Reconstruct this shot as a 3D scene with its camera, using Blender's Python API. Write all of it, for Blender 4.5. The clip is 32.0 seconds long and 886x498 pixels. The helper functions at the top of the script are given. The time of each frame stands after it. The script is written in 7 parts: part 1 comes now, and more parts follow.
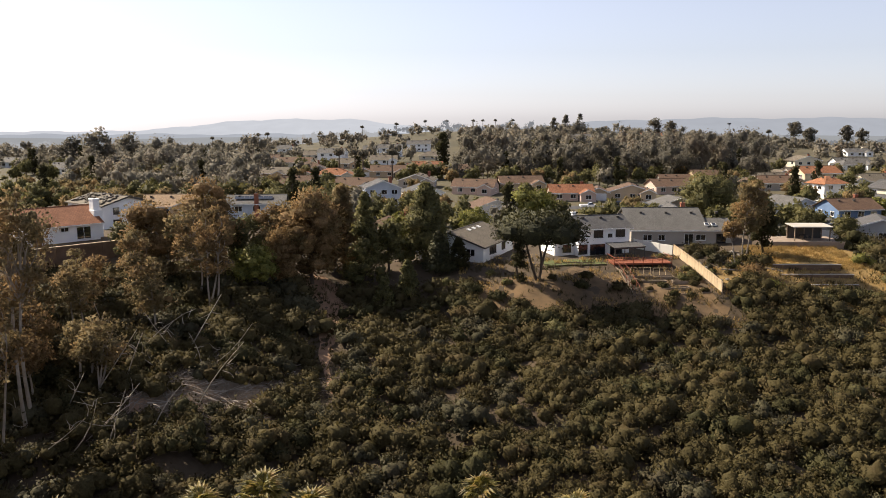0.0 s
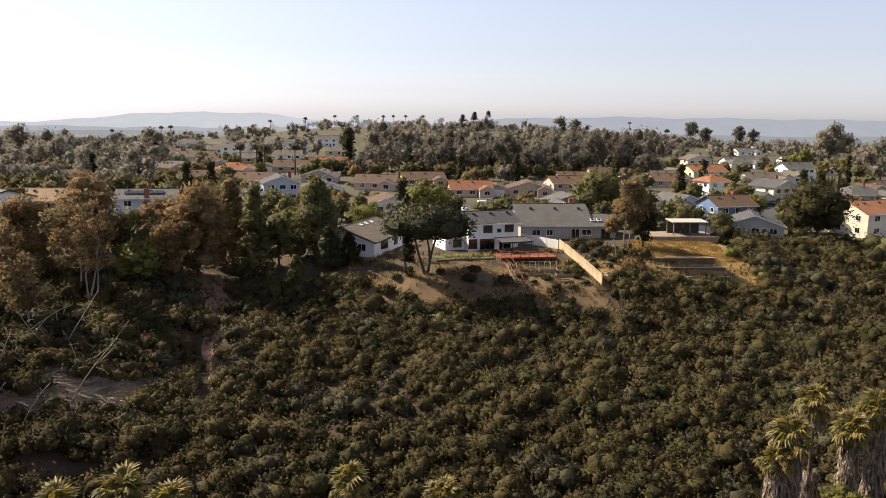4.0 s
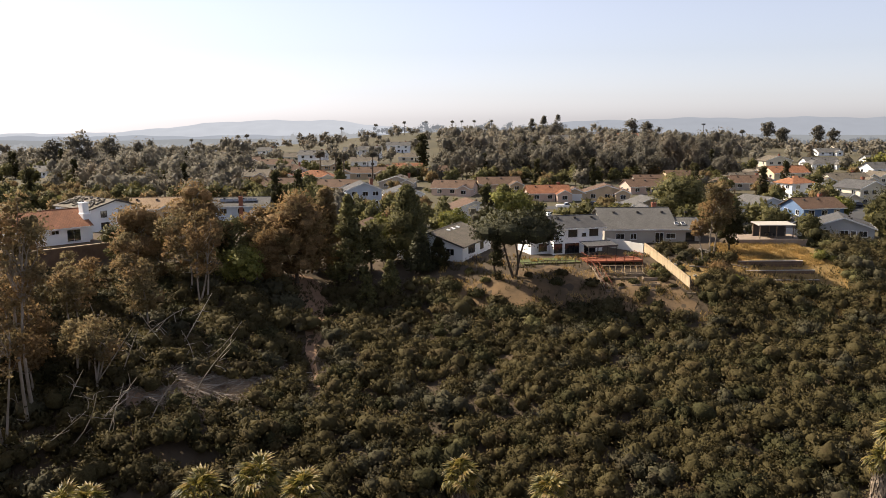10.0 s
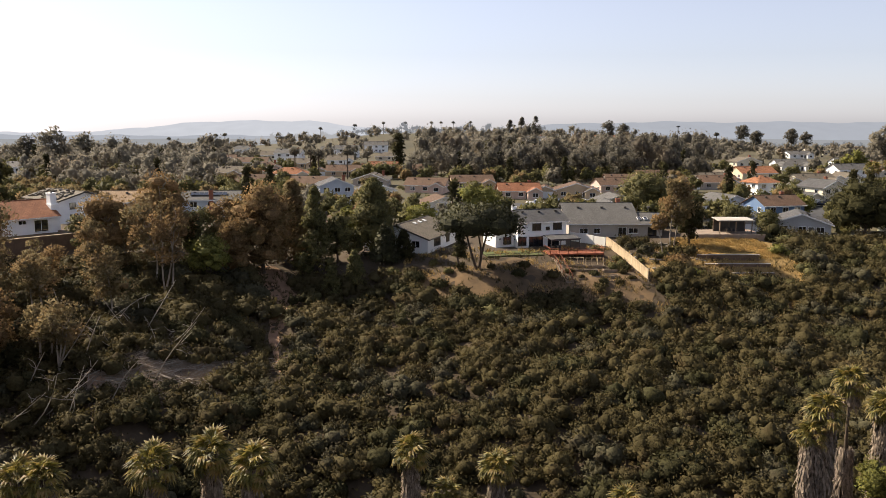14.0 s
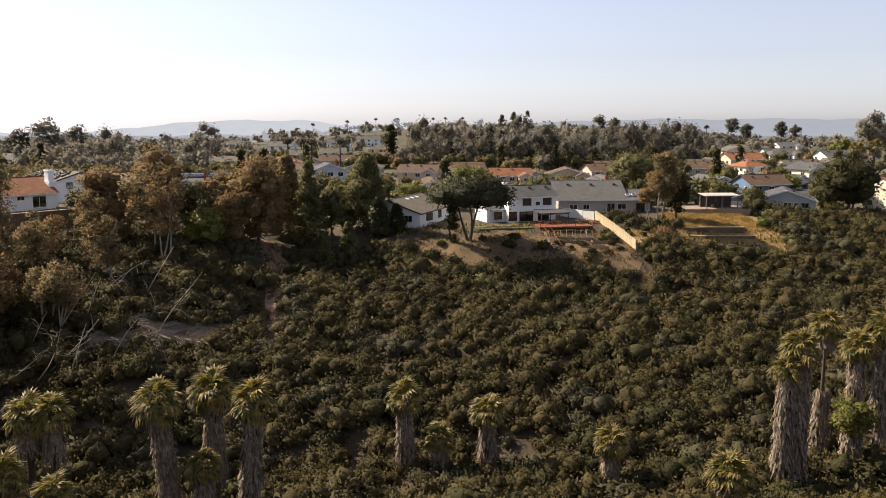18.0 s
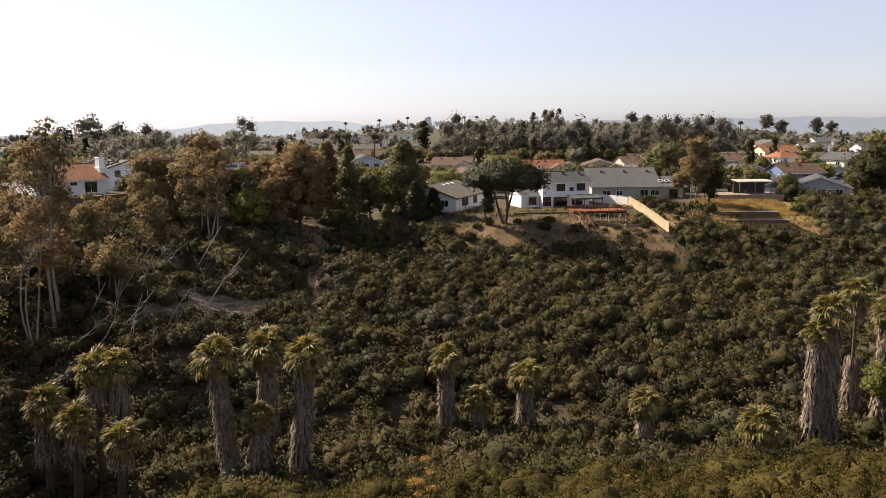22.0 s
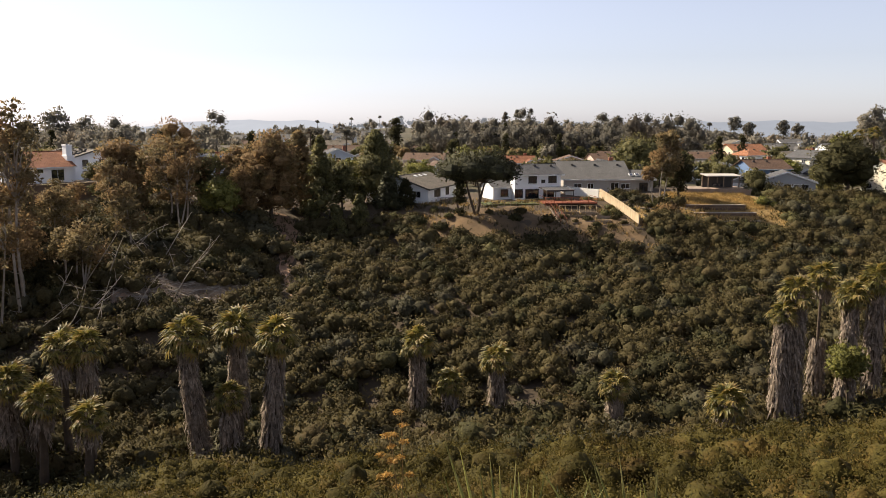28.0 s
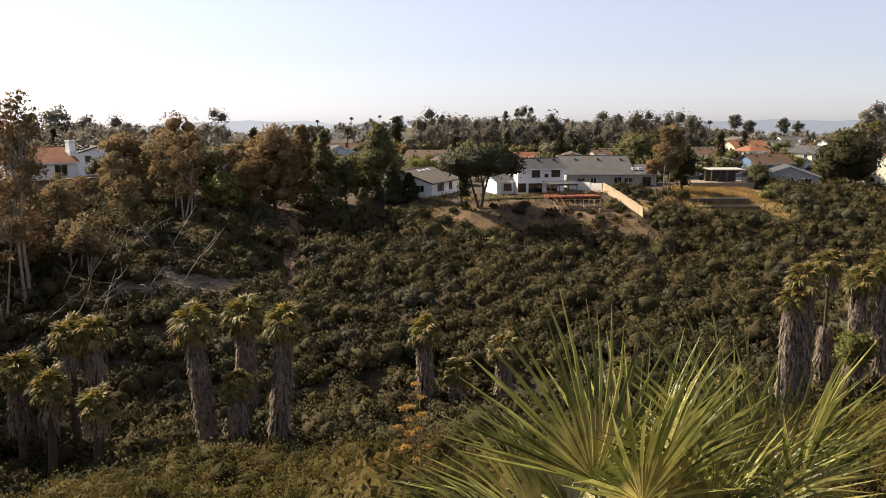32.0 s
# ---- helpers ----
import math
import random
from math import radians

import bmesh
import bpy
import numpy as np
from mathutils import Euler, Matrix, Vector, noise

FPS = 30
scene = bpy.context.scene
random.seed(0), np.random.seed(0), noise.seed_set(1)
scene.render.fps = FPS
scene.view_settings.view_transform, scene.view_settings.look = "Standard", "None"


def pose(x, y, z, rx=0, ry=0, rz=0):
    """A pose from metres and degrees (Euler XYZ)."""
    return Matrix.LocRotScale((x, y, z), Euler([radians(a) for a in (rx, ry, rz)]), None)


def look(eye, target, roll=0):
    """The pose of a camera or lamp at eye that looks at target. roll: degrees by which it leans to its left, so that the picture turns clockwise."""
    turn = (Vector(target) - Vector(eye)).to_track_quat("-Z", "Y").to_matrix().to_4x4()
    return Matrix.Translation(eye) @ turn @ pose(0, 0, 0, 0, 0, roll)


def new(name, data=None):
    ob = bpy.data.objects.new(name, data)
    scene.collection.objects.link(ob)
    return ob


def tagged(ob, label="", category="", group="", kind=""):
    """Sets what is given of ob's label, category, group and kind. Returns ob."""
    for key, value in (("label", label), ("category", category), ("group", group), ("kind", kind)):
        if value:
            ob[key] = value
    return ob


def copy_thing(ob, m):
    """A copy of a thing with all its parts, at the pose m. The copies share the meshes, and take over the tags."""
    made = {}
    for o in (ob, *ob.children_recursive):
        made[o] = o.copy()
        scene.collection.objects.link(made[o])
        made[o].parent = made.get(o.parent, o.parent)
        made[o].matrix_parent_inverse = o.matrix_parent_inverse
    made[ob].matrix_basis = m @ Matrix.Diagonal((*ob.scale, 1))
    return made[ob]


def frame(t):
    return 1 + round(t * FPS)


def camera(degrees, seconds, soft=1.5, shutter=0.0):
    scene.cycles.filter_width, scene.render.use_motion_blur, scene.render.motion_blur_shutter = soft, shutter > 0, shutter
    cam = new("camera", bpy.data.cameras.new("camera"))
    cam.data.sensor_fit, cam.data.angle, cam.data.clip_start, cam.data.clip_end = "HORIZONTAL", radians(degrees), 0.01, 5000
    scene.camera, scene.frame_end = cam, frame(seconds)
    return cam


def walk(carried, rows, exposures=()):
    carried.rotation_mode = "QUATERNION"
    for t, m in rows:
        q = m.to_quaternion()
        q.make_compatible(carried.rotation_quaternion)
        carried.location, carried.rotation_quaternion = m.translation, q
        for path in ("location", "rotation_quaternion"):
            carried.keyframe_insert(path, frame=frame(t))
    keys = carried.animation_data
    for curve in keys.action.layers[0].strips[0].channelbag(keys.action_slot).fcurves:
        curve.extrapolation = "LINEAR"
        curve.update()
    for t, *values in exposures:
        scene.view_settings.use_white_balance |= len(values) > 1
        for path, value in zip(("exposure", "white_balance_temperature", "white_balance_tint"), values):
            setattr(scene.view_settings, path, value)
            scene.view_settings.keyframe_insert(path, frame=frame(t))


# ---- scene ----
cam = camera(57.1, 32.0, soft=0.75)
PATH = [
    (0, (-1.645, 8.268, 25.04), (-1.691, 10.242, 24.724), -0.1),
    (0.5, (-1.345, 7.612, 24.797), (-1.382, 9.587, 24.485), -0.3),
    (1, (-0.561, 6.885, 24.924), (-0.588, 8.86, 24.61), -0.5),
    (1.5, (0.378, 6.435, 24.994), (0.366, 8.41, 24.678), -0.6),
    (2, (1.41, 6.219, 25.085), (1.427, 8.193, 24.763), -0.6),
    (2.5, (2.194, 6.18, 25.096), (2.247, 8.153, 24.774), -0.3),
    (3, (2.565, 6.192, 25.097), (2.658, 8.163, 24.771), 0.3),
    (3.5, (2.568, 6.118, 25.099), (2.698, 8.087, 24.773), 0.6),
    (5.5, (-0.122, 7.639, 25.575), (0.104, 9.6, 25.256), 0.9),
    (6, (-1.02, 7.405, 25.712), (-0.806, 9.369, 25.396), 1.0),
    (6.5, (-1.82, 7.072, 25.812), (-1.629, 9.038, 25.498), 0.9),
    (7, (-2.406, 6.642, 25.873), (-2.253, 8.611, 25.56), 0.6),
    (7.5, (-2.646, 6.106, 25.906), (-2.548, 8.079, 25.592), 0.3),
    (8, (-2.608, 5.462, 25.938), (-2.56, 7.436, 25.622), 0.2),
    (8.5, (-2.482, 4.754, 25.953), (-2.461, 6.729, 25.639), 0.1),
    (9, (-2.299, 4.012, 25.938), (-2.286, 5.987, 25.624), 0.0),
    (9.5, (-2.019, 3.319, 25.891), (-2.013, 5.294, 25.577), -0.2),
    (10, (-1.614, 2.844, 25.764), (-1.611, 4.819, 25.449), -0.3),
    (10.5, (-1.044, 2.632, 25.613), (-1.035, 4.607, 25.297), -0.4),
    (11, (-0.358, 2.608, 25.548), (-0.332, 4.582, 25.229), -0.5),
    (11.5, (0.291, 2.706, 25.555), (0.343, 4.68, 25.234), -0.4),
    (12, (0.789, 2.757, 25.569), (0.877, 4.73, 25.252), -0.2),
    (12.5, (1.094, 2.472, 25.591), (1.208, 4.444, 25.277), -0.0),
    (13, (1.2, 1.802, 25.507), (1.326, 3.774, 25.198), 0.1),
    (13.5, (1.202, 0.935, 25.101), (1.306, 2.908, 24.793), 0.2),
    (14, (1.185, 0.082, 24.38), (1.235, 2.057, 24.07), 0.2),
    (14.5, (1.113, -0.622, 23.486), (1.122, 1.353, 23.172), 0.2),
    (16.5, (1.255, -2.361, 21.347), (1.295, -0.386, 21.034), 0.1),
    (17, (1.137, -2.762, 21.294), (1.194, -0.787, 20.983), 0.2),
    (17.5, (1.146, -3.147, 20.852), (1.213, -1.172, 20.54), -0.0),
    (18, (1.257, -3.535, 20.097), (1.324, -1.561, 19.786), -0.1),
    (18.5, (1.276, -3.899, 19.224), (1.338, -1.924, 18.911), 0.1),
    (19, (0.947, -4.22, 18.53), (1.001, -2.245, 18.217), 0.3),
    (19.5, (0.354, -4.59, 18.174), (0.403, -2.615, 17.863), 0.5),
    (20, (-0.162, -5.092, 18.053), (-0.106, -3.117, 17.745), 0.3),
    (20.5, (-0.389, -5.734, 17.954), (-0.328, -3.758, 17.648), -0.0),
    (21, (-0.326, -6.431, 17.818), (-0.282, -4.455, 17.512), -0.2),
    (21.5, (-0.099, -7.056, 17.658), (-0.085, -5.08, 17.351), -0.4),
    (22, (0.167, -7.531, 17.477), (0.159, -5.555, 17.168), -0.4),
    (22.5, (0.413, -7.9, 17.295), (0.401, -5.924, 16.987), -0.3),
    (23, (0.687, -8.229, 17.112), (0.682, -6.253, 16.803), -0.4),
    (23.5, (1.019, -8.43, 16.925), (1.022, -6.454, 16.613), -0.4),
    (24, (1.334, -8.432, 16.758), (1.348, -6.457, 16.444), -0.3),
    (24.5, (1.566, -8.336, 16.629), (1.598, -6.361, 16.316), -0.2),
    (25, (1.68, -8.232, 16.515), (1.733, -6.257, 16.202), -0.1),
    (25.5, (1.644, -8.118, 16.406), (1.717, -6.145, 16.093), 0.1),
    (27.5, (0.339, -7.754, 15.761), (0.423, -5.78, 15.453), 0.2),
    (28, (0.066, -7.939, 15.608), (0.128, -5.963, 15.301), 0.2),
    (28.5, (-0.145, -8.061, 15.436), (-0.104, -6.085, 15.128), 0.1),
    (29, (-0.294, -8.041, 15.283), (-0.263, -6.065, 14.973), 0.0),
    (29.5, (-0.397, -7.953, 15.16), (-0.363, -5.977, 14.851), -0.0),
    (30, (-0.474, -7.993, 15.027), (-0.431, -6.017, 14.721), 0.0),
    (30.5, (-0.531, -8.133, 14.862), (-0.486, -6.157, 14.556), -0.0),
    (31, (-0.561, -8.188, 14.705), (-0.519, -6.212, 14.398), -0.1),
    (31.5, (-0.587, -8.119, 14.58), (-0.538, -6.143, 14.272), -0.1),
    (32, (-0.637, -8.014, 14.441), (-0.575, -6.039, 14.135), -0.0),
]
walk(cam, [(t, look(eye, target, roll)) for t, eye, target, roll in PATH])

# ---- sky and sun ----
SUN_AZ, SUN_EL = -59.0, 40.0          # degrees: bearing from +y (negative to the left), height
world = bpy.data.worlds.new("sky")
scene.world = world
world.use_nodes = True
wn = world.node_tree.nodes
sky = wn.new("ShaderNodeTexSky")
sky.sky_type = "NISHITA"
sky.sun_disc = False
sky.sun_elevation = radians(SUN_EL)
sky.sun_rotation = radians(SUN_AZ)
sky.altitude = 100
sky.air_density = 1.0
sky.dust_density = 0.6
sky.ozone_density = 1.0
wn["Background"].inputs["Strength"].default_value = 0.070
haze = wn.new("ShaderNodeHueSaturation")      # milky summer air
haze.inputs["Saturation"].default_value = 0.42
world.node_tree.links.new(sky.outputs[0], haze.inputs["Color"])
cool = wn.new("ShaderNodeMix")
cool.data_type, cool.blend_type = "RGBA", "MULTIPLY"
cool.inputs["Factor"].default_value, cool.inputs["B"].default_value = 1.0, (0.96, 0.96, 1.10, 1)
world.node_tree.links.new(haze.outputs[0], cool.inputs["A"])
world.node_tree.links.new(cool.outputs["Result"], wn["Background"].inputs[0])
scene.view_settings.exposure = 1.0

sun = new("sun", bpy.data.lights.new("sun", "SUN"))
sun.data.energy = 5.0
sun.data.angle = radians(0.6)
sun.data.color = (1.0, 0.87, 0.69)
to_sun = Vector((math.sin(radians(SUN_AZ)) * math.cos(radians(SUN_EL)), math.cos(radians(SUN_AZ)) * math.cos(radians(SUN_EL)), math.sin(radians(SUN_EL))))
sun.matrix_world = to_sun.to_track_quat("Z", "Y").to_matrix().to_4x4()


# ---- materials ----
def material(name, low, high, rough=0.85, scale=3.0, fine=40.0, bump=0.3, depth=0.02, metal=0.0, spec=0.3, vary=0.0, by="object"):
    """Two colours mixed by noise at two scales, with fine relief; vary: spread of brightness from piece to piece."""
    m = bpy.data.materials.new(name)
    m.use_nodes = True
    nt = m.node_tree
    n, l = nt.nodes, nt.links
    p = n["Principled BSDF"]
    tc = n.new("ShaderNodeTexCoord")
    big, small = n.new("ShaderNodeTexNoise"), n.new("ShaderNodeTexNoise")
    big.inputs["Scale"].default_value, small.inputs["Scale"].default_value = scale * 0.1, fine * 0.1
    big.inputs["Detail"].default_value, small.inputs["Detail"].default_value = 5, 4
    for t in (big, small):
        l.new(tc.outputs["Object"], t.inputs["Vector"])
    add = n.new("ShaderNodeMath")
    add.operation = "MULTIPLY_ADD"
    add.inputs[1].default_value = 0.45
    l.new(small.outputs["Fac"], add.inputs[0])
    half = n.new("ShaderNodeMath")
    half.operation = "MULTIPLY_ADD"
    half.inputs[1].default_value, half.inputs[2].default_value = 1.5, -0.55
    l.new(big.outputs["Fac"], half.inputs[0])
    l.new(half.outputs[0], add.inputs[2])
    add.use_clamp = True
    mix = n.new("ShaderNodeMix")
    mix.data_type = "RGBA"
    mix.inputs["A"].default_value, mix.inputs["B"].default_value = (*low, 1), (*high, 1)
    l.new(add.outputs[0], mix.inputs["Factor"])
    out = mix.outputs["Result"]
    if vary:
        src = n.new("ShaderNodeObjectInfo").outputs["Random"] if by == "object" else n.new("ShaderNodeNewGeometry").outputs["Random Per Island"]
        hsv = n.new("ShaderNodeHueSaturation")
        mr = n.new("ShaderNodeMapRange")
        mr.inputs["To Min"].default_value, mr.inputs["To Max"].default_value = 1 - vary, 1 + vary
        l.new(src, mr.inputs["Value"])
        l.new(mr.outputs[0], hsv.inputs["Value"])
        l.new(out, hsv.inputs["Color"])
        out = hsv.outputs["Color"]
    l.new(out, p.inputs["Base Color"])
    p.inputs["Roughness"].default_value, p.inputs["Metallic"].default_value = rough, metal
    p.inputs["Specular IOR Level"].default_value = spec
    if bump:
        b = n.new("ShaderNodeBump")
        b.inputs["Strength"].default_value, b.inputs["Distance"].default_value = bump, depth
        l.new(small.outputs["Fac"], b.inputs["Height"])
        l.new(b.outputs[0], p.inputs["Normal"])
    return m


def foliage(name, dark, light, accent=None, patch=0.35, through_light=0.3, rough=0.7, vary=0.35, accent_at=0.62, gloss=0.22, grain=0.26, relief=0.9):
    """Leaves: each one its own shade, patches of the plant lean to a second colour, some light passes through."""
    m = bpy.data.materials.new(name)
    m.use_nodes = True
    nt = m.node_tree
    n, l = nt.nodes, nt.links
    p = n["Principled BSDF"]
    geo, tc, noi = n.new("ShaderNodeNewGeometry"), n.new("ShaderNodeTexCoord"), n.new("ShaderNodeTexNoise")
    noi.inputs["Scale"].default_value, noi.inputs["Detail"].default_value = patch, 3
    l.new(tc.outputs["Object"], noi.inputs["Vector"])
    mix = n.new("ShaderNodeMix")
    mix.data_type = "RGBA"
    mix.inputs["A"].default_value, mix.inputs["B"].default_value = (*dark, 1), (*light, 1)
    l.new(geo.outputs["Random Per Island"], mix.inputs["Factor"])
    out = mix.outputs["Result"]
    if accent:
        ramp = n.new("ShaderNodeMapRange")
        ramp.inputs["From Min"].default_value, ramp.inputs["From Max"].default_value = accent_at - 0.1, accent_at + 0.08
        l.new(noi.outputs["Fac"], ramp.inputs["Value"])
        mix2 = n.new("ShaderNodeMix")
        mix2.data_type = "RGBA"
        mix2.inputs["B"].default_value = (*accent, 1)
        l.new(out, mix2.inputs["A"])
        l.new(ramp.outputs[0], mix2.inputs["Factor"])
        out = mix2.outputs["Result"]
    noi2 = n.new("ShaderNodeTexNoise")
    noi2.inputs["Scale"].default_value, noi2.inputs["Detail"].default_value = patch * 0.6, 2
    l.new(tc.outputs["Object"], noi2.inputs["Vector"])
    mr = n.new("ShaderNodeMapRange")
    mr.inputs["From Min"].default_value, mr.inputs["From Max"].default_value = 0.3, 0.7
    mr.inputs["To Min"].default_value, mr.inputs["To Max"].default_value = 1 - vary, 1 + vary
    l.new(noi2.outputs["Fac"], mr.inputs["Value"])
    hsv = n.new("ShaderNodeHueSaturation")
    l.new(mr.outputs[0], hsv.inputs["Value"])
    l.new(out, hsv.inputs["Color"])
    out = hsv.outputs["Color"]
    fine = n.new("ShaderNodeTexNoise")
    fine.inputs["Scale"].default_value, fine.inputs["Detail"].default_value = 4.5, 4
    l.new(tc.outputs["Object"], fine.inputs["Vector"])
    mr2 = n.new("ShaderNodeMapRange")
    mr2.inputs["From Min"].default_value, mr2.inputs["From Max"].default_value = 0.35, 0.65
    mr2.inputs["To Min"].default_value, mr2.inputs["To Max"].default_value = 1 - grain, 1 + grain
    l.new(fine.outputs["Fac"], mr2.inputs["Value"])
    hsv2 = n.new("ShaderNodeHueSaturation")
    l.new(mr2.outputs[0], hsv2.inputs["Value"])
    l.new(out, hsv2.inputs["Color"])
    out = hsv2.outputs["Color"]
    bp = n.new("ShaderNodeBump")
    bp.inputs["Strength"].default_value, bp.inputs["Distance"].default_value = relief, 0.12
    l.new(fine.outputs["Fac"], bp.inputs["Height"])
    l.new(bp.outputs[0], p.inputs["Normal"])
    l.new(out, p.inputs["Base Color"])
    p.inputs["Roughness"].default_value = rough
    p.inputs["Specular IOR Level"].default_value = gloss
    tr, ms = n.new("ShaderNodeBsdfTranslucent"), n.new("ShaderNodeMixShader")
    l.new(out, tr.inputs["Color"])
    ms.inputs[0].default_value = through_light
    l.new(p.outputs[0], ms.inputs[1])
    l.new(tr.outputs[0], ms.inputs[2])
    l.new(ms.outputs[0], n["Material Output"].inputs["Surface"])
    return m


def glass_pane(name, tint):
    m = bpy.data.materials.new(name)
    m.use_nodes = True
    p = m.node_tree.nodes["Principled BSDF"]
    p.inputs["Base Color"].default_value = (*tint, 1)
    p.inputs["Roughness"].default_value = 0.06
    p.inputs["Specular IOR Level"].default_value = 0.8
    return m


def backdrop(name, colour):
    """Far distance as plain emission, with the bright haze put into its colour."""
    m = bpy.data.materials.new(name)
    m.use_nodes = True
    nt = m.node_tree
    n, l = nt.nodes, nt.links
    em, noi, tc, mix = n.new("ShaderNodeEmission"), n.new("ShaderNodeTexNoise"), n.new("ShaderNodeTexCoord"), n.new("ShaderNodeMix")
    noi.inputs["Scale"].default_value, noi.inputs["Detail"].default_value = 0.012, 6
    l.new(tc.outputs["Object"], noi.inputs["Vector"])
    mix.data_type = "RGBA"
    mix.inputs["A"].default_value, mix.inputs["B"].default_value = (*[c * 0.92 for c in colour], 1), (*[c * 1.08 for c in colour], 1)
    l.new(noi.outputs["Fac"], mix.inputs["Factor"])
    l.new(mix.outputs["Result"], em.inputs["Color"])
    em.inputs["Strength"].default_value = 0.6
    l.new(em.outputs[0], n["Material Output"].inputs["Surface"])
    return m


def coursed(name, low, high, course, rough=0.85, bump=0.6, along="Z", spec=0.25):
    """Roofing laid in courses: the mixed colours of material() with a stepped relief every `course` metres."""
    m = material(name, low, high, rough, 6, 60, 0.0, 0.0, 0, spec)
    nt = m.node_tree
    n, l = nt.nodes, nt.links
    tc, br, bp = n.new("ShaderNodeTexCoord"), n.new("ShaderNodeTexBrick"), n.new("ShaderNodeBump")
    br.inputs["Scale"].default_value = 1.0
    br.inputs["Brick Width"].default_value, br.inputs["Row Height"].default_value = course * 1.3, course
    br.inputs["Mortar Size"].default_value = course * 0.08
    br.inputs["Color1"].default_value, br.inputs["Color2"].default_value, br.inputs["Mortar"].default_value = (0.9, 0.9, 0.9, 1), (1.12, 1.12, 1.12, 1), (0.55, 0.55, 0.55, 1)
    l.new(tc.outputs["UV"], br.inputs["Vector"])
    bp.inputs["Strength"].default_value, bp.inputs["Distance"].default_value = bump, course * 0.15
    l.new(br.outputs["Color"], bp.inputs["Height"])
    p = n["Principled BSDF"]
    l.new(bp.outputs[0], p.inputs["Normal"])
    mul = n.new("ShaderNodeMix")
    mul.data_type, mul.blend_type = "RGBA", "MULTIPLY"
    mul.inputs["Factor"].default_value = 1.0
    old = p.inputs["Base Color"].links[0].from_socket
    l.new(old, mul.inputs["A"])
    l.new(br.outputs["Color"], mul.inputs["B"])
    l.new(mul.outputs["Result"], p.inputs["Base Color"])
    return m


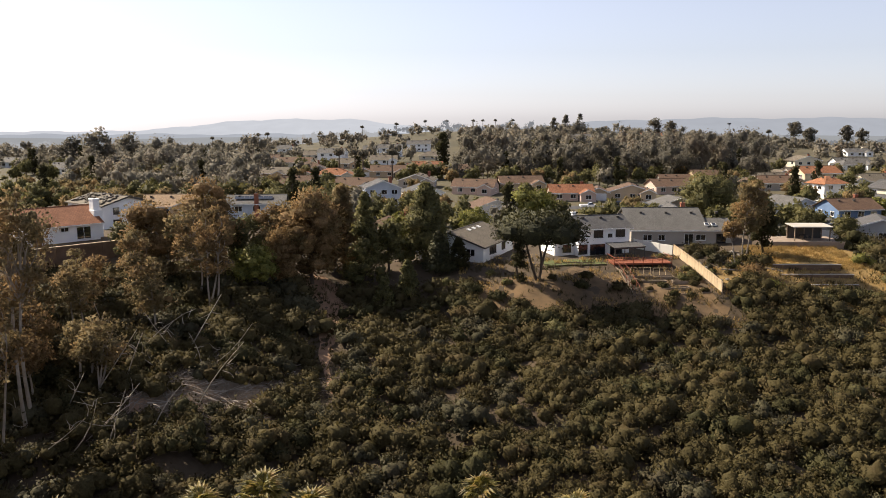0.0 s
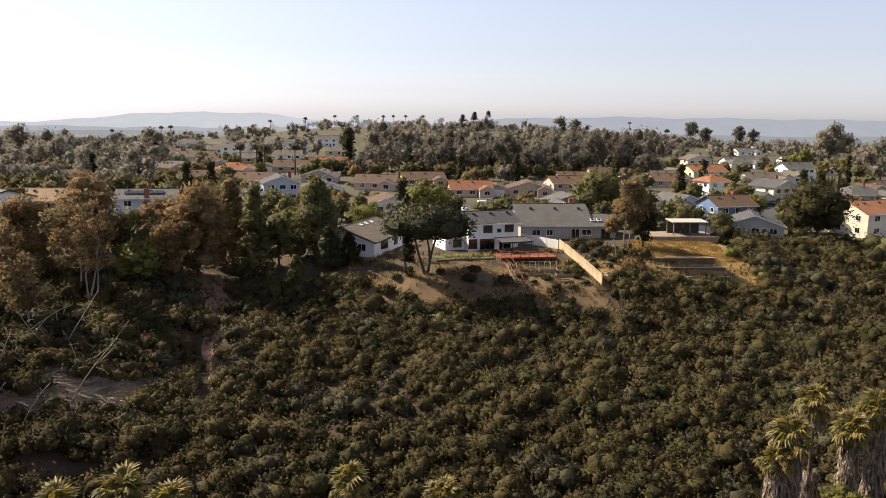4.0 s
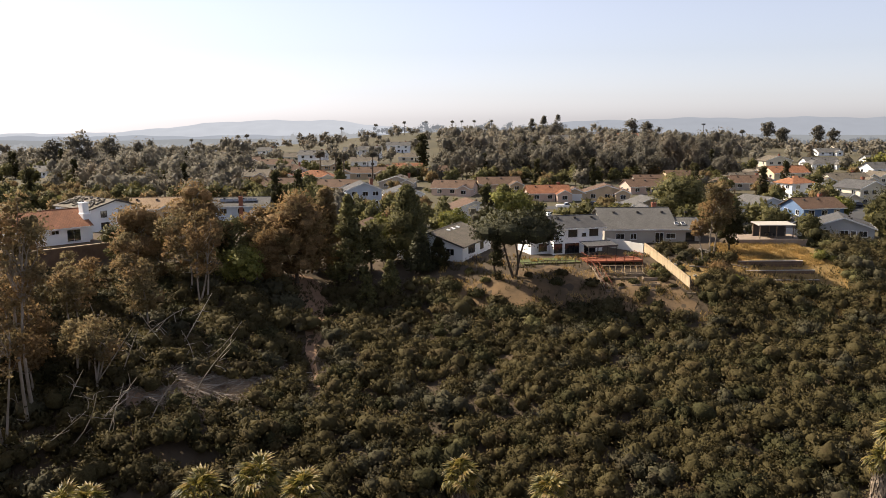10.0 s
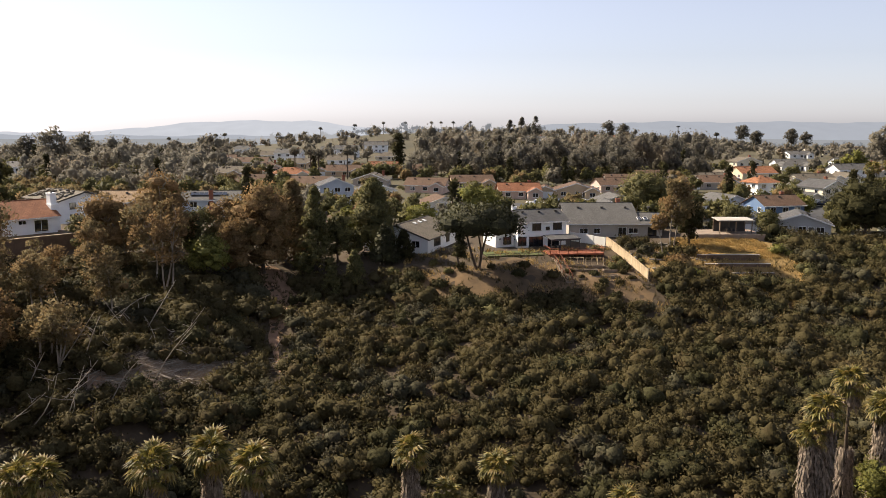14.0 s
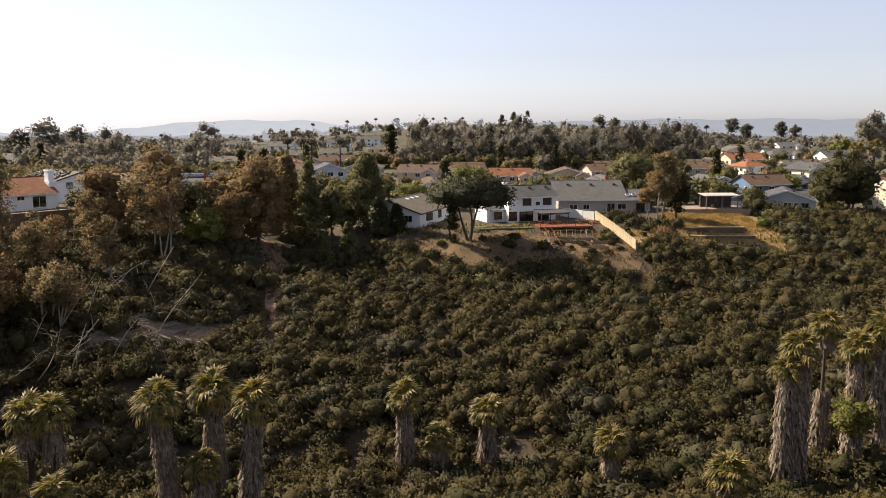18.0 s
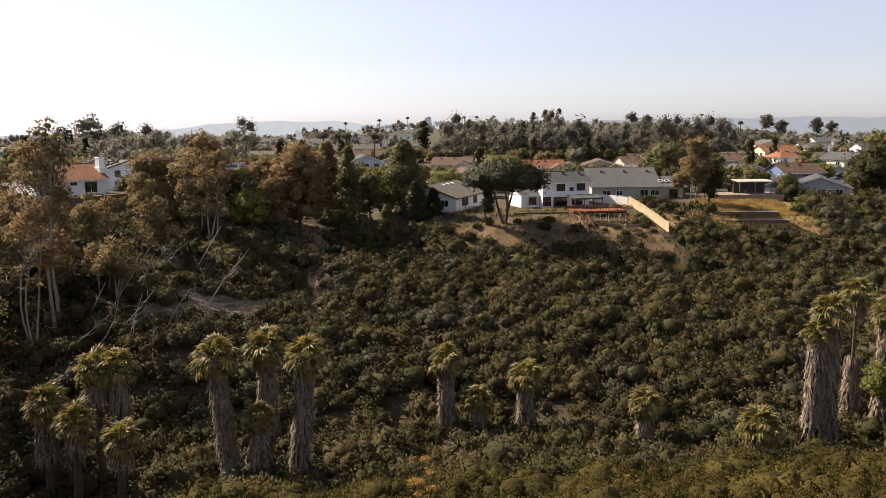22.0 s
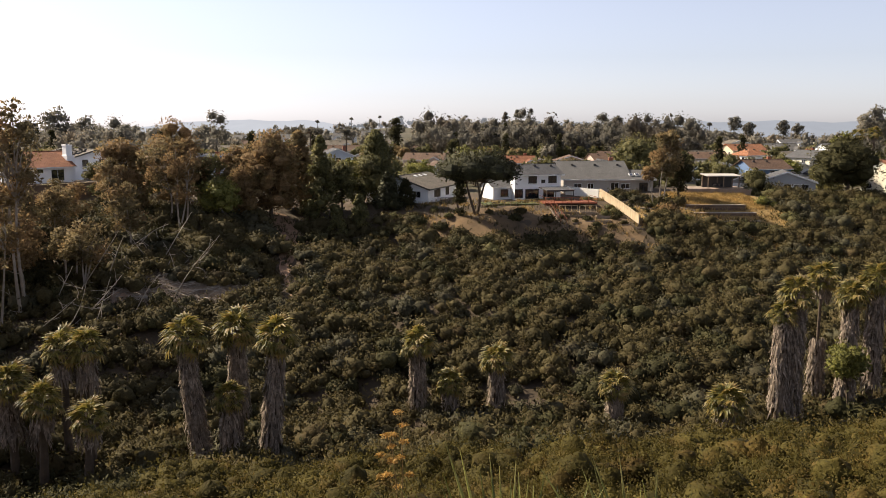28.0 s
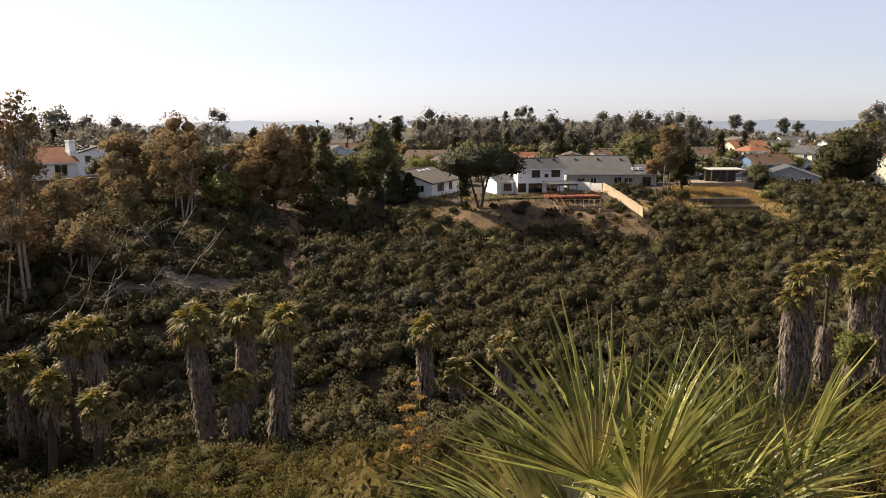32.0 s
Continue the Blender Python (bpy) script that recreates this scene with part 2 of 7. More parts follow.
M = {
    "soil": material("dry_soil", (0.044, 0.032, 0.019), (0.105, 0.073, 0.044), 0.95, 0.9, 14, 0.8, 0.08),
    "litter": material("leaf_litter_soil", (0.17, 0.10, 0.060), (0.38, 0.24, 0.15), 0.95, 1.4, 18, 0.9, 0.08),
    "scrub": material("yards_and_scrub", (0.048, 0.044, 0.022), (0.105, 0.084, 0.046), 0.95, 0.12, 2.0, 0.6, 0.1),
    "bank": material("golden_bank", (0.044, 0.032, 0.019), (0.225, 0.142, 0.070), 0.95, 1.6, 12, 0.9, 0.1),
    "drygrass": material("dry_grass", (0.12, 0.078, 0.034), (0.46, 0.30, 0.105), 0.95, 0.8, 60, 0.8, 0.06),
    "path": material("trail_dirt", (0.20, 0.12, 0.07), (0.34, 0.21, 0.13), 0.95, 5, 40, 0.5, 0.04),
    "lawn": material("lawn", (0.055, 0.068, 0.020), (0.110, 0.120, 0.036), 0.9, 6, 90, 0.5, 0.03),
    "asphalt": material("asphalt", (0.045, 0.045, 0.047), (0.075, 0.072, 0.07), 0.9, 2, 80, 0.2, 0.01),
    "concrete": material("concrete", (0.34, 0.31, 0.27), (0.50, 0.46, 0.40), 0.9, 3, 50, 0.25, 0.01),
    "block": material("block_wall", (0.20, 0.15, 0.11), (0.33, 0.26, 0.20), 0.9, 6, 60, 0.4, 0.02),
    "terrace": material("brown_terrace_block", (0.11, 0.070, 0.045), (0.22, 0.145, 0.095), 0.9, 6, 60, 0.5, 0.02),
    "goldgrass": material("golden_dry_grass", (0.36, 0.23, 0.075), (0.62, 0.42, 0.15), 0.95, 4, 60, 0.8, 0.06),
    "white": material("white_paint", (0.78, 0.78, 0.77), (0.87, 0.87, 0.86), 0.6, 3, 50, 0.1, 0.005),
    "cream": material("cream_stucco", (0.62, 0.56, 0.43), (0.76, 0.70, 0.56), 0.9, 4, 90, 0.25, 0.01),
    "yellow": material("yellow_stucco", (0.58, 0.50, 0.33), (0.70, 0.62, 0.44), 0.9, 4, 90, 0.25, 0.01),
    "grey": material("grey_siding", (0.30, 0.30, 0.29), (0.40, 0.40, 0.39), 0.85, 4, 60, 0.2, 0.01),
    "greige": material("greige_stucco", (0.36, 0.32, 0.27), (0.48, 0.43, 0.37), 0.9, 4, 90, 0.25, 0.01),
    "blue": material("blue_siding", (0.10, 0.16, 0.28), (0.15, 0.225, 0.36), 0.8, 4, 60, 0.2, 0.01),
    "paleblue": material("pale_blue_siding", (0.42, 0.46, 0.52), (0.55, 0.59, 0.65), 0.8, 4, 60, 0.2, 0.01),
    "tan": material("tan_stucco", (0.46, 0.35, 0.23), (0.58, 0.45, 0.31), 0.9, 4, 90, 0.25, 0.01),
    "pink": material("pinkish_stucco", (0.50, 0.37, 0.30), (0.62, 0.48, 0.40), 0.9, 4, 90, 0.25, 0.01),
    "brick": material("red_brick", (0.20, 0.075, 0.045), (0.32, 0.13, 0.08), 0.9, 8, 90, 0.4, 0.02),
    "trim": material("white_trim", (0.72, 0.71, 0.69), (0.80, 0.79, 0.77), 0.6, 3, 40, 0.05, 0.003),
    "darktrim": material("dark_trim", (0.05, 0.045, 0.04), (0.09, 0.08, 0.07), 0.7, 3, 40, 0.1, 0.004),
    "r_grey": coursed("grey_shingle", (0.094, 0.089, 0.082), (0.143, 0.135, 0.127), 0.2),
    "r_dark": coursed("dark_shingle", (0.07, 0.068, 0.068), (0.115, 0.11, 0.108), 0.2),
    "r_brown": coursed("brown_shingle", (0.100, 0.059, 0.038), (0.156, 0.097, 0.062), 0.2),
    "r_taupe": coursed("taupe_shingle", (0.119, 0.099, 0.073), (0.179, 0.150, 0.113), 0.2),
    "r_tan": coursed("tan_shingle", (0.27, 0.18, 0.105), (0.38, 0.26, 0.155), 0.2),
    "r_red": coursed("clay_tile", (0.187, 0.072, 0.034), (0.306, 0.132, 0.068), 0.33, bump=1.0),
    "r_orange": coursed("orange_tile", (0.27, 0.112, 0.052), (0.36, 0.165, 0.085), 0.33, bump=1.0),
    "glass": glass_pane("window_glass", (0.012, 0.014, 0.018)),
    "redwood": material("redwood_stain", (0.17, 0.050, 0.025), (0.30, 0.098, 0.046), 0.75, 12, 120, 0.3, 0.01, vary=0.18),
    "board": material("fence_board", (0.46, 0.35, 0.22), (0.64, 0.50, 0.33), 0.85, 10, 120, 0.3, 0.01, vary=0.14),
    "vinyl": material("white_vinyl", (0.74, 0.71, 0.64), (0.83, 0.81, 0.75), 0.5, 3, 40, 0.05, 0.003),
    "timber": material("weathered_timber", (0.15, 0.11, 0.075), (0.30, 0.235, 0.17), 0.9, 12, 120, 0.4, 0.01, vary=0.2),
    "bark": material("eucalyptus_bark", (0.17, 0.14, 0.105), (0.37, 0.315, 0.255), 0.9, 10, 60, 0.5, 0.03),
    "brownbark": material("brown_bark", (0.055, 0.04, 0.028), (0.13, 0.095, 0.065), 0.95, 10, 60, 0.8, 0.04),
    "deadwood": material("dead_wood", (0.21, 0.175, 0.135), (0.40, 0.34, 0.27), 0.9, 12, 90, 0.4, 0.01, vary=0.2, by="island"),
    "thatch": material("dead_frond_thatch", (0.12, 0.088, 0.062), (0.34, 0.27, 0.205), 0.95, 25, 160, 0.4, 0.02, vary=0.45, by="island"),
    "metal": material("grey_metal", (0.30, 0.30, 0.30), (0.42, 0.42, 0.42), 0.4, 3, 40, 0.05, 0.002, 0.8),
    "black": material("black_plastic", (0.02, 0.02, 0.02), (0.035, 0.035, 0.035), 0.5, 3, 40, 0.1, 0.002),
    "rubber": material("tyre_rubber", (0.02, 0.02, 0.02), (0.03, 0.03, 0.03), 0.85, 3, 40, 0.1, 0.002),
    "carwhite": material("white_car_paint", (0.72, 0.72, 0.72), (0.78, 0.78, 0.78), 0.2, 1, 5, 0, 0, 0, 0.6),
    "cargrey": material("grey_car_paint", (0.20, 0.21, 0.22), (0.25, 0.26, 0.27), 0.2, 1, 5, 0, 0, 0.4, 0.6),
    "cardark": material("dark_car_paint", (0.02, 0.022, 0.03), (0.03, 0.032, 0.04), 0.2, 1, 5, 0, 0, 0.3, 0.6),
    "rock": material("grey_rock", (0.18, 0.16, 0.14), (0.36, 0.33, 0.29), 0.9, 10, 60, 0.7, 0.03),
    "leaf_brush": foliage("brush_leaves", (0.064, 0.052, 0.022), (0.088, 0.071, 0.031), (0.091, 0.066, 0.031), 0.28, 0.3, gloss=0.07, accent_at=0.64, vary=0.25, grain=0.16),
    "leaf_sage": foliage("sage_leaves", (0.059, 0.054, 0.031), (0.080, 0.071, 0.040), (0.077, 0.063, 0.037), 0.3, 0.22, gloss=0.07, vary=0.25, grain=0.16),
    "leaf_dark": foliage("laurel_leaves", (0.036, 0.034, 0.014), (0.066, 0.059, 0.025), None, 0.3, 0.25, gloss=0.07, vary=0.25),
    "leaf_near": foliage("hillside_leaves", (0.046, 0.038, 0.010), (0.084, 0.067, 0.017), (0.092, 0.060, 0.017), 0.35, 0.32, gloss=0.07),
    "leaf_euc": foliage("eucalyptus_leaves", (0.135, 0.107, 0.056), (0.262, 0.200, 0.100), (0.275, 0.168, 0.076), 0.22, 0.42, accent_at=0.56, gloss=0.07),
    "leaf_rust": foliage("rusty_leaves", (0.165, 0.110, 0.053), (0.300, 0.190, 0.088), (0.165, 0.134, 0.060), 0.25, 0.4, gloss=0.07),
    "leaf_green": foliage("green_leaves", (0.076, 0.074, 0.029), (0.172, 0.152, 0.055), (0.175, 0.134, 0.048), 0.3, 0.34, accent_at=0.66),
    "leaf_yellow": foliage("yellow_green_leaves", (0.100, 0.104, 0.022), (0.220, 0.205, 0.048), None, 0.3, 0.3),
    "leaf_pine": foliage("pine_needles", (0.024, 0.025, 0.011), (0.066, 0.062, 0.026), None, 0.3, 0.2),
    # Far leaves: paler and greyer, with the air's haze mixed into the base colour.
    "leaf_far": foliage("far_haze_leaves", (0.150, 0.136, 0.105), (0.235, 0.208, 0.158), (0.22, 0.172, 0.118), 0.05, 0.45, vary=0.2, grain=0.12, relief=0.2),
    "leaf_fardark": foliage("far_dark_haze_leaves", (0.085, 0.078, 0.060), (0.145, 0.128, 0.096), (0.150, 0.116, 0.078), 0.05, 0.4, vary=0.2, grain=0.12, relief=0.2),
    "frond": foliage("palm_frond", (0.040, 0.040, 0.009), (0.285, 0.245, 0.055), (0.300, 0.195, 0.062), 0.8, 0.36, 0.45, 0.2, 0.60, 0.4),
    "frond_near": foliage("fan_palm_blade", (0.050, 0.058, 0.010), (0.350, 0.325, 0.085), (0.420, 0.350, 0.115), 1.6, 0.38, 0.42, 0.2, 0.62, 0.42),
    "bloom": foliage("dry_orange_bloom", (0.34, 0.19, 0.045), (0.50, 0.32, 0.10), None, 1.0, 0.3),
    "bloom_straw": foliage("straw", (0.27, 0.18, 0.065), (0.50, 0.34, 0.125), None, 0.6, 0.3),
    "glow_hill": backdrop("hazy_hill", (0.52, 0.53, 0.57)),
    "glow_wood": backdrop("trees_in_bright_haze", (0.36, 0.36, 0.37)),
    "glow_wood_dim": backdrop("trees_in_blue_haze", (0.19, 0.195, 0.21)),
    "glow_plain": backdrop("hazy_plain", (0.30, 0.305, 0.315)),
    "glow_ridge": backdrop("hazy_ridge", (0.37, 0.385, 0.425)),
    "hill": material("far_hill", (0.10, 0.095, 0.08), (0.16, 0.15, 0.13), 1.0, 0.02, 0.2, 0, 0),
}


# ---- mesh helpers ----
RNG = np.random.default_rng(7)


def unit(v):
    return v / (np.linalg.norm(v, axis=-1, keepdims=True) + 1e-9)


def quad_mesh(name, q, mat, smooth=False, bodies=None, faces=None, facing=None, loose=0.24):
    """A mesh of loose quads; q: (n, 4, 3). bodies: (m, k, 3) joined grids, all with the same faces (f, 4)."""
    me = bpy.data.meshes.new(name)
    q = np.ascontiguousarray(q, dtype=np.float32)
    n = len(q)
    if facing is not None:
        nor = unit(np.cross(q[:, 2] - q[:, 0], q[:, 3] - q[:, 1]))
        turned = (nor * facing).sum(-1) < 0
        q[turned] = q[turned][:, ::-1]
        nor[turned] *= -1
    co, index, soft = q.reshape(-1, 3), np.arange(4 * n, dtype=np.int32), np.full(n, smooth)
    if bodies is not None:
        m, k = bodies.shape[:2]
        co = np.concatenate([co, np.asarray(bodies, np.float32).reshape(-1, 3)])
        more = (4 * n + np.arange(m)[:, None, None] * k + faces[None]).astype(np.int32)
        index, soft = np.concatenate([index, more.ravel()]), np.concatenate([soft, np.ones(m * len(faces), bool)])
    me.vertices.add(len(co))
    me.vertices.foreach_set("co", np.ascontiguousarray(co).ravel())
    me.loops.add(len(index))
    me.loops.foreach_set("vertex_index", index)
    me.polygons.add(len(soft))
    me.polygons.foreach_set("loop_start", np.arange(0, len(index), 4, dtype=np.int32))
    me.polygons.foreach_set("use_smooth", soft)
    me.update(calc_edges=True)
    if facing is not None:
        full = np.zeros((len(co), 3), np.float32)
        full[:4 * n] = np.repeat(unit((1 - loose) * unit(facing) + loose * nor), 4, 0)
        me.normals_split_custom_set_from_vertices(full)
    me.materials.append(mat)
    return me


def welded(me):
    """Joins the quads that share corners, so that each blade is one piece."""
    bm = bmesh.new()
    bm.from_mesh(me)
    bmesh.ops.remove_doubles(bm, verts=bm.verts, dist=0.0004)
    bm.to_mesh(me)
    bm.free()
    return me


def part(name, data, mat, parent, label=""):
    """A mesh, or a bmesh, as one object under a thing or under a part."""
    if isinstance(data, bmesh.types.BMesh):
        me = bpy.data.meshes.new(name)
        data.to_mesh(me)
        data.free()
    else:
        me = data
    if mat is not None and not me.materials:
        me.materials.append(mat)
    ob = new(name, me)
    ob.parent = parent
    return tagged(ob, label)


def thing(name, x, y, z, turn=0.0, label="", category="", group="", kind=""):
    """An empty at the thing's base, which parents its parts."""
    ob = new(name)
    ob.matrix_basis = pose(x, y, z, 0, 0, turn)
    ob.empty_display_size = 0.3
    return tagged(ob, label, category, group, kind)


def box(bm, x0, x1, y0, y1, z0, z1):
    vs = [bm.verts.new(c) for c in ((x0, y0, z0), (x1, y0, z0), (x1, y1, z0), (x0, y1, z0), (x0, y0, z1), (x1, y0, z1), (x1, y1, z1), (x0, y1, z1))]
    for f in ((3, 2, 1, 0), (4, 5, 6, 7), (0, 1, 5, 4), (1, 2, 6, 5), (2, 3, 7, 6), (3, 0, 4, 7)):
        bm.faces.new([vs[i] for i in f])
    return bm


def boxes(*rows):
    bm = bmesh.new()
    for r in rows:
        box(bm, *r)
    return bm


def bevelled(bm, w=0.02):
    bmesh.ops.bevel(bm, geom=list(bm.edges), offset=w, segments=1, affect="EDGES")
    return bm


def tube(points, radii, sides=7):
    """Quads of a tapered tube along points."""
    pts, rad = np.asarray(points, float), np.asarray(radii, float)
    tan = np.gradient(pts, axis=0)
    tan /= np.linalg.norm(tan, axis=1, keepdims=True) + 1e-9
    ref = np.where(np.abs(tan[:, 2:3]) > 0.9, np.array([[1.0, 0, 0]]), np.array([[0, 0, 1.0]]))
    u = np.cross(tan, ref)
    u /= np.linalg.norm(u, axis=1, keepdims=True) + 1e-9
    v = np.cross(tan, u)
    a = np.arange(sides) * 2 * math.pi / sides
    ring = pts[:, None] + rad[:, None, None] * (np.cos(a)[None, :, None] * u[:, None] + np.sin(a)[None, :, None] * v[:, None])
    nxt = np.roll(ring, -1, axis=1)
    return np.stack([ring[:-1], nxt[:-1], nxt[1:], ring[1:]], 2).reshape(-1, 4, 3)


def leaves(centres, outward, size, rng, aspect=0.6, wild=0.9):
    """Small leaf quads at centres, facing more or less outward."""
    n = len(centres)
    nor = unit(unit(outward) + wild * rng.normal(size=(n, 3)) * 0.5)
    u = unit(np.cross(nor, rng.normal(size=(n, 3))))
    v = np.cross(nor, u)
    s = (np.asarray(size) * rng.uniform(0.6, 1.35, n))[:, None]
    a, b = u * s * 0.5, v * s * 0.5 * aspect
    tip = centres + a * 1.25
    return np.stack([centres - a, centres - b * 1.0 + a * 0.15, tip, centres + b * 1.0 + a * 0.15], 1)


def sprays(centres, outward, size, rng, wide=0.27, lift=0.45, wild=0.55):
    """Leafy twig ends that stand out of a plant."""
    n = len(centres)
    d = unit(unit(outward) + (0, 0, lift) + wild * rng.normal(size=(n, 3)))
    s = (np.asarray(size) * np.clip(rng.lognormal(0, 0.3, n), 0.5, 1.9))[:, None]
    side = unit(np.cross(d, rng.normal(size=(n, 3)))) * s * wide
    mid = centres + d * s * 0.1
    return np.stack([centres - d * s * 0.45, mid + side, centres + d * s * 0.6, mid - side], 1)


def ball_grid(rings, around):
    """Quads over a whole ball, each with its own corners."""
    el = np.linspace(-0.48 * math.pi, 0.48 * math.pi, rings + 1)
    az = np.arange(around + 1) * 2 * math.pi / around
    d = np.stack([np.cos(el)[:, None] * np.cos(az), np.cos(el)[:, None] * np.sin(az), np.broadcast_to(np.sin(el)[:, None], (rings + 1, around + 1))], -1)
    return np.stack([d[:-1, :-1], d[:-1, 1:], d[1:, 1:], d[1:, :-1]], 2).reshape(-1, 4, 3)


BALL = ball_grid(4, 7)
CUBE = []
for ax in range(3):
    for sgn in (-1, 1):
        face = []
        for di, dj in ((-1, -1), (1, -1), (1, 1), (-1, 1)):
            p = [0.0, 0.0, 0.0]
            p[ax], p[(ax + 1) % 3], p[(ax + 2) % 3] = sgn, di, dj
            face.append(p)
        CUBE.append(face if sgn > 0 else face[::-1])
CUBE = unit(np.array(CUBE, float))


def cores(centres, radii, rng, shrink=0.72, fine=False):
    """A rough inner body for each clump, which stops the view through it."""
    n = len(centres)
    if fine:
        ph = rng.uniform(0, 6.28, (n, 1, 1, 3))
        g = BALL[None]
        bump = 1 + 0.16 * np.sin(g[..., 0] * 5 + ph[..., 0]) * np.sin(g[..., 1] * 5 + ph[..., 1]) + 0.12 * np.sin(g[..., 2] * 6 + g[..., 0] * 4 + ph[..., 2])
        c = g * bump[..., None] * (np.asarray(radii)[:, None, None] * shrink)
    else:
        c = CUBE[None] * rng.uniform(0.8, 1.15, (n, 6, 1, 1)) * (np.asarray(radii)[:, None, None] * shrink)
    return (c + np.asarray(centres)[:, None, None]).reshape(-1, 4, 3)


def clumps(centres, radii, per, size, rng, low=-0.5, core=0.5, wild=0.9, fine=False, spray=0.5, faced=False):
    """Leaves and twig ends round many clumps at once; radii: (n, 3)."""
    n = len(centres)
    d = unit(rng.normal(size=(n, per, 3)))
    d[..., 2] = np.where(d[..., 2] < low, -d[..., 2], d[..., 2])
    r = rng.uniform(0.74, 1.12, (n, per, 1))
    pos = centres[:, None] + d * r * radii[:, None]
    k = int(per * spray)
    q = [leaves(pos[:, k:].reshape(-1, 3), d[:, k:].reshape(-1, 3), size, rng, wild=wild)]
    if k:
        q.append(sprays(pos[:, :k].reshape(-1, 3), d[:, :k].reshape(-1, 3), size * 1.5, rng, 0.25, 0.15))
    if core:
        q.append(cores(centres, radii, rng, core, fine))
    q = np.concatenate(q)
    if not faced:
        return q
    face = np.concatenate([d[:, k:].reshape(-1, 3), d[:, :k].reshape(-1, 3)])
    rest = q[len(face):].mean(1) - np.repeat(centres, (len(q) - len(face)) // n, 0)
    return q, np.concatenate([face, unit(rest)])


# ---- the lie of the land ----
YS = (-40, -5, 5, 14, 25, 45, 62, 76, 90, 105, 120, 128, 136, 143, 150, 164, 190, 260)
CUTS = (
    (-110, (13, 9, 6.5, 0.5, -9, -15, -16, -14, -7, -3, -1, -0.5, 0.5, 2, 3.2, 3.4, 3, 1)),
    (-60, (13, 9, 6.5, 0.5, -9, -15, -16, -14.5, -8, -4.0, -2, -1.4, -0.6, 0.8, 2.6, 3.3, 3, 1)),
    (-36, (13, 9.2, 6.8, 0.5, -9, -14.5, -16, -14, -8.2, -4.6, -2, -1, -0.3, 0.5, 1.0, 1.5, 1.5, 0.5)),
    (-18, (13, 9.4, 7, 1.6, -4.2, -10.5, -15.5, -15.5, -11, -8.2, -5.7, -4.5, -3, -1.5, 0, 0.2, 0.2, 0)),
    (2, (13, 9.5, 7.3, 1.8, -3.2, -10, -14.5, -15.6, -12.4, -9.2, -7, -5, -1.2, 0, 0.2, 0.3, 0.2, 0)),
    (12, (13, 9.5, 8.6, 3.0, -2.0, -8.2, -14.3, -15.6, -12.4, -9.2, -7, -5, -1.2, 0, 0.2, 0.3, 0.2, 0)),
    (38, (12, 9.4, 8, 4, 0.2, -6.6, -13.8, -14.5, -12, -10, -8.2, -6, -2.6, -1.2, 0.4, 1.0, 0.6, 0)),
    (62, (12, 9, 8, 5, 1.0, -6, -13, -14, -12.2, -10.4, -8.4, -7, -5.2, -3.6, -1.0, 1.6, 0.6, 0)),
    (95, (12, 9, 8, 5, 1, -5, -11, -12.5, -11.5, -10, -8.2, -7, -5.6, -4.2, -2.8, -0.6, 0, 0)),
    (140, (12, 9, 8, 5, 1, -5, -10, -11.5, -10.5, -9, -7.5, -6, -5, -4, -3, -1, 0, 0)),
)
CX = np.array([c[0] for c in CUTS], float)
CZ = np.array([c[1] for c in CUTS], float)


def land(x, y):
    """Height of the ground, for numbers or arrays."""
    x, y = np.asarray(x, float), np.asarray(y, float)
    x, y = np.broadcast_arrays(x, y)
    u = np.interp(y, YS, np.arange(len(YS)))
    s = np.interp(x, CX, np.arange(len(CX)))
    i, j = np.minimum(u.astype(int), len(YS) - 2), np.minimum(s.astype(int), len(CX) - 2)
    fu, fs = u - i, s - j
    fs = fs * fs * (3 - 2 * fs)
    z = (CZ[j, i] * (1 - fu) + CZ[j, i + 1] * fu) * (1 - fs) + (CZ[j + 1, i] * (1 - fu) + CZ[j + 1, i + 1] * fu) * fs
    canyon = np.clip((150 - y) / 15, 0, 1) * np.clip((y + 40) / 20, 0, 1)
    z = z + canyon * (0.35 * np.sin(x * 0.31 + 1.3) * np.sin(y * 0.27) + 0.2 * np.sin(x * 0.83 + y * 0.61))
    far = np.clip((y - 480) / 520, 0, 1)
    west = np.clip((-40 - x) / 320, 0, 1) + 0.62 * np.clip((x - 150) / 220, 0, 1)
    z = z + far * far * (3 - 2 * far) * (6 + 3 * np.sin(x * 0.006 + 0.8) - 25 * west)
    out = np.clip((y - 1150) / 700, 0, 1)
    return z - out * out * (3 - 2 * out) * 34


def axis(fine0, fine1, step, lo, hi):
    mid = list(np.arange(fine0, fine1 + 0.01, step))
    a, b, d = [], [], step
    p = fine1
    while p < hi:
        d *= 1.16
        p += d
        a.append(min(p, hi))
    p, d = fine0, step
    while p > lo:
        d *= 1.16
        p -= d
        b.append(max(p, lo))
    return np.array(b[::-1] + mid + a)


gx, gy = axis(-110, 130, 1.5, -3800, 3800), axis(-20, 190, 1.5, -1500, 4700)
GX, GY = np.meshgrid(gx, gy)
GZ = land(GX, GY)
nx, ny = len(gx), len(gy)
idx = np.arange(nx * ny).reshape(ny, nx)
gme = bpy.data.meshes.new("ground")
gme.from_pydata(np.stack([GX, GY, GZ], -1).reshape(-1, 3).tolist(), [], np.stack([idx[:-1, :-1], idx[:-1, 1:], idx[1:, 1:], idx[1:, :-1]], -1).reshape(-1, 4).tolist())
gme.polygons.foreach_set("use_smooth", np.ones(len(gme.polygons), dtype=bool))
gme.materials.append(M["soil"])
gme.materials.append(M["scrub"])
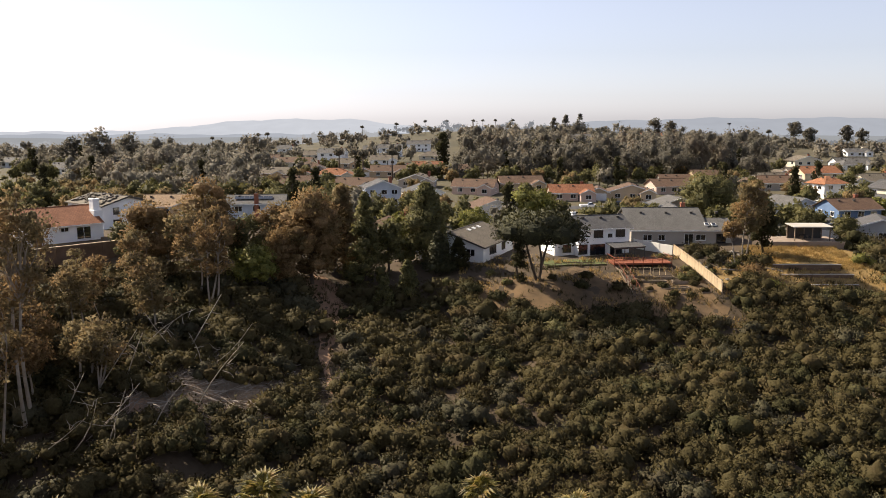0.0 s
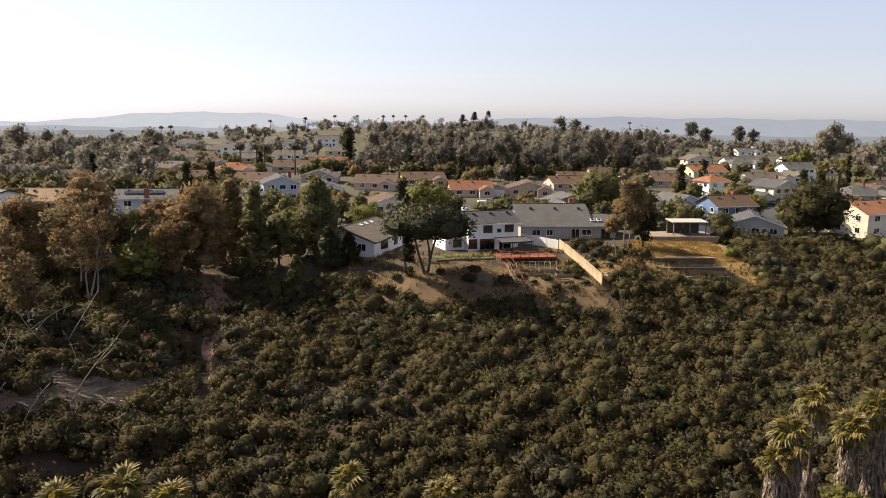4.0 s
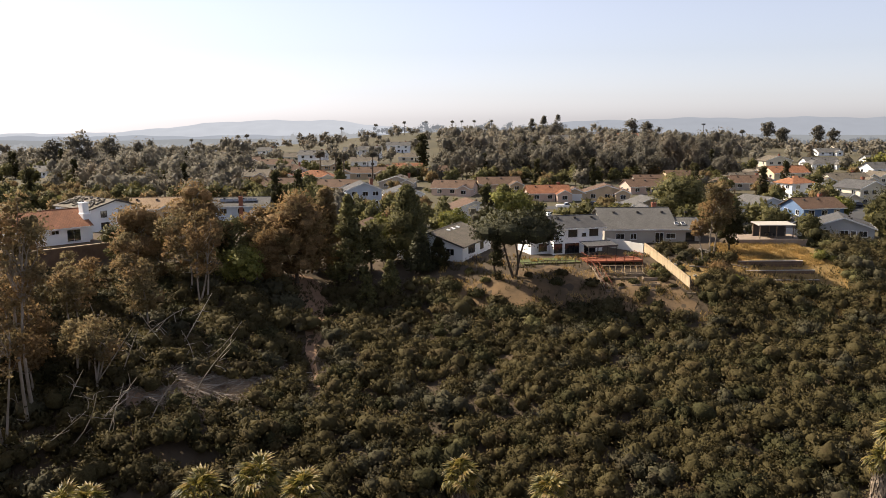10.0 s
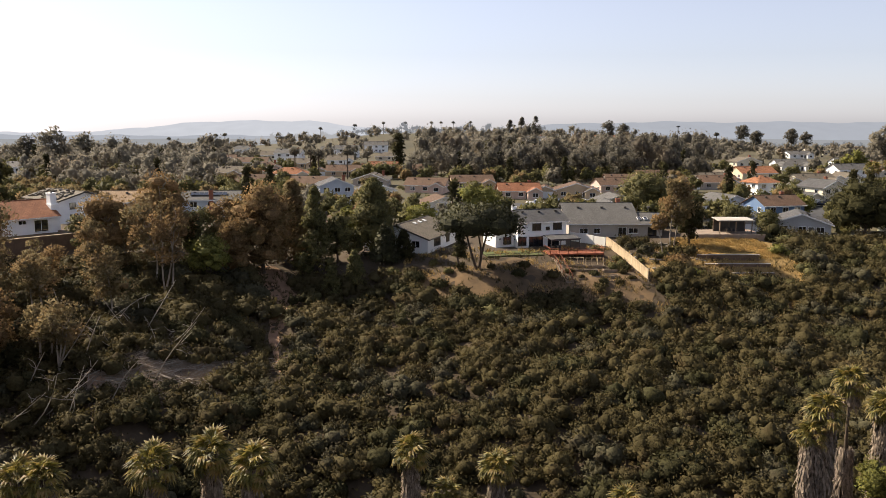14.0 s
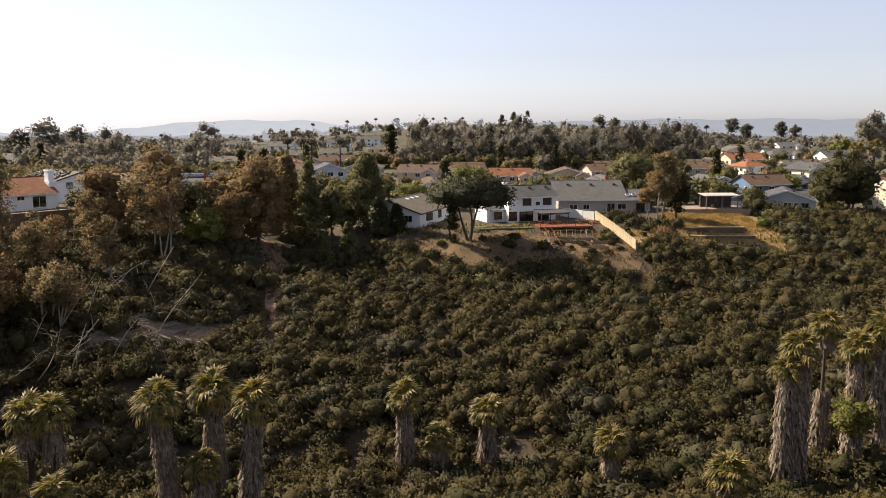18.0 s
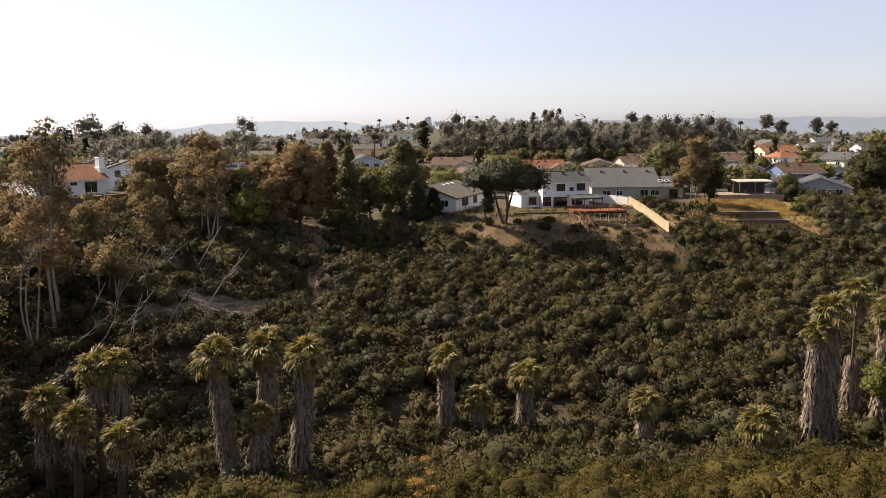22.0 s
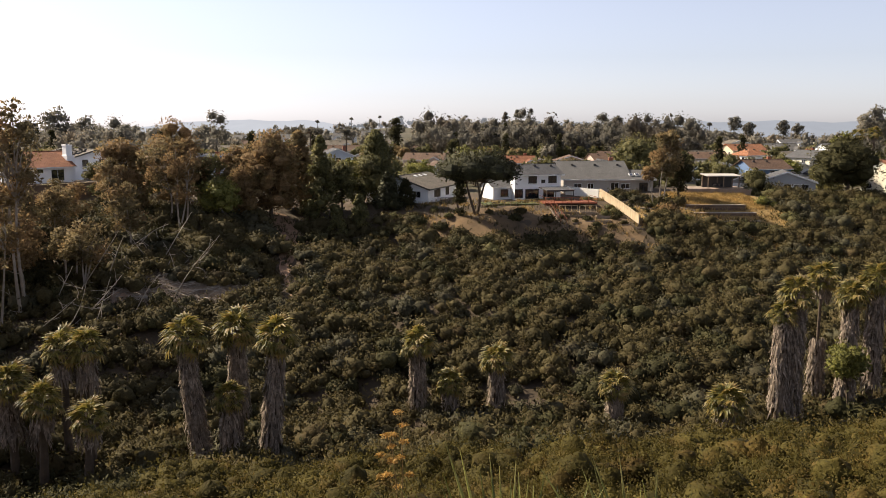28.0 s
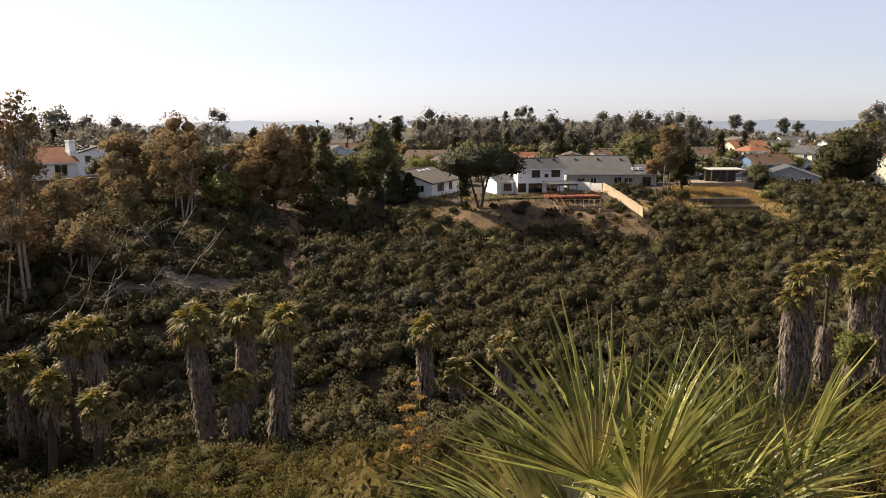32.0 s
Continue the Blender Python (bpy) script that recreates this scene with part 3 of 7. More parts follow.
# Ground past 1120 m takes the emissive haze colour.
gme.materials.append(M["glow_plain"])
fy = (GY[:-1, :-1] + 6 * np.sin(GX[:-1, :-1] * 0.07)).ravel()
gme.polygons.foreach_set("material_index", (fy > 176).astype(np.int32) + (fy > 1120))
tagged(new("ground", gme), "dry brown canyon soil and level mesa ground", "ground", kind="structure")


def draped(name, centre_line, width, mat, label, category, lift=0.06, ragged=0.0, across=4):
    """A strip of ground cover that follows the land."""
    pts = np.asarray(centre_line, float)
    t = np.linspace(0, len(pts) - 1, len(pts) * 14)
    px, py = np.interp(t, range(len(pts)), pts[:, 0]), np.interp(t, range(len(pts)), pts[:, 1])
    tx, ty = np.gradient(px), np.gradient(py)
    ln = np.hypot(tx, ty) + 1e-9
    w = np.interp(t, range(len(pts)), np.broadcast_to(width, len(pts)))
    w = w * (1 + ragged * np.sin(t * 5.1) * np.sin(t * 2.3 + 1))
    rows = []
    for k in np.linspace(-0.5, 0.5, across + 1):
        x, y = px - ty / ln * w * k, py + tx / ln * w * k
        rows.append(np.stack([x, y, land(x, y) + lift], -1))
    g = np.stack(rows, 1)
    n0, n1 = g.shape[:2]
    ii = np.arange(n0 * n1).reshape(n0, n1)
    me = bpy.data.meshes.new(name)
    me.from_pydata(g.reshape(-1, 3).tolist(), [], np.stack([ii[:-1, :-1], ii[1:, :-1], ii[1:, 1:], ii[:-1, 1:]], -1).reshape(-1, 4).tolist())
    me.polygons.foreach_set("use_smooth", np.ones(len(me.polygons), dtype=bool))
    me.materials.append(mat)
    return tagged(new(name, me), label, category, kind="structure")


TRAIL = ((-27, 141), (-22, 129), (-20.5, 120), (-20, 113), (-17.5, 104), (-15, 92), (-12, 82), (-10, 74))
draped("trail", TRAIL[:5], (5, 7, 2.4, 1.2, 0.4), M["path"], "worn orange-brown dirt footpath down the slope", "path", ragged=0.3)
draped("bare_bank", ((1, 131), (8, 134), (14, 136), (20, 137), (27, 137), (33, 135), (39, 131)), (5, 11, 13, 13, 12, 11, 5), M["bank"], "bare golden dirt bank below the houses", "slope", ragged=0.25, across=10)
draped("terrace_bank", ((44, 138), (52, 147), (60, 149), (68, 148), (74, 141)), (8, 18, 24, 22, 10), M["drygrass"], "slope of dry grass and soil round the terraces", "slope", ragged=0.2, across=12)
draped("lower_trail", ((-15.6, 95), (-15.0, 91.5), (-13.8, 88)), (0.3, 1.1, 0.3), M["path"], "short bare piece of the footpath", "path", ragged=0.3)
draped("leaf_litter", ((-39, 95), (-35, 96.5), (-31, 98.5), (-27.5, 101.5), (-25, 105)), (2, 5, 7, 6, 2), M["litter"], "dry slope covered with fallen twigs", "slope", ragged=0.3, across=10, lift=0.05)
draped("street", ((-2, 236), (20, 238), (50, 239), (72, 239)), 9, M["asphalt"], "grey asphalt residential street", "street", lift=0.08)
draped("cul_de_sac", ((35, 205), (36, 222), (37, 234)), (9, 9, 10), M["concrete"], "pale concrete driveway court", "driveway", lift=0.12)
draped("side_street", ((96, 203), (108, 220), (122, 240), (140, 262)), 9, M["asphalt"], "grey asphalt side street between houses", "street", lift=0.08)


# ---- houses ----
def slab(bm, a, b, c, d, thick):
    """A roof plane with thickness: corners a, b along the eave, c, d along the ridge, its courses running with a to b."""
    uv = bm.loops.layers.uv.verify()
    a, b, c, d = (Vector(p) for p in (a, b, c, d))
    down = Vector((0, 0, -thick))
    ring = [a, b, c, d]
    top, bot = [bm.verts.new(p) for p in ring], [bm.verts.new(p + down) for p in ring]
    along = (b - a).normalized()
    slope = ((d - a) - along * (d - a).dot(along)).normalized()
    faces = [bm.faces.new(top), bm.faces.new(bot[::-1])]
    faces += [bm.faces.new((bot[i], bot[(i + 1) % 4], top[(i + 1) % 4], top[i])) for i in range(4)]
    for f in faces:
        for lp in f.loops:
            r = lp.vert.co - a
            lp[uv].uv = (r.dot(along), r.dot(slope))


def window(parent, side, u, z, w, h, W, D, bars=1, frame_mat=None, deep=0.09):
    """A framed window on a wall: front, back, left or right of a W by D block; u from the wall's centre, z its sill."""
    frame_mat = frame_mat or M["trim"]
    turn = {"f": 0, "r": 90, "b": 180, "l": -90}[side]
    off = D / 2 if side in "fb" else W / 2
    m = Matrix.Rotation(radians(turn), 4, "Z") @ Matrix.Translation((u, -off, z))
    t = 0.07
    bm = bmesh.new()
    ring = []
    for y in (-deep, 0.02):
        for a, b, c in ((-w / 2 - t, w / 2 + t, t), (-w / 2, w / 2, 0)):
            ring.append([bm.verts.new(v) for v in ((a, y, -c), (b, y, -c), (b, y, h + c), (a, y, h + c))])
    for i in range(4):
        k = (i + 1) % 4
        for p, q in ((0, 1), (1, 3), (3, 2), (2, 0)):
            bm.faces.new((ring[p][i], ring[p][k], ring[q][k], ring[q][i]))
    bmesh.ops.recalc_face_normals(bm, faces=bm.faces)
    fr = part("window", bm, frame_mat, parent)
    fr.matrix_basis = m
    for k in range(1, bars + 1):
        x = -w / 2 + w * k / (bars + 1)
        part("mullion", boxes((x - 0.025, x + 0.025, -deep * 0.8, -0.046, 0, h)), frame_mat, fr)
    part("pane", boxes((-w / 2, w / 2, -0.045, -0.03, 0, h)), M["glass"], fr, "dark reflecting glass")
    part("sill", boxes((-w / 2 - 0.12, w / 2 + 0.12, -deep - 0.06, 0.0, -t - 0.06, -t - 0.002)), frame_mat, fr)
    return fr


def door(parent, side, u, w, h, W, D, mat, name="door"):
    turn = {"f": 0, "r": 90, "b": 180, "l": -90}[side]
    off = D / 2 if side in "fb" else W / 2
    d = part(name, boxes((-w / 2, w / 2, -0.06, 0.0, 0.02, h)), mat, parent)
    d.matrix_basis = Matrix.Rotation(radians(turn), 4, "Z") @ Matrix.Translation((u, -off, 0.0))
    part("door_frame", boxes((-w / 2 - 0.1, -w / 2, -0.1, 0, 0, h + 0.1), (w / 2, w / 2 + 0.1, -0.1, 0, 0, h + 0.1), (-w / 2, w / 2, -0.1, 0, h, h + 0.1)), M["trim"], d)
    if name == "garage_door":
        for k in range(4):
            part("panel", boxes((-w / 2 + 0.1, w / 2 - 0.1, -0.085, -0.06, 0.1 + k * h / 4, h / 4 * (k + 1) - 0.04)), mat, d)
    return d


def block(parent, cx, cy, w, d, eave, rise, walls, roof, ridge="x", over=0.5, z0=0.0, trim=None, hip=False, vents=0):
    """A storeyed block with its roof: gabled along x or y, or hipped. Children of parent, about (cx, cy)."""
    hold = Matrix.Translation((cx, cy, z0))
    bm = bmesh.new()
    hw, hd = w / 2, d / 2
    wall_top = eave + 0.02
    if hip:
        box(bm, -hw, hw, -hd, hd, -0.6, wall_top)
    else:
        if ridge == "x":
            prof = [(-hd, -0.6), (hd, -0.6), (hd, wall_top), (0, wall_top + rise - 0.05), (-hd, wall_top)]
            ends = [[bm.verts.new((s, p[0], p[1])) for p in prof] for s in (-hw, hw)]
        else:
            prof = [(-hw, -0.6), (hw, -0.6), (hw, wall_top), (0, wall_top + rise - 0.05), (-hw, wall_top)]
            ends = [[bm.verts.new((p[0], s, p[1])) for p in prof] for s in (hd, -hd)]
        bm.faces.new(ends[0][::-1])
        bm.faces.new(ends[1])
        for i in range(5):
            bm.faces.new((ends[0][i], ends[0][(i + 1) % 5], ends[1][(i + 1) % 5], ends[1][i]))
    wl = part("wall", bm, walls, parent)
    wl.matrix_basis = hold
    bm = bmesh.new()
    o, t = over, 0.16
    zb = eave + 0.14
    if hip:
        k = min(hw, hd)
        drop = rise * o / k
        X, Y, zl, zr = hw + o, hd + o, zb - drop, zb + rise
        rx, ry = max(hw - k, 0.02), max(hd - k, 0.02)
        slab(bm, (-X, -Y, zl), (X, -Y, zl), (rx, -ry, zr), (-rx, -ry, zr), t)
        slab(bm, (X, Y, zl), (-X, Y, zl), (-rx, ry, zr), (rx, ry, zr), t)
        slab(bm, (X, -Y, zl), (X, Y, zl), (rx, ry, zr), (rx, -ry, zr), t)
        slab(bm, (-X, Y, zl), (-X, -Y, zl), (-rx, -ry, zr), (-rx, ry, zr), t)
    elif ridge == "x":
        drop = rise * o / hd
        X, Y, zl, zr = hw + o, hd + o, zb - drop, zb + rise
        slab(bm, (-X, -Y, zl), (X, -Y, zl), (X, 0, zr), (-X, 0, zr), t)
        slab(bm, (X, Y, zl), (-X, Y, zl), (-X, 0, zr), (X, 0, zr), t)
    else:
        drop = rise * o / hw
        X, Y, zl, zr = hw + o, hd + o, zb - drop, zb + rise
        slab(bm, (X, -Y, zl), (X, Y, zl), (0, Y, zr), (0, -Y, zr), t)
        slab(bm, (-X, Y, zl), (-X, -Y, zl), (0, -Y, zr), (0, Y, zr), t)
    rf = part("roof", bm, roof, parent)
    rf.matrix_basis = hold
    # ridge cap and boards along the eaves
    if not hip:
        cap = boxes((-hw - o, hw + o, -0.12, 0.12, zr - 0.02, zr + 0.05)) if ridge == "x" else boxes((-0.12, 0.12, -hd - o, hd + o, zr - 0.02, zr + 0.05))
        part("ridge_cap", cap, roof, rf)
    tm = trim or M["trim"]
    e = 0.05
    edge = boxes((-X, X, -Y - e, -Y - 0.003, zl - t - 0.06, zl - 0.02)) if ridge == "x" or hip else boxes((X + 0.003, X + e, -Y, Y, zl - t - 0.06, zl - 0.02))
    part("fascia", edge, tm, rf)
    if not hip and ridge == "y":
        for s in (-1, 1):
            bm = bmesh.new()
            y = -Y - 0.003
            q = [(s * X, zl), (0, zr), (0, zr - 0.28), (s * X, zl - 0.28)]
            f = [bm.verts.new((p[0], y - e, p[1])) for p in q]
            g = [bm.verts.new((p[0], y, p[1])) for p in q]
            bm.faces.new(f)
            bm.faces.new(g[::-1])
            for i in range(4):
                bm.faces.new((f[i], g[i], g[(i + 1) % 4], f[(i + 1) % 4]))
            bmesh.ops.recalc_face_normals(bm, faces=bm.faces)
            part("barge_board", bm, tm, rf)
    for k in range(vents):
        vx = (-0.3 + 0.35 * k) * w
        vz = zb + rise * 0.72
        bm = boxes((-0.22, 0.22, -0.22, 0.22, -0.1, 0.28), (-0.3, 0.3, -0.3, 0.3, 0.28, 0.34))
        v = part("roof_vent", bm, M["darktrim"], rf)
        v.matrix_basis = Matrix.Translation((vx, -hd * 0.28, vz)) if ridge == "x" else Matrix.Translation((hw * 0.28, vx * d / w, vz))
    return wl


def chimney(parent, x, y, w, d, top, mat, base=-0.3):
    c = part("chimney", bevelled(boxes((-w / 2, w / 2, -d / 2, d / 2, base, top - 0.25)), 0.02), mat, parent)
    c.matrix_basis = Matrix.Translation((x, y, 0))
    part("chimney_cap", bevelled(boxes((-w / 2 - 0.08, w / 2 + 0.08, -d / 2 - 0.08, d / 2 + 0.08, top - 0.25, top)), 0.02), mat, c)
    part("flue", boxes((-0.14, 0.14, -0.14, 0.14, top, top + 0.3)), M["darktrim"], c)
    return c


def simple_house(x, y, turn, w, d, storeys, walls, roof, label, ridge="x", rise=1.9, hip=False, stack=None, garage=False, z=None, wall2=None):
    """A house of one block with windows all round, and a lower wing where it has a garage."""
    z = float(land(x, y)) if z is None else z
    h = thing("house", x, y, z, turn, label, "house", "houses of the neighbourhood")
    eave = 2.7 * storeys
    block(h, 0, 0, w, d, eave, rise, walls, roof, ridge, hip=hip, vents=2)
    for s in range(storeys):
        zz = 0.95 + 2.7 * s
        wing = storeys == 1 and w >= 13
        for u in ((-0.3, 0.02) if wing else (-0.3, 0.02, 0.32) if w > 9 else (-0.25, 0.25)):
            window(h, "f", u * w, zz, 1.5, 1.15, w, d)
        for u in (-0.25, 0.25):
            window(h, "l", u * d, zz, 1.2, 1.1, w, d)
        window(h, "r", 0, zz, 1.3, 1.1, w, d)
    door(h, "f", 0.17 * w, 1.0, 2.05, w, d, M["darktrim"])
    if storeys == 1 and w >= 13:
        block(h, 0.34 * w, -d / 2 - 0.8, 4.6, 4.2, 2.6, 1.15, wall2 or walls, roof, "y", 0.4)
        wf = window(h, "f", 0, 0.9, 1.6, 1.2, 4.6, 4.2)
        wf.matrix_basis = Matrix.Translation((0.34 * w, -d / 2 - 2.9, 0.9))
    if garage:
        block(h, -w / 2 - 3.0, -1.0, 6.2, d - 1.5, 2.6, 1.3, wall2 or walls, roof, "y", vents=0)
        g = door(h, "f", 0, 4.6, 2.1, 6.2, d - 1.5, M["trim"], "garage_door")
        g.matrix_basis = Matrix.Translation((-w / 2 - 3.0, -1.0 - (d - 1.5) / 2, 0))
    if stack:
        chimney(h, stack[0] * w, stack[1] * d, 0.9, 0.7, eave + rise + 0.7, M[stack[2]])
    return h


def white_house():
    """The two-storey white house above the lawn: lower wing with porch, roof overhanging, shaded patio."""
    h = thing("house", 22.6, 159.5, 0.25, 17, "white two-storey house with dark windows and a grey shingle roof", "house", "houses along the rim")
    block(h, 0.6, 0, 10.2, 8.0, 5.15, 1.75, M["white"], M["r_dark"], "x", 0.55, vents=3)
    block(h, -6.0, 1.2, 4.6, 6.5, 2.7, 1.2, M["white"], M["r_dark"], "x", 0.45)
    for u, w in ((-1.2, 1.7), (1.15, 0.7), (3.2, 1.7)):
        window(h, "f", u + 0.6, 3.45, w, 1.25 if w > 1 else 0.5, 10.2, 8.0, 1, M["black"])
    window(h, "f", -3.6, 0.55, 1.6, 1.6, 10.2, 8.0, 1, M["black"])
    window(h, "f", -0.7, 0.35, 2.8, 1.75, 10.2, 8.0, 2, M["black"])
    window(h, "l", 1.0, 3.3, 1.3, 1.2, 9.0, 8.0, 1, M["black"])
    window(h, "f", -6.2, 0.8, 1.5, 1.3, 4.6, 5.6, 1, M["black"])
    door(h, "f", 3.0, 2.4, 2.1, 10.2, 8.0, M["glass"], "patio_door")
    chimney(h, -3.2, 1.2, 0.8, 0.7, 7.6, M["white"], 4.5)
    p = thing("patio_cover", 27.2, 154.3, 0.25, 17, "dark lean-to patio cover on slim posts against the white house", "patio cover")
    bm = bmesh.new()
    slab(bm, (-3.1, -3.4, 2.35), (3.1, -3.4, 2.35), (3.1, 0.25, 2.75), (-3.1, 0.25, 2.75), 0.14)
    part("cover_roof", bm, M["r_dark"], p)
    part("beam", boxes((-3.0, 3.0, -3.25, -3.1, 2.02, 2.2)), M["darktrim"], p)
    for k in (-2.9, -1.0, 1.0, 2.9):
        part("post", bevelled(boxes((k - 0.07, k + 0.07, -3.25, -3.1, -0.1, 2.02))), M["darktrim"], p)
    part("patio_slab", boxes((-3.6, 3.4, -3.9, 0.3, -0.25, -0.02)), M["concrete"], p)
    return h


def patio_set(x, y, z, turn, label):
    t = thing("garden_table", x, y, z, turn, label, "table")
    part("tabletop", bevelled(boxes((-0.8, 0.8, -0.45, 0.45, 0.70, 0.75)), 0.01), M["timber"], t)
    for a in (-0.7, 0.7):
        for b in (-0.36, 0.36):
            part("leg", boxes((a - 0.03, a + 0.03, b - 0.03, b + 0.03, 0, 0.70)), M["timber"], t)
    for k, (cx, cy, r) in enumerate(((-0.45, -0.75, 180), (0.45, -0.75, 180), (-0.45, 0.75, 0), (0.45, 0.75, 0))):
        c = thing("garden_chair", 0, 0, 0, 0, "dark slatted patio chair drawn up to the table", "chair", "patio chairs")
        c.matrix_basis = t.matrix_basis @ pose(cx, cy, 0, 0, 0, r)
        part("seat", boxes((-0.24, 0.24, -0.24, 0.24, 0.42, 0.46)), M["black"], c)
        part("backrest", boxes((-0.24, 0.24, 0.22, 0.26, 0.5, 0.95)), M["black"], c)
        for a in (-0.21, 0.21):
            for b in (-0.21, 0.21):
                part("leg", boxes((a - 0.02, a + 0.02, b - 0.02, b + 0.02, 0, 0.42)), M["black"], c)


def grey_house():
    h = thing("house", 39.8, 168.5, 0.9, 0, "long low grey house with a broad grey shingle roof", "house", "houses along the rim")
    block(h, -1.6, 4.0, 14.2, 15.5, 3.0, 3.3, M["greige"], M["r_grey"], "x", 0.6, vents=4)
    block(h, 7.0, 1.2, 7.2, 10.0, 2.95, 1.55, M["greige"], M["r_grey"], "x", 0.6)
    block(h, 2.6, 11.5, 6.0, 7.0, 3.4, 2.9, M["greige"], M["r_dark"], "y", 0.5)
    for u, w, z in ((-2.9, 1.2, 0.9), (2.3, 1.6, 0.2), (4.6, 1.8, 0.95), (-5.6, 1.6, 0.9)):
        window(h, "f", u, z, w, 1.0 if z > 0.5 else 1.9, 13.5, 7.6, 1)
    window(h, "f", 8.5, 0.3, 1.7, 1.8, 7.2, 7.6, 1, M["darktrim"])
    chimney(h, 4.0, 8.0, 0.8, 0.8, 7.0, M["brick"])
    for k in (6.1, 7.4):
        s = part("skylight", bevelled(boxes((-0.45, 0.45, -0.6, 0.6, 0, 0.14)), 0.02), M["trim"], h, "white-framed skylight")
        s.matrix_basis = Matrix.Translation((k, -2.2, 3.75)) @ Matrix.Rotation(radians(17), 4, "X")
        part("pane", boxes((-0.36, 0.36, -0.5, 0.5, 0.142, 0.15)), M["glass"], s)
    return h


def gable_house():
    h = thing("house", -0.9, 158.0, 0.3, -22, "white house with an open gable and taupe shingle roof", "house", "houses along the rim")
    block(h, 0, 0, 13, 16, 2.7, 2.2, M["white"], M["r_taupe"], "y", 0.5, trim=M["darktrim"])
    window(h, "f", 4.1, 1.0, 1.5, 1.15, 13, 16, 1)
    window(h, "f", -1.0, 2.9, 0.7, 0.7, 13, 16, 0)
    window(h, "f", -3.0, 1.0, 1.5, 1.15, 13, 16, 1)
    window(h, "r", -4.2, 1.0, 1.2, 1.2, 13, 16, 1, M["darktrim"])
    window(h, "r", -2.5, 0.9, 1.7, 1.4, 13, 16, 1, M["darktrim"])
    window(h, "r", 2.5, 0.9, 1.7, 1.4, 13, 16, 1, M["darktrim"])
    for k in (-1.5, 0.9, 3.4):
        v = part("skylight", boxes((-0.35, 0.35, -0.5, 0.5, 0, 0.12)), M["trim"], h)
        v.matrix_basis = Matrix.Translation((1.2, k, 4.62)) @ Matrix.Rotation(radians(18.7), 4, "Y")
    return h


def tile_house():
    """The low house with the clay tile roof and tall white chimney, on its retaining wall."""
    h = thing("house", -73.3, 147.5, 4.6, 47, "low white house with a red clay tile roof and tall chimney", "house", "houses along the rim")
    block(h, 0, 0, 12.5, 11, 2.75, 2.5, M["white"], M["r_red"], "x", 0.6)
    for u, w, z, hh in ((-4.3, 2.0, 0.1, 2.0), (0.2, 1.2, 1.6, 0.6), (3.4, 2.3, 0.1, 2.0)):
        window(h, "f", u, z, w, hh, 12.5, 11, 1, M["trim"])
    window(h, "r", 0, 1.0, 1.6, 1.2, 12.5, 11)
    c = chimney(h, 6.7, -2.6, 1.1, 1.7, 6.6, M["white"])
    part("chimney_shoulder", bevelled(boxes((-0.75, 0.75, -1.4, 1.0, -0.2, 4.6)), 0.03), M["white"], c)
    w = thing("retaining_wall", -66.5, 140.5, 1.0, 47, "long dark retaining wall with a pale coping", "wall", kind="structure")
    pad = part("yard_fill", boxes((-8.2, 8.8, 0.17, 22, -3.5, 3.28)), M["bank"], w, "packed golden dirt yard behind the wall")
    for k in range(9):
        x0 = -8.2 + k * 1.9
        part("wall_panel", boxes((x0, x0 + 1.88, -0.16, 0.16, -3.0, 3.3)), M["terrace"], w)
        part("coping", bevelled(boxes((x0, x0 + 1.88, -0.22, 0.22, 3.302, 3.42)), 0.02), M["tan"], w)
    return h


white_house()
patio_set(26.4, 152.4, 0.24, 17, "wooden patio table under the cover")
grey_house()
gable_house()
tile_house()

# the roof under repair, the tan house and the pale blue house
wh2 = thing("house", -75.2, 176.3, 2.9, 52, "white two-storey house with its roof tiles stacked for repair", "house", "houses along the rim")
block(wh2, 0, 0, 11, 14, 5.1, 1.5, M["white"], M["r_taupe"], "y", 0.5, trim=M["darktrim"])
for u, z, w in ((1.6, 3.3, 1.7), (-2.6, 3.3, 1.2), (1.8, 0.9, 1.7), (-2.4, 0.9, 1.7)):
    window(wh2, "f", u, z, w, 1.2, 11, 14, 1, M["darktrim"])
window(wh2, "l", -2, 3.3, 1.5, 1.2, 11, 14)
for k in range(110):
    r, s = RNG.uniform(-6.2, 6.2), (-1 if k % 4 else 1)
    d = RNG.uniform(0.5, 5.2)
    tl = part("stacked_tile", bevelled(boxes((-0.26, 0.26, -0.22, 0.22, 0, RNG.uniform(0.16, 0.34))), 0.02), M["r_taupe"] if k % 3 else M["darktrim"], wh2)
    tl.matrix_basis = Matrix.Translation((s * d, r, 5.26 + 1.5 * (1 - d / 5.5))) @ Euler((0, s * 0.27, RNG.uniform(-0.6, 0.6))).to_matrix().to_4x4()
th = simple_house(-69.6, 196, 4, 13.0, 9, 1, M["tan"], M["r_tan"], "tan stucco house with a plain tan roof", rise=2.2, z=2.8)
pb = simple_house(-48.4, 193, 8, 12.5, 9, 2, M["paleblue"], M["r_grey"], "pale blue two-storey house with solar panels on the roof", rise=1.5, stack=(0.02, -0.52, "brick"), z=1.0)
for k in range(8):
    sp = part("solar_panel", boxes((-0.48, 0.48, -0.8, 0.8, 0.0, 0.05)), M["glass"], pb, "dark solar panel")
    sp.matrix_basis = Matrix.Translation((-4.2 + k * 1.05, -2.3, 6.5)) @ Matrix.Rotation(radians(18.5), 4, "X")

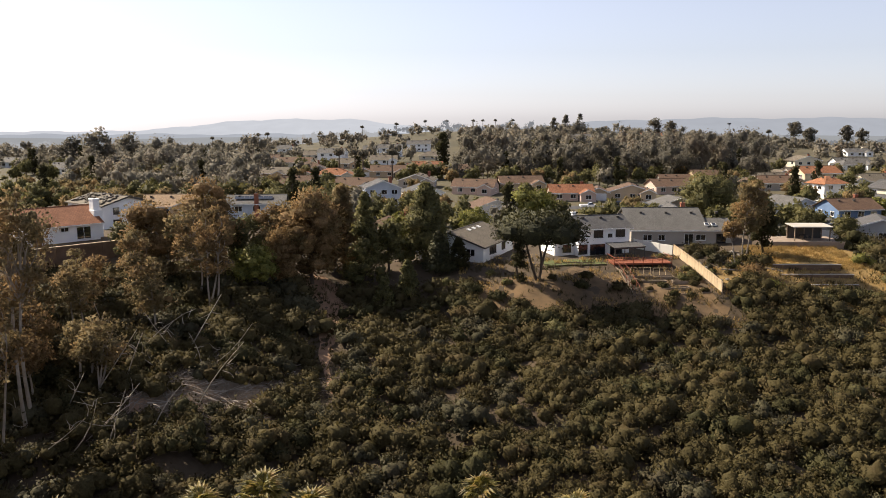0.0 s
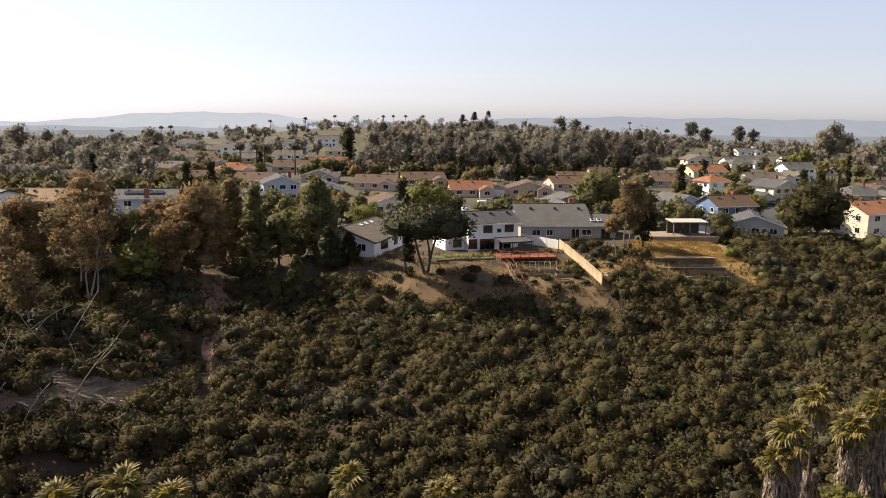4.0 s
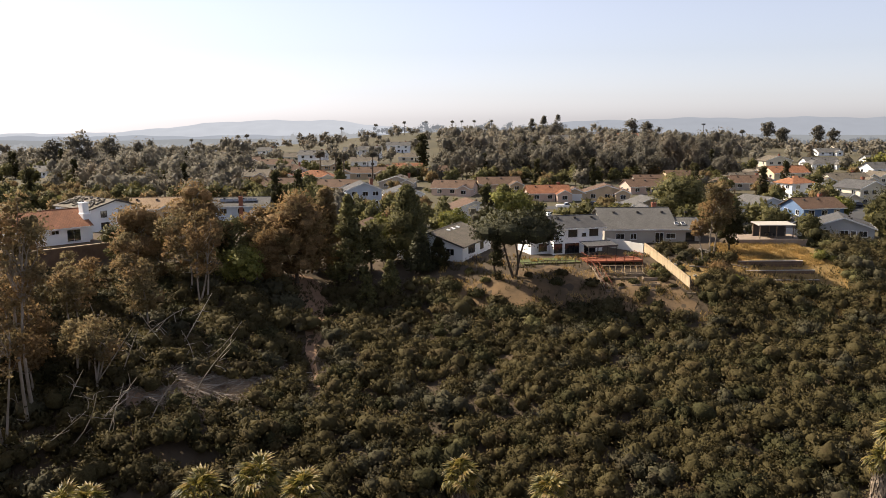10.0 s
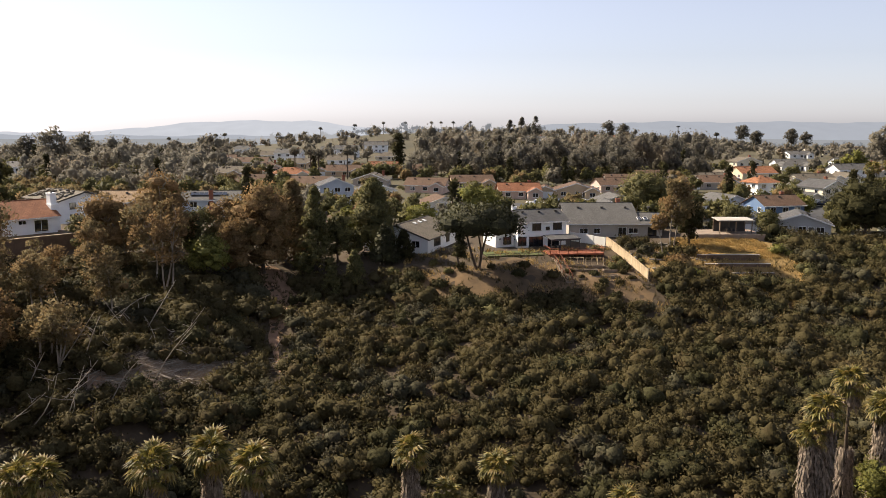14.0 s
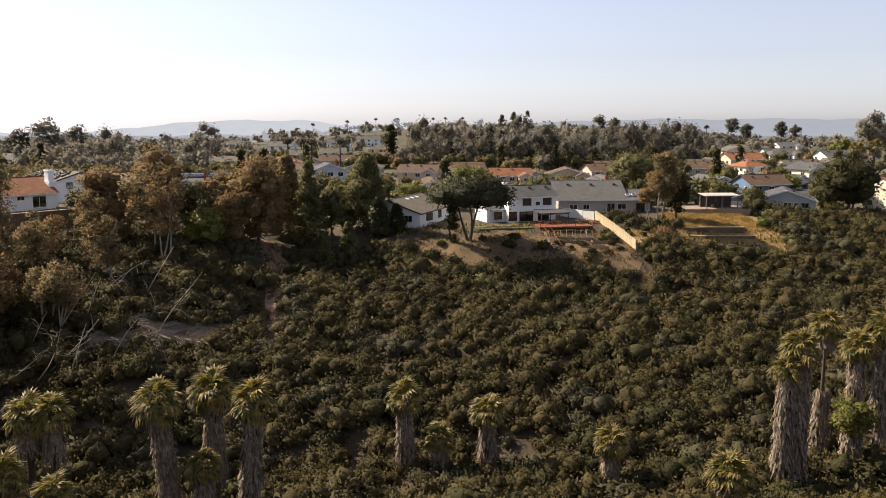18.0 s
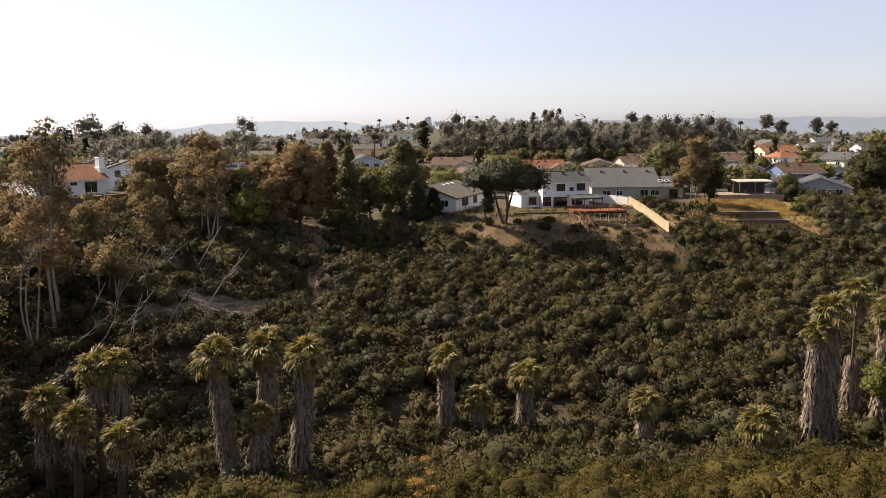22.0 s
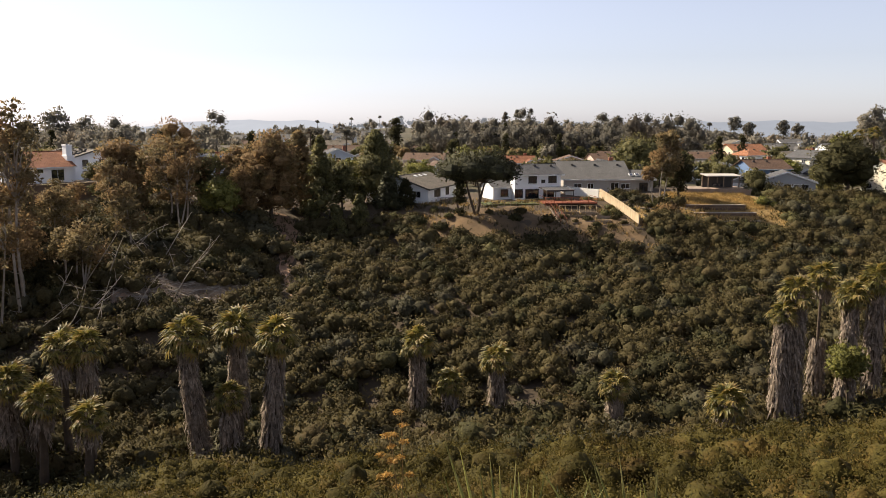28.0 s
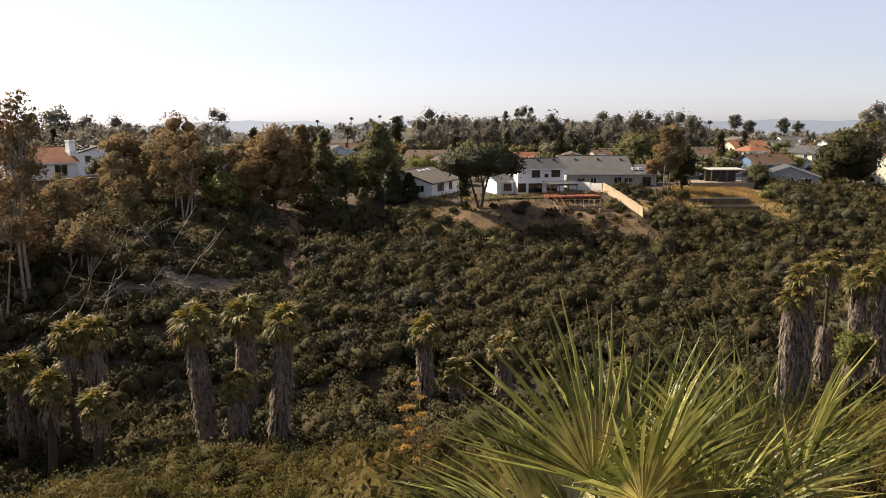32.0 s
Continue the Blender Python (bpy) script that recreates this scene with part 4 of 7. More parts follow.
HOUSES = (
    # x, y, turn, width, depth, storeys, walls, roof, ridge, hip, label
    (-17, 178, -10, 9, 9, 1, "yellow", "r_brown", "x", True, "small yellow house with a hipped brown roof among trees"),
    (-52, 330, 6, 15, 10, 1, "cream", "r_orange", "x", True, "cream house with a bright orange tile roof"),
    (-37, 284, -8, 14, 10, 1, "tan", "r_brown", "x", False, "tan house under a broad brown roof"),
    (-25, 243, 14, 10, 9, 2, "paleblue", "r_dark", "y", False, "pale grey two-storey house with a dark gable roof"),
    (3, 284, -14, 14, 10, 1, "pink", "r_brown", "x", False, "pinkish stucco house with a brown tile roof"),
    (19, 299, 8, 15, 10, 1, "tan", "r_brown", "x", False, "low tan house with a wide brown roof"),
    (32, 262, 2, 13, 9, 1, "pink", "r_red", "x", False, "house with a red tile roof across the street"),
    (51, 264, -6, 14, 10, 1, "tan", "r_brown", "y", False, "house with crossing brown tile roofs"),
    (76, 309, 0, 11, 9, 1, "greige", "r_brown", "x", False, "low house with a brown roof behind the street"),
    (53, 218, 6, 13, 9, 1, "greige", "r_grey", "y", False, "grey gabled house with a brick chimney"),
    (6, 216, 12, 12, 10, 1, "white", "r_brown", "y", False, "white gabled house with brown ribbed roof"),
    (115, 319, 10, 11, 9, 1, "greige", "r_taupe", "x", False, "greige house with a weathered taupe roof"),
    (159, 398, 8, 13, 10, 2, "cream", "r_taupe", "y", False, "cream two-storey house with a gable"),
    (128, 311, 14, 15, 9, 2, "yellow", "r_orange", "x", False, "yellow two-storey house with orange roof and brick front"),
    (191, 416, 4, 16, 11, 1, "white", "r_grey", "x", True, "white house with a pale grey hipped roof"),
    (150, 309, 12, 16, 10, 1, "cream", "r_taupe", "x", False, "cream house with a dark weathered roof"),
    (111, 262, 18, 9, 8, 2, "white", "r_orange", "x", True, "white house with an orange hipped tile roof"),
    (84, 222, 16, 12, 11, 1, "paleblue", "r_grey", "y", False, "pale grey gabled house with a chimney stack"),
    (89, 201, 12, 11, 9, 2, "blue", "r_brown", "x", False, "deep blue two-storey house with a brown roof"),
    (84.9, 178, -20, 12, 11, 1, "grey", "r_dark", "y", False, "grey gabled house with white barge boards"),
    (114, 181, 20, 14, 10, 2, "cream", "r_orange", "x", False, "cream two-storey house with an orange tile roof"),
    (122, 243, 20, 10, 10, 2, "cream", "r_dark", "y", False, "cream gabled house with a dark roof"),
    (177, 334, 10, 14, 9, 2, "white", "r_grey", "x", False, "white two-storey house with solar roof"),
    (170, 322, 16, 9, 9, 1, "cream", "r_taupe", "y", False, "small cream house with a gable front"),
    (153, 250, 14, 15, 11, 1, "greige", "r_grey", "x", True, "greige house with a grey-green hipped roof"),
    (178, 274, 20, 13, 10, 1, "tan", "r_brown", "x", False, "tan house with a brown roof"),
    (196, 430, 2, 17, 10, 1, "white", "r_grey", "x", False, "distant white house with a grey roof"),
    (222, 402, 8, 15, 10, 1, "greige", "r_grey", "x", True, "distant greige house with a hipped roof"),
    (-177, 370, -10, 15, 10, 1, "white", "r_grey", "x", False, "distant white house among trees"),
    (-173, 461, 0, 13, 10, 2, "white", "r_grey", "x", False, "distant white two-storey house in the haze"),
    (-132, 610, 0, 18, 11, 1, "white", "r_grey", "x", True, "far white house on the rise"),
    (-90, 503, 5, 14, 10, 1, "cream", "r_taupe", "x", False, "far cream house with a taupe roof"),
    (-62, 580, 0, 16, 10, 1, "white", "r_grey", "x", False, "far white house with a grey roof"),
    (-33, 607, 0, 17, 10, 2, "white", "r_grey", "x", False, "far white two-storey house on the slope"),
    (-85, 419, -6, 16, 10, 1, "cream", "r_brown", "x", False, "far cream house with a brown roof"),
    (-59, 410, 6, 13, 10, 1, "tan", "r_taupe", "x", False, "far tan house among palms"),
    (1, 376, 0, 13, 10, 1, "pink", "r_brown", "x", False, "far house with a brown tile roof"),
    (-229, 421, -12, 12, 10, 1, "white", "r_grey", "x", False, "distant white house at the edge of trees"),
    (-112, 300, -14, 14, 10, 1, "cream", "r_taupe", "x", False, "cream house beyond the lawn"),
    (100, 720, 0, 18, 11, 2, "white", "r_grey", "x", False, "white house on the wooded ridge"),
    (170, 760, 0, 18, 11, 2, "cream", "r_orange", "x", False, "cream house on the wooded ridge"),
    (-33, 358, 4, 15, 10, 1, "tan", "r_brown", "x", False, "brown-roofed house beyond the conifers"),
    (-18, 312, -6, 13, 10, 1, "greige", "r_taupe", "y", False, "greige house with a taupe gable roof"),
    (-58, 286, 8, 14, 10, 1, "tan", "r_brown", "x", False, "tan house under a low brown roof"),
    (96, 332, 4, 15, 10, 1, "tan", "r_brown", "x", False, "tan house before the dark trees"),
    (110, 300, -4, 13, 10, 1, "greige", "r_brown", "x", False, "low greige house with a plain brown roof"),
    (68, 286, 10, 12, 10, 1, "pink", "r_brown", "x", False, "pinkish house with a brown roof near the street"),
    (140, 352, 6, 14, 10, 1, "greige", "r_taupe", "x", False, "greige house on the rising street"),
    (205, 372, 12, 14, 10, 1, "cream", "r_brown", "x", False, "cream house with a brown roof far along the street"),
    (238, 452, 6, 15, 10, 1, "white", "r_grey", "x", False, "far white house by tall trees"),
    (260, 560, 4, 16, 11, 1, "white", "r_grey", "x", False, "white house beyond the tall trees"),
    (310, 640, 4, 16, 11, 1, "cream", "r_taupe", "x", False, "pale house far across the mesa"),
    (-14, 262, 10, 12, 10, 1, "white", "r_dark", "y", False, "white house with a dark gabled roof among trees"),
    (-78, 336, -6, 14, 10, 1, "tan", "r_taupe", "x", False, "tan house with a taupe roof in the trees"),
    (-70, 374, 8, 13, 10, 1, "pink", "r_brown", "x", True, "pinkish house with a hipped brown roof"),
    (-18, 398, -4, 14, 10, 1, "cream", "r_red", "x", False, "cream house with a red tile roof beyond the palms"),
    (-44, 452, 4, 14, 10, 1, "white", "r_taupe", "x", False, "white house with a taupe roof on the rising mesa"),
    (-74, 466, -8, 15, 10, 2, "white", "r_grey", "x", False, "white two-storey house on the rising mesa"),
    (-108, 452, 6, 14, 10, 1, "greige", "r_brown", "x", False, "greige house with a brown roof in the haze"),
    (-20, 512, 0, 16, 10, 1, "cream", "r_taupe", "x", True, "cream house with a hipped taupe roof far off"),
    (-48, 540, 6, 15, 10, 2, "white", "r_grey", "x", False, "far white two-storey house among trees"),
)
SUNK = {"blue": 1.1}                       # metres below the mesa, on its cut pad
for n, (x, y, turn, w, d, st, wa, ro, rg, hp, lab) in enumerate(HOUSES):
    simple_house(x, y, turn, w, d, st, M[wa], M[ro], lab, rg, 1.5 + 0.05 * w, hp, z=float(land(x, y)) - SUNK.get(wa, 0.0), stack=((0.3, 0.2, "brick") if n % 3 == 0 else None), garage=(n % 2 == 1 and y < 420))


# ---- gardens along the rim ----
def board_fence():
    f = thing("board_fence", 36.4, 153.6, 0, 0, "tall plank fence running down the slope, sunlit", "fence")
    ax, ay, bx, by = 36.4, 153.6, 39.7, 136.0
    n = 112
    me = bpy.data.meshes.new("board")
    bm = boxes((-0.075, 0.075, -0.011, 0.011, 0, 1.8))
    top = [v for v in bm.verts if v.co.z > 1]
    for v in top:
        v.co.x *= 0.82
    bm.to_mesh(me)
    bm.free()
    me.materials.append(M["board"])
    turn = math.degrees(math.atan2(by - ay, bx - ax))
    for k in range(n):
        t = k / (n - 1)
        x, y = ax + (bx - ax) * t, ay + (by - ay) * t
        z = 0.95 - 3.15 * t ** 1.15
        b = part("board", me, None, f)
        b.matrix_basis = pose(x - 36.4, y - 153.6, z - 0.05 + RNG.uniform(-0.02, 0.02), RNG.uniform(-0.6, 0.6), 0, turn + RNG.uniform(-1, 1))
    for k in range(9):
        t = k / 8
        x, y = ax + (bx - ax) * t, ay + (by - ay) * t
        z = 0.95 - 3.15 * t ** 1.15
        b = part("post", boxes((-0.05, 0.05, -0.05, 0.05, -0.4, 1.7)), M["timber"], f)
        b.matrix_basis = pose(x - 36.4 + 0.09, y - 153.6, z, 0, 0, turn)
    w = thing("panel_fence", 0, 0, 0, 0, "white panel fence at the back of the yard", "fence")
    pts = ((29.6, 158.4), (30.8, 160.8), (32.4, 158.6), (34.4, 156.1), (36.3, 153.8))
    for (x0, y0), (x1, y1) in zip(pts[1:-1], pts[2:]):
        ln = math.hypot(x1 - x0, y1 - y0)
        an = math.degrees(math.atan2(y1 - y0, x1 - x0))
        p = part("fence_panel", bevelled(boxes((0.06, ln - 0.06, -0.03, 0.03, 0.05, 1.8)), 0.01), M["vinyl"], w)
        p.matrix_basis = pose(x0, y0, float(land(x0, y0)) + 0.05, 0, 0, an)
        q = part("post", bevelled(boxes((-0.06, 0.06, -0.06, 0.06, -0.3, 1.95)), 0.01), M["vinyl"], w)
        q.matrix_basis = pose(x0, y0, float(land(x0, y0)) + 0.05, 0, 0, an)


def red_deck():
    d = thing("deck", 29.2, 148.6, 0.55, 6, "red-stained wooden deck with railings above the slope", "deck")
    L, B = 10.2, 4.6
    for k in range(31):
        y = -B / 2 + k * B / 31
        part("plank", boxes((-L / 2, L / 2, y, y + B / 31 - 0.012, 0.0, 0.045)), M["redwood"], d)
    part("rim_joist", boxes((-L / 2, L / 2, -B / 2 - 0.05, -B / 2 - 0.004, -0.24, 0.05)), M["redwood"], d)
    part("rim_joist", boxes((-L / 2 - 0.05, -L / 2 - 0.004, -B / 2, B / 2, -0.24, 0.05)), M["redwood"], d)
    for k in range(7):
        x = -L / 2 + 0.05 + k * (L - 0.1) / 6
        part("post", bevelled(boxes((x - 0.05, x + 0.05, -B / 2 + 0.02, -B / 2 + 0.12, -2.0, 1.0)), 0.008), M["redwood"], d)
    part("top_rail", boxes((-L / 2, L / 2, -B / 2 - 0.01, -B / 2 + 0.15, 1.002, 1.05)), M["redwood"], d)
    part("mid_rail", boxes((-L / 2, L / 2, -B / 2 + 0.05, -B / 2 + 0.09, 0.5, 0.58)), M["redwood"], d)
    part("side_rail", boxes((-L / 2 - 0.02, -L / 2 + 0.12, -B / 2 + 0.16, B / 2, 1.0, 1.05)), M["redwood"], d)
    part("side_rail", boxes((L / 2 - 0.12, L / 2 + 0.02, -B / 2 + 0.16, B / 2, 1.0, 1.05)), M["redwood"], d)
    s = thing("stairs", 25.2, 147.2, 0.0, 0, "long timber stairs with rails down the dirt bank", "stairs")
    n = 38
    dx, dy = 0.9 / n, -12.6 / n
    line = [(dx * k, dy * k, min(0.5, float(land(25.2 + dx * k, 147.2 + dy * k)) + 0.16)) for k in range(n + 1)]
    for x, y, z in line[1:]:
        part("tread", boxes((x - 0.5, x + 0.5, y, y + 0.29, z - 0.05, z)), M["timber"], s)
    for sx in (-0.56, 0.56):
        edge = [(x + sx, y, z) for x, y, z in line[::2]]
        part("stringer", quad_mesh("stringer", tube([(x, y, z - 0.06) for x, y, z in edge], [0.09] * len(edge), 5), M["timber"]), None, s)
        part("handrail", quad_mesh("handrail", tube([(x, y, z + 0.95) for x, y, z in edge], [0.05] * len(edge), 6), M["redwood"]), None, s)
        for x, y, z in edge[::3]:
            part("baluster", boxes((x - 0.03, x + 0.03, y - 0.03, y + 0.03, z - 0.5, z + 0.93)), M["redwood"], s)


def planters():
    for k, (x, y, w, turn) in enumerate(((28.2, 141.8, 3.4, 4), (32.0, 142.2, 3.2, 2), (29.4, 139.6, 4.6, 3), (34.4, 140.2, 3.0, 0), (33.0, 137.6, 4.0, 6))):
        z = float(land(x, y))
        p = thing("raised_bed", x, y, z, turn, "weathered timber raised bed on the slope", "planter", "raised beds")
        for y0 in (-0.62, 0.56):
            part("plank", boxes((-w / 2, w / 2, y0, y0 + 0.06, -0.3, 0.42)), M["timber"], p)
        for x0 in (-w / 2, w / 2 - 0.06):
            part("plank", boxes((x0, x0 + 0.06, -0.56, 0.56, -0.3, 0.42)), M["timber"], p)
        part("soil", boxes((-w / 2 + 0.06, w / 2 - 0.06, -0.56, 0.56, -0.2, 0.3)), M["soil"], p)
        if k < 2:
            t = thing("trellis_frame", x, y + 0.9, float(land(x, y + 0.9)), turn, "bare pale timber trellis frame behind a raised bed", "trellis", "trellis frames")
            for x0 in (-w / 2, -w / 6, w / 6, w / 2):
                part("upright", boxes((x0 - 0.035, x0 + 0.035, -0.035, 0.035, -0.3, 1.35)), M["board"], t)
            part("crossbar", boxes((-w / 2 - 0.1, w / 2 + 0.1, -0.03, 0.03, 1.352, 1.42)), M["board"], t)


def terraces():
    for k, (x0, x1, y, top, high) in enumerate(((52.6, 64.4, 149.4, -0.2, 1.25), (53.0, 65.6, 147.0, -1.5, 1.3), (53.6, 65.4, 144.6, -2.8, 1.2), (50.8, 66.0, 142.2, -3.9, 1.0))):
        w = thing("terrace_wall", (x0 + x1) / 2, y, top, 0, "low block terrace wall with a pale cap across dry grass", "wall", "terrace walls", "structure")
        n = 26
        ln = (x1 - x0) / n
        for r in range(3):
            for c in range(n):
                s = -(x1 - x0) / 2 + c * ln + (ln / 2 if r % 2 else 0)
                if r % 2 and c == n - 1:
                    continue
                part("stone", boxes((s + 0.01, s + ln - 0.01, -0.15 + RNG.uniform(-0.015, 0.015), 0.15, -high + r * high / 3 + 0.01, -high + (r + 1) * high / 3 - 0.01)), M["terrace"], w)
        part("footing", boxes((-(x1 - x0) / 2, (x1 - x0) / 2, -0.12, 0.3, -high - 1.2, -high)), M["terrace"], w)
        part("cap", bevelled(boxes((-(x1 - x0) / 2, (x1 - x0) / 2, -0.2, 0.2, 0.0, 0.1)), 0.02), M["concrete"], w)
        part("terrace_bed", boxes((-(x1 - x0) / 2 + 0.1, (x1 - x0) / 2 - 0.1, 0.16, 2.6, -high, -0.02)), M["goldgrass" if k == 0 else "bank"], w)
    p = thing("patio", 63.8, 165.0, 1.95, 0, "brown paved patio on a dark block wall", "patio", kind="structure")
    part("paving", boxes((-7.2, 6.6, -3.6, 4.5, -0.2, 0.0)), M["block"], p)
    part("retaining_face", boxes((-7.2, 6.6, -3.9, -3.604, -2.6, 0.12)), M["block"], p)
    c = thing("pergola", 65.0, 165.0, 1.95, 0, "open patio shelter with a flat pale roof", "pergola")
    bm = bmesh.new()
    slab(bm, (-3.7, -2.2, 2.75), (3.7, -2.2, 2.75), (3.7, 2.2, 2.95), (-3.7, 2.2, 2.95), 0.18)
    part("roof", bm, M["concrete"], c)
    for a in (-3.3, 0.0, 3.3):
        for b in (-1.9, 1.9):
            part("post", bevelled(boxes((a - 0.09, a + 0.09, b - 0.09, b + 0.09, 0, 2.62)), 0.01), M["timber"], c)
    part("back_wall", boxes((-3.2, 3.2, 1.98, 2.08, 0, 2.6)), M["darktrim"], c)
    patio_set(64.2, 164.6, 1.95, 5, "dark patio table under the shelter")


def yard_fence():
    f = thing("garden_rail", 0, 0, 0, 0, "low dark rail along the lawn edge", "fence")
    xs = np.linspace(9.5, 23.4, 13)
    for k, x in enumerate(xs):
        y = 143.8 + 0.18 * (x - 9.5)
        z = float(land(x, y))
        part("post", boxes((x - 0.05, x + 0.05, y - 0.05, y + 0.05, z - 0.3, z + 0.85)), M["timber"], f)
    pts = [(x, 143.8 + 0.18 * (x - 9.5), float(land(x, 143.8 + 0.18 * (x - 9.5))) + 0.8) for x in xs]
    part("rail", quad_mesh("rail", tube(pts, [0.05] * len(pts), 5), M["timber"]), None, f)
    part("rail", quad_mesh("rail", tube([(a, b, c - 0.4) for a, b, c in pts], [0.04] * len(pts), 5), M["timber"]), None, f)
    g = thing("deck_rail", 6.2, 148.6, 0.3, 20, "dark railing round a small side deck", "railing")
    for k in range(7):
        part("post", boxes((-2.4 + k * 0.8 - 0.04, -2.4 + k * 0.8 + 0.04, -0.04, 0.04, -0.2, 1.0)), M["darktrim"], g)
    part("top_rail", boxes((-2.5, 2.5, -0.05, 0.05, 1.002, 1.06)), M["darktrim"], g)
    part("lower_rail", boxes((-2.5, 2.5, -0.02, 0.02, 0.45, 0.5)), M["darktrim"], g)
    r = thing("split_rail_fence", 0, 0, 0, 0, "short leaning wooden rail fence on the bank", "fence")
    for k in range(4):
        x = 2.0 + k * 1.5
        y = 121.5 - 0.25 * k
        z = float(land(x, y))
        part("post", boxes((x - 0.06, x + 0.06, y - 0.06, y + 0.06, z - 0.3, z + 1.1)), M["board"], r)
    for hgt in (0.5, 0.9):
        part("rail", quad_mesh("rail", tube([(2.0, 121.5, float(land(2, 121.5)) + hgt), (6.5, 120.75, float(land(6.5, 120.75)) + hgt)], [0.05, 0.05], 5), M["board"]), None, r)


board_fence()
red_deck()
planters()
terraces()
yard_fence()
lawn = part("lawn", boxes((-5.2, 5.4, -2.6, 2.6, -0.3, 0.06)), M["lawn"], None)
lawn.matrix_basis = pose(17.6, 148.6, 0.25, 0, 0, 10)
tagged(lawn, "small bright green lawn before the white house", "lawn", kind="structure")


# rough garden beside the plank fence: stones, boards and low plants
grng = np.random.default_rng(61)
for k in range(64):
    x, y = grng.uniform(39.5, 51), grng.uniform(141, 158)
    bm = bmesh.new()
    bmesh.ops.create_icosphere(bm, subdivisions=2, radius=grng.uniform(0.18, 0.5))
    for v in bm.verts:
        v.co *= grng.uniform(0.8, 1.15)
        v.co.z *= 0.65
    r = part("rock", bm, M["rock"], None)
    r.matrix_basis = pose(x, y, float(land(x, y)) + 0.08, 0, 0, grng.uniform(0, 360))
    tagged(r, "rough grey garden rock on the slope", "rock", "garden rocks")
for k in range(9):
    x, y = grng.uniform(40, 50), grng.uniform(142, 157)
    a = math.radians(grng.uniform(-30, 40))
    ln = grng.uniform(2.0, 4.2)
    ends = [(x + math.cos(a) * t, y + math.sin(a) * t) for t in np.linspace(0, ln, 5)]
    lg = part("garden_log", quad_mesh("garden_log", tube([(px, py, float(land(px, py)) + 0.12) for px, py in ends], [0.13, 0.14, 0.13, 0.12, 0.11], 8), M["deadwood"], True), None, None)
    tagged(lg, "bleached log edging in the rough garden", "log", "garden logs")
for k in range(7):
    x0, y0 = 20.5 + 2.2 * k, 136.5 + 0.5 * (k % 3)
    sb = part("step_board", bevelled(boxes((-0.9, 0.9, -0.06, 0.06, -0.25, 0.16)), 0.01), M["timber"], None)
    sb.matrix_basis = pose(x0 + 6, y0 - 1.2, float(land(x0 + 6, y0 - 1.2)), 0, 0, 8 * (k % 3))
    tagged(sb, "weathered board holding back the dirt bank", "board", "bank boards")


# ---- vehicles ----
def car(x, y, turn, paint, label, truck=False):
    c = thing("pickup_truck" if truck else "car", x, y, float(land(x, y)) + 0.13, turn, label, "truck" if truck else "car", "parked cars")
    ln, w = (5.2, 1.9) if truck else (4.5, 1.8)
    bm = bmesh.new()
    side = [(-ln / 2, 0.35), (ln / 2, 0.35), (ln / 2, 0.78), (ln * 0.28, 0.92), (-ln * 0.45, 0.95), (-ln / 2, 0.85)]
    a, b = [bm.verts.new((p[0], -w / 2, p[1])) for p in side], [bm.verts.new((p[0], w / 2, p[1])) for p in side]
    bm.faces.new(a)
    bm.faces.new(b[::-1])
    for i in range(6):
        bm.faces.new((b[i], b[(i + 1) % 6], a[(i + 1) % 6], a[i]))
    bmesh.ops.recalc_face_normals(bm, faces=bm.faces)
    part("body", bevelled(bm, 0.06), M[paint], c)
    x0, x1 = (-0.3, 1.35) if truck else (-1.75, 1.05)
    bm = bmesh.new()
    lo = [(x0, -w / 2 + 0.05), (x1, -w / 2 + 0.05), (x1, w / 2 - 0.05), (x0, w / 2 - 0.05)]
    up = [(x0 + 0.35, -w / 2 + 0.25), (x1 - 0.55, -w / 2 + 0.25), (x1 - 0.55, w / 2 - 0.25), (x0 + 0.35, w / 2 - 0.25)]
    a, b = [bm.verts.new((*p, 0.93)) for p in lo], [bm.verts.new((*p, 1.45)) for p in up]
    for i in range(4):
        bm.faces.new((a[i], a[(i + 1) % 4], b[(i + 1) % 4], b[i]))
    part("glazing", bm, M["glass"], c)
    part("cabin_roof", bevelled(boxes((x0 + 0.33, x1 - 0.53, -w / 2 + 0.23, w / 2 - 0.23, 1.45, 1.52)), 0.02), M[paint], c)
    for sx in (-ln * 0.3, ln * 0.31):
        for sy in (-1, 1):
            wh = part("wheel", quad_mesh("tyre", tube([(0, -0.11, 0), (0, 0.11, 0)], [0.33, 0.33], 14), M["rubber"]), None, c)
            wh.matrix_basis = Matrix.Translation((sx, sy * (w / 2 - 0.06), 0.2))
            bm = bmesh.new()
            bmesh.ops.create_cone(bm, cap_ends=True, segments=14, radius1=0.24, radius2=0.24, depth=0.226)
            bmesh.ops.rotate(bm, verts=bm.verts, matrix=Matrix.Rotation(radians(90), 3, "X"))
            part("rim", bm, M["metal"], wh)
    for sy in (-1, 1):
        part("headlight", boxes((ln / 2 - 0.05, ln / 2 + 0.015, sy * 0.62 - 0.18, sy * 0.62 + 0.18, 0.6, 0.75)), M["trim"], c)
        part("tail_light", boxes((-ln / 2 - 0.015, -ln / 2 + 0.05, sy * 0.7 - 0.12, sy * 0.7 + 0.12, 0.62, 0.82)), M["brick"], c)


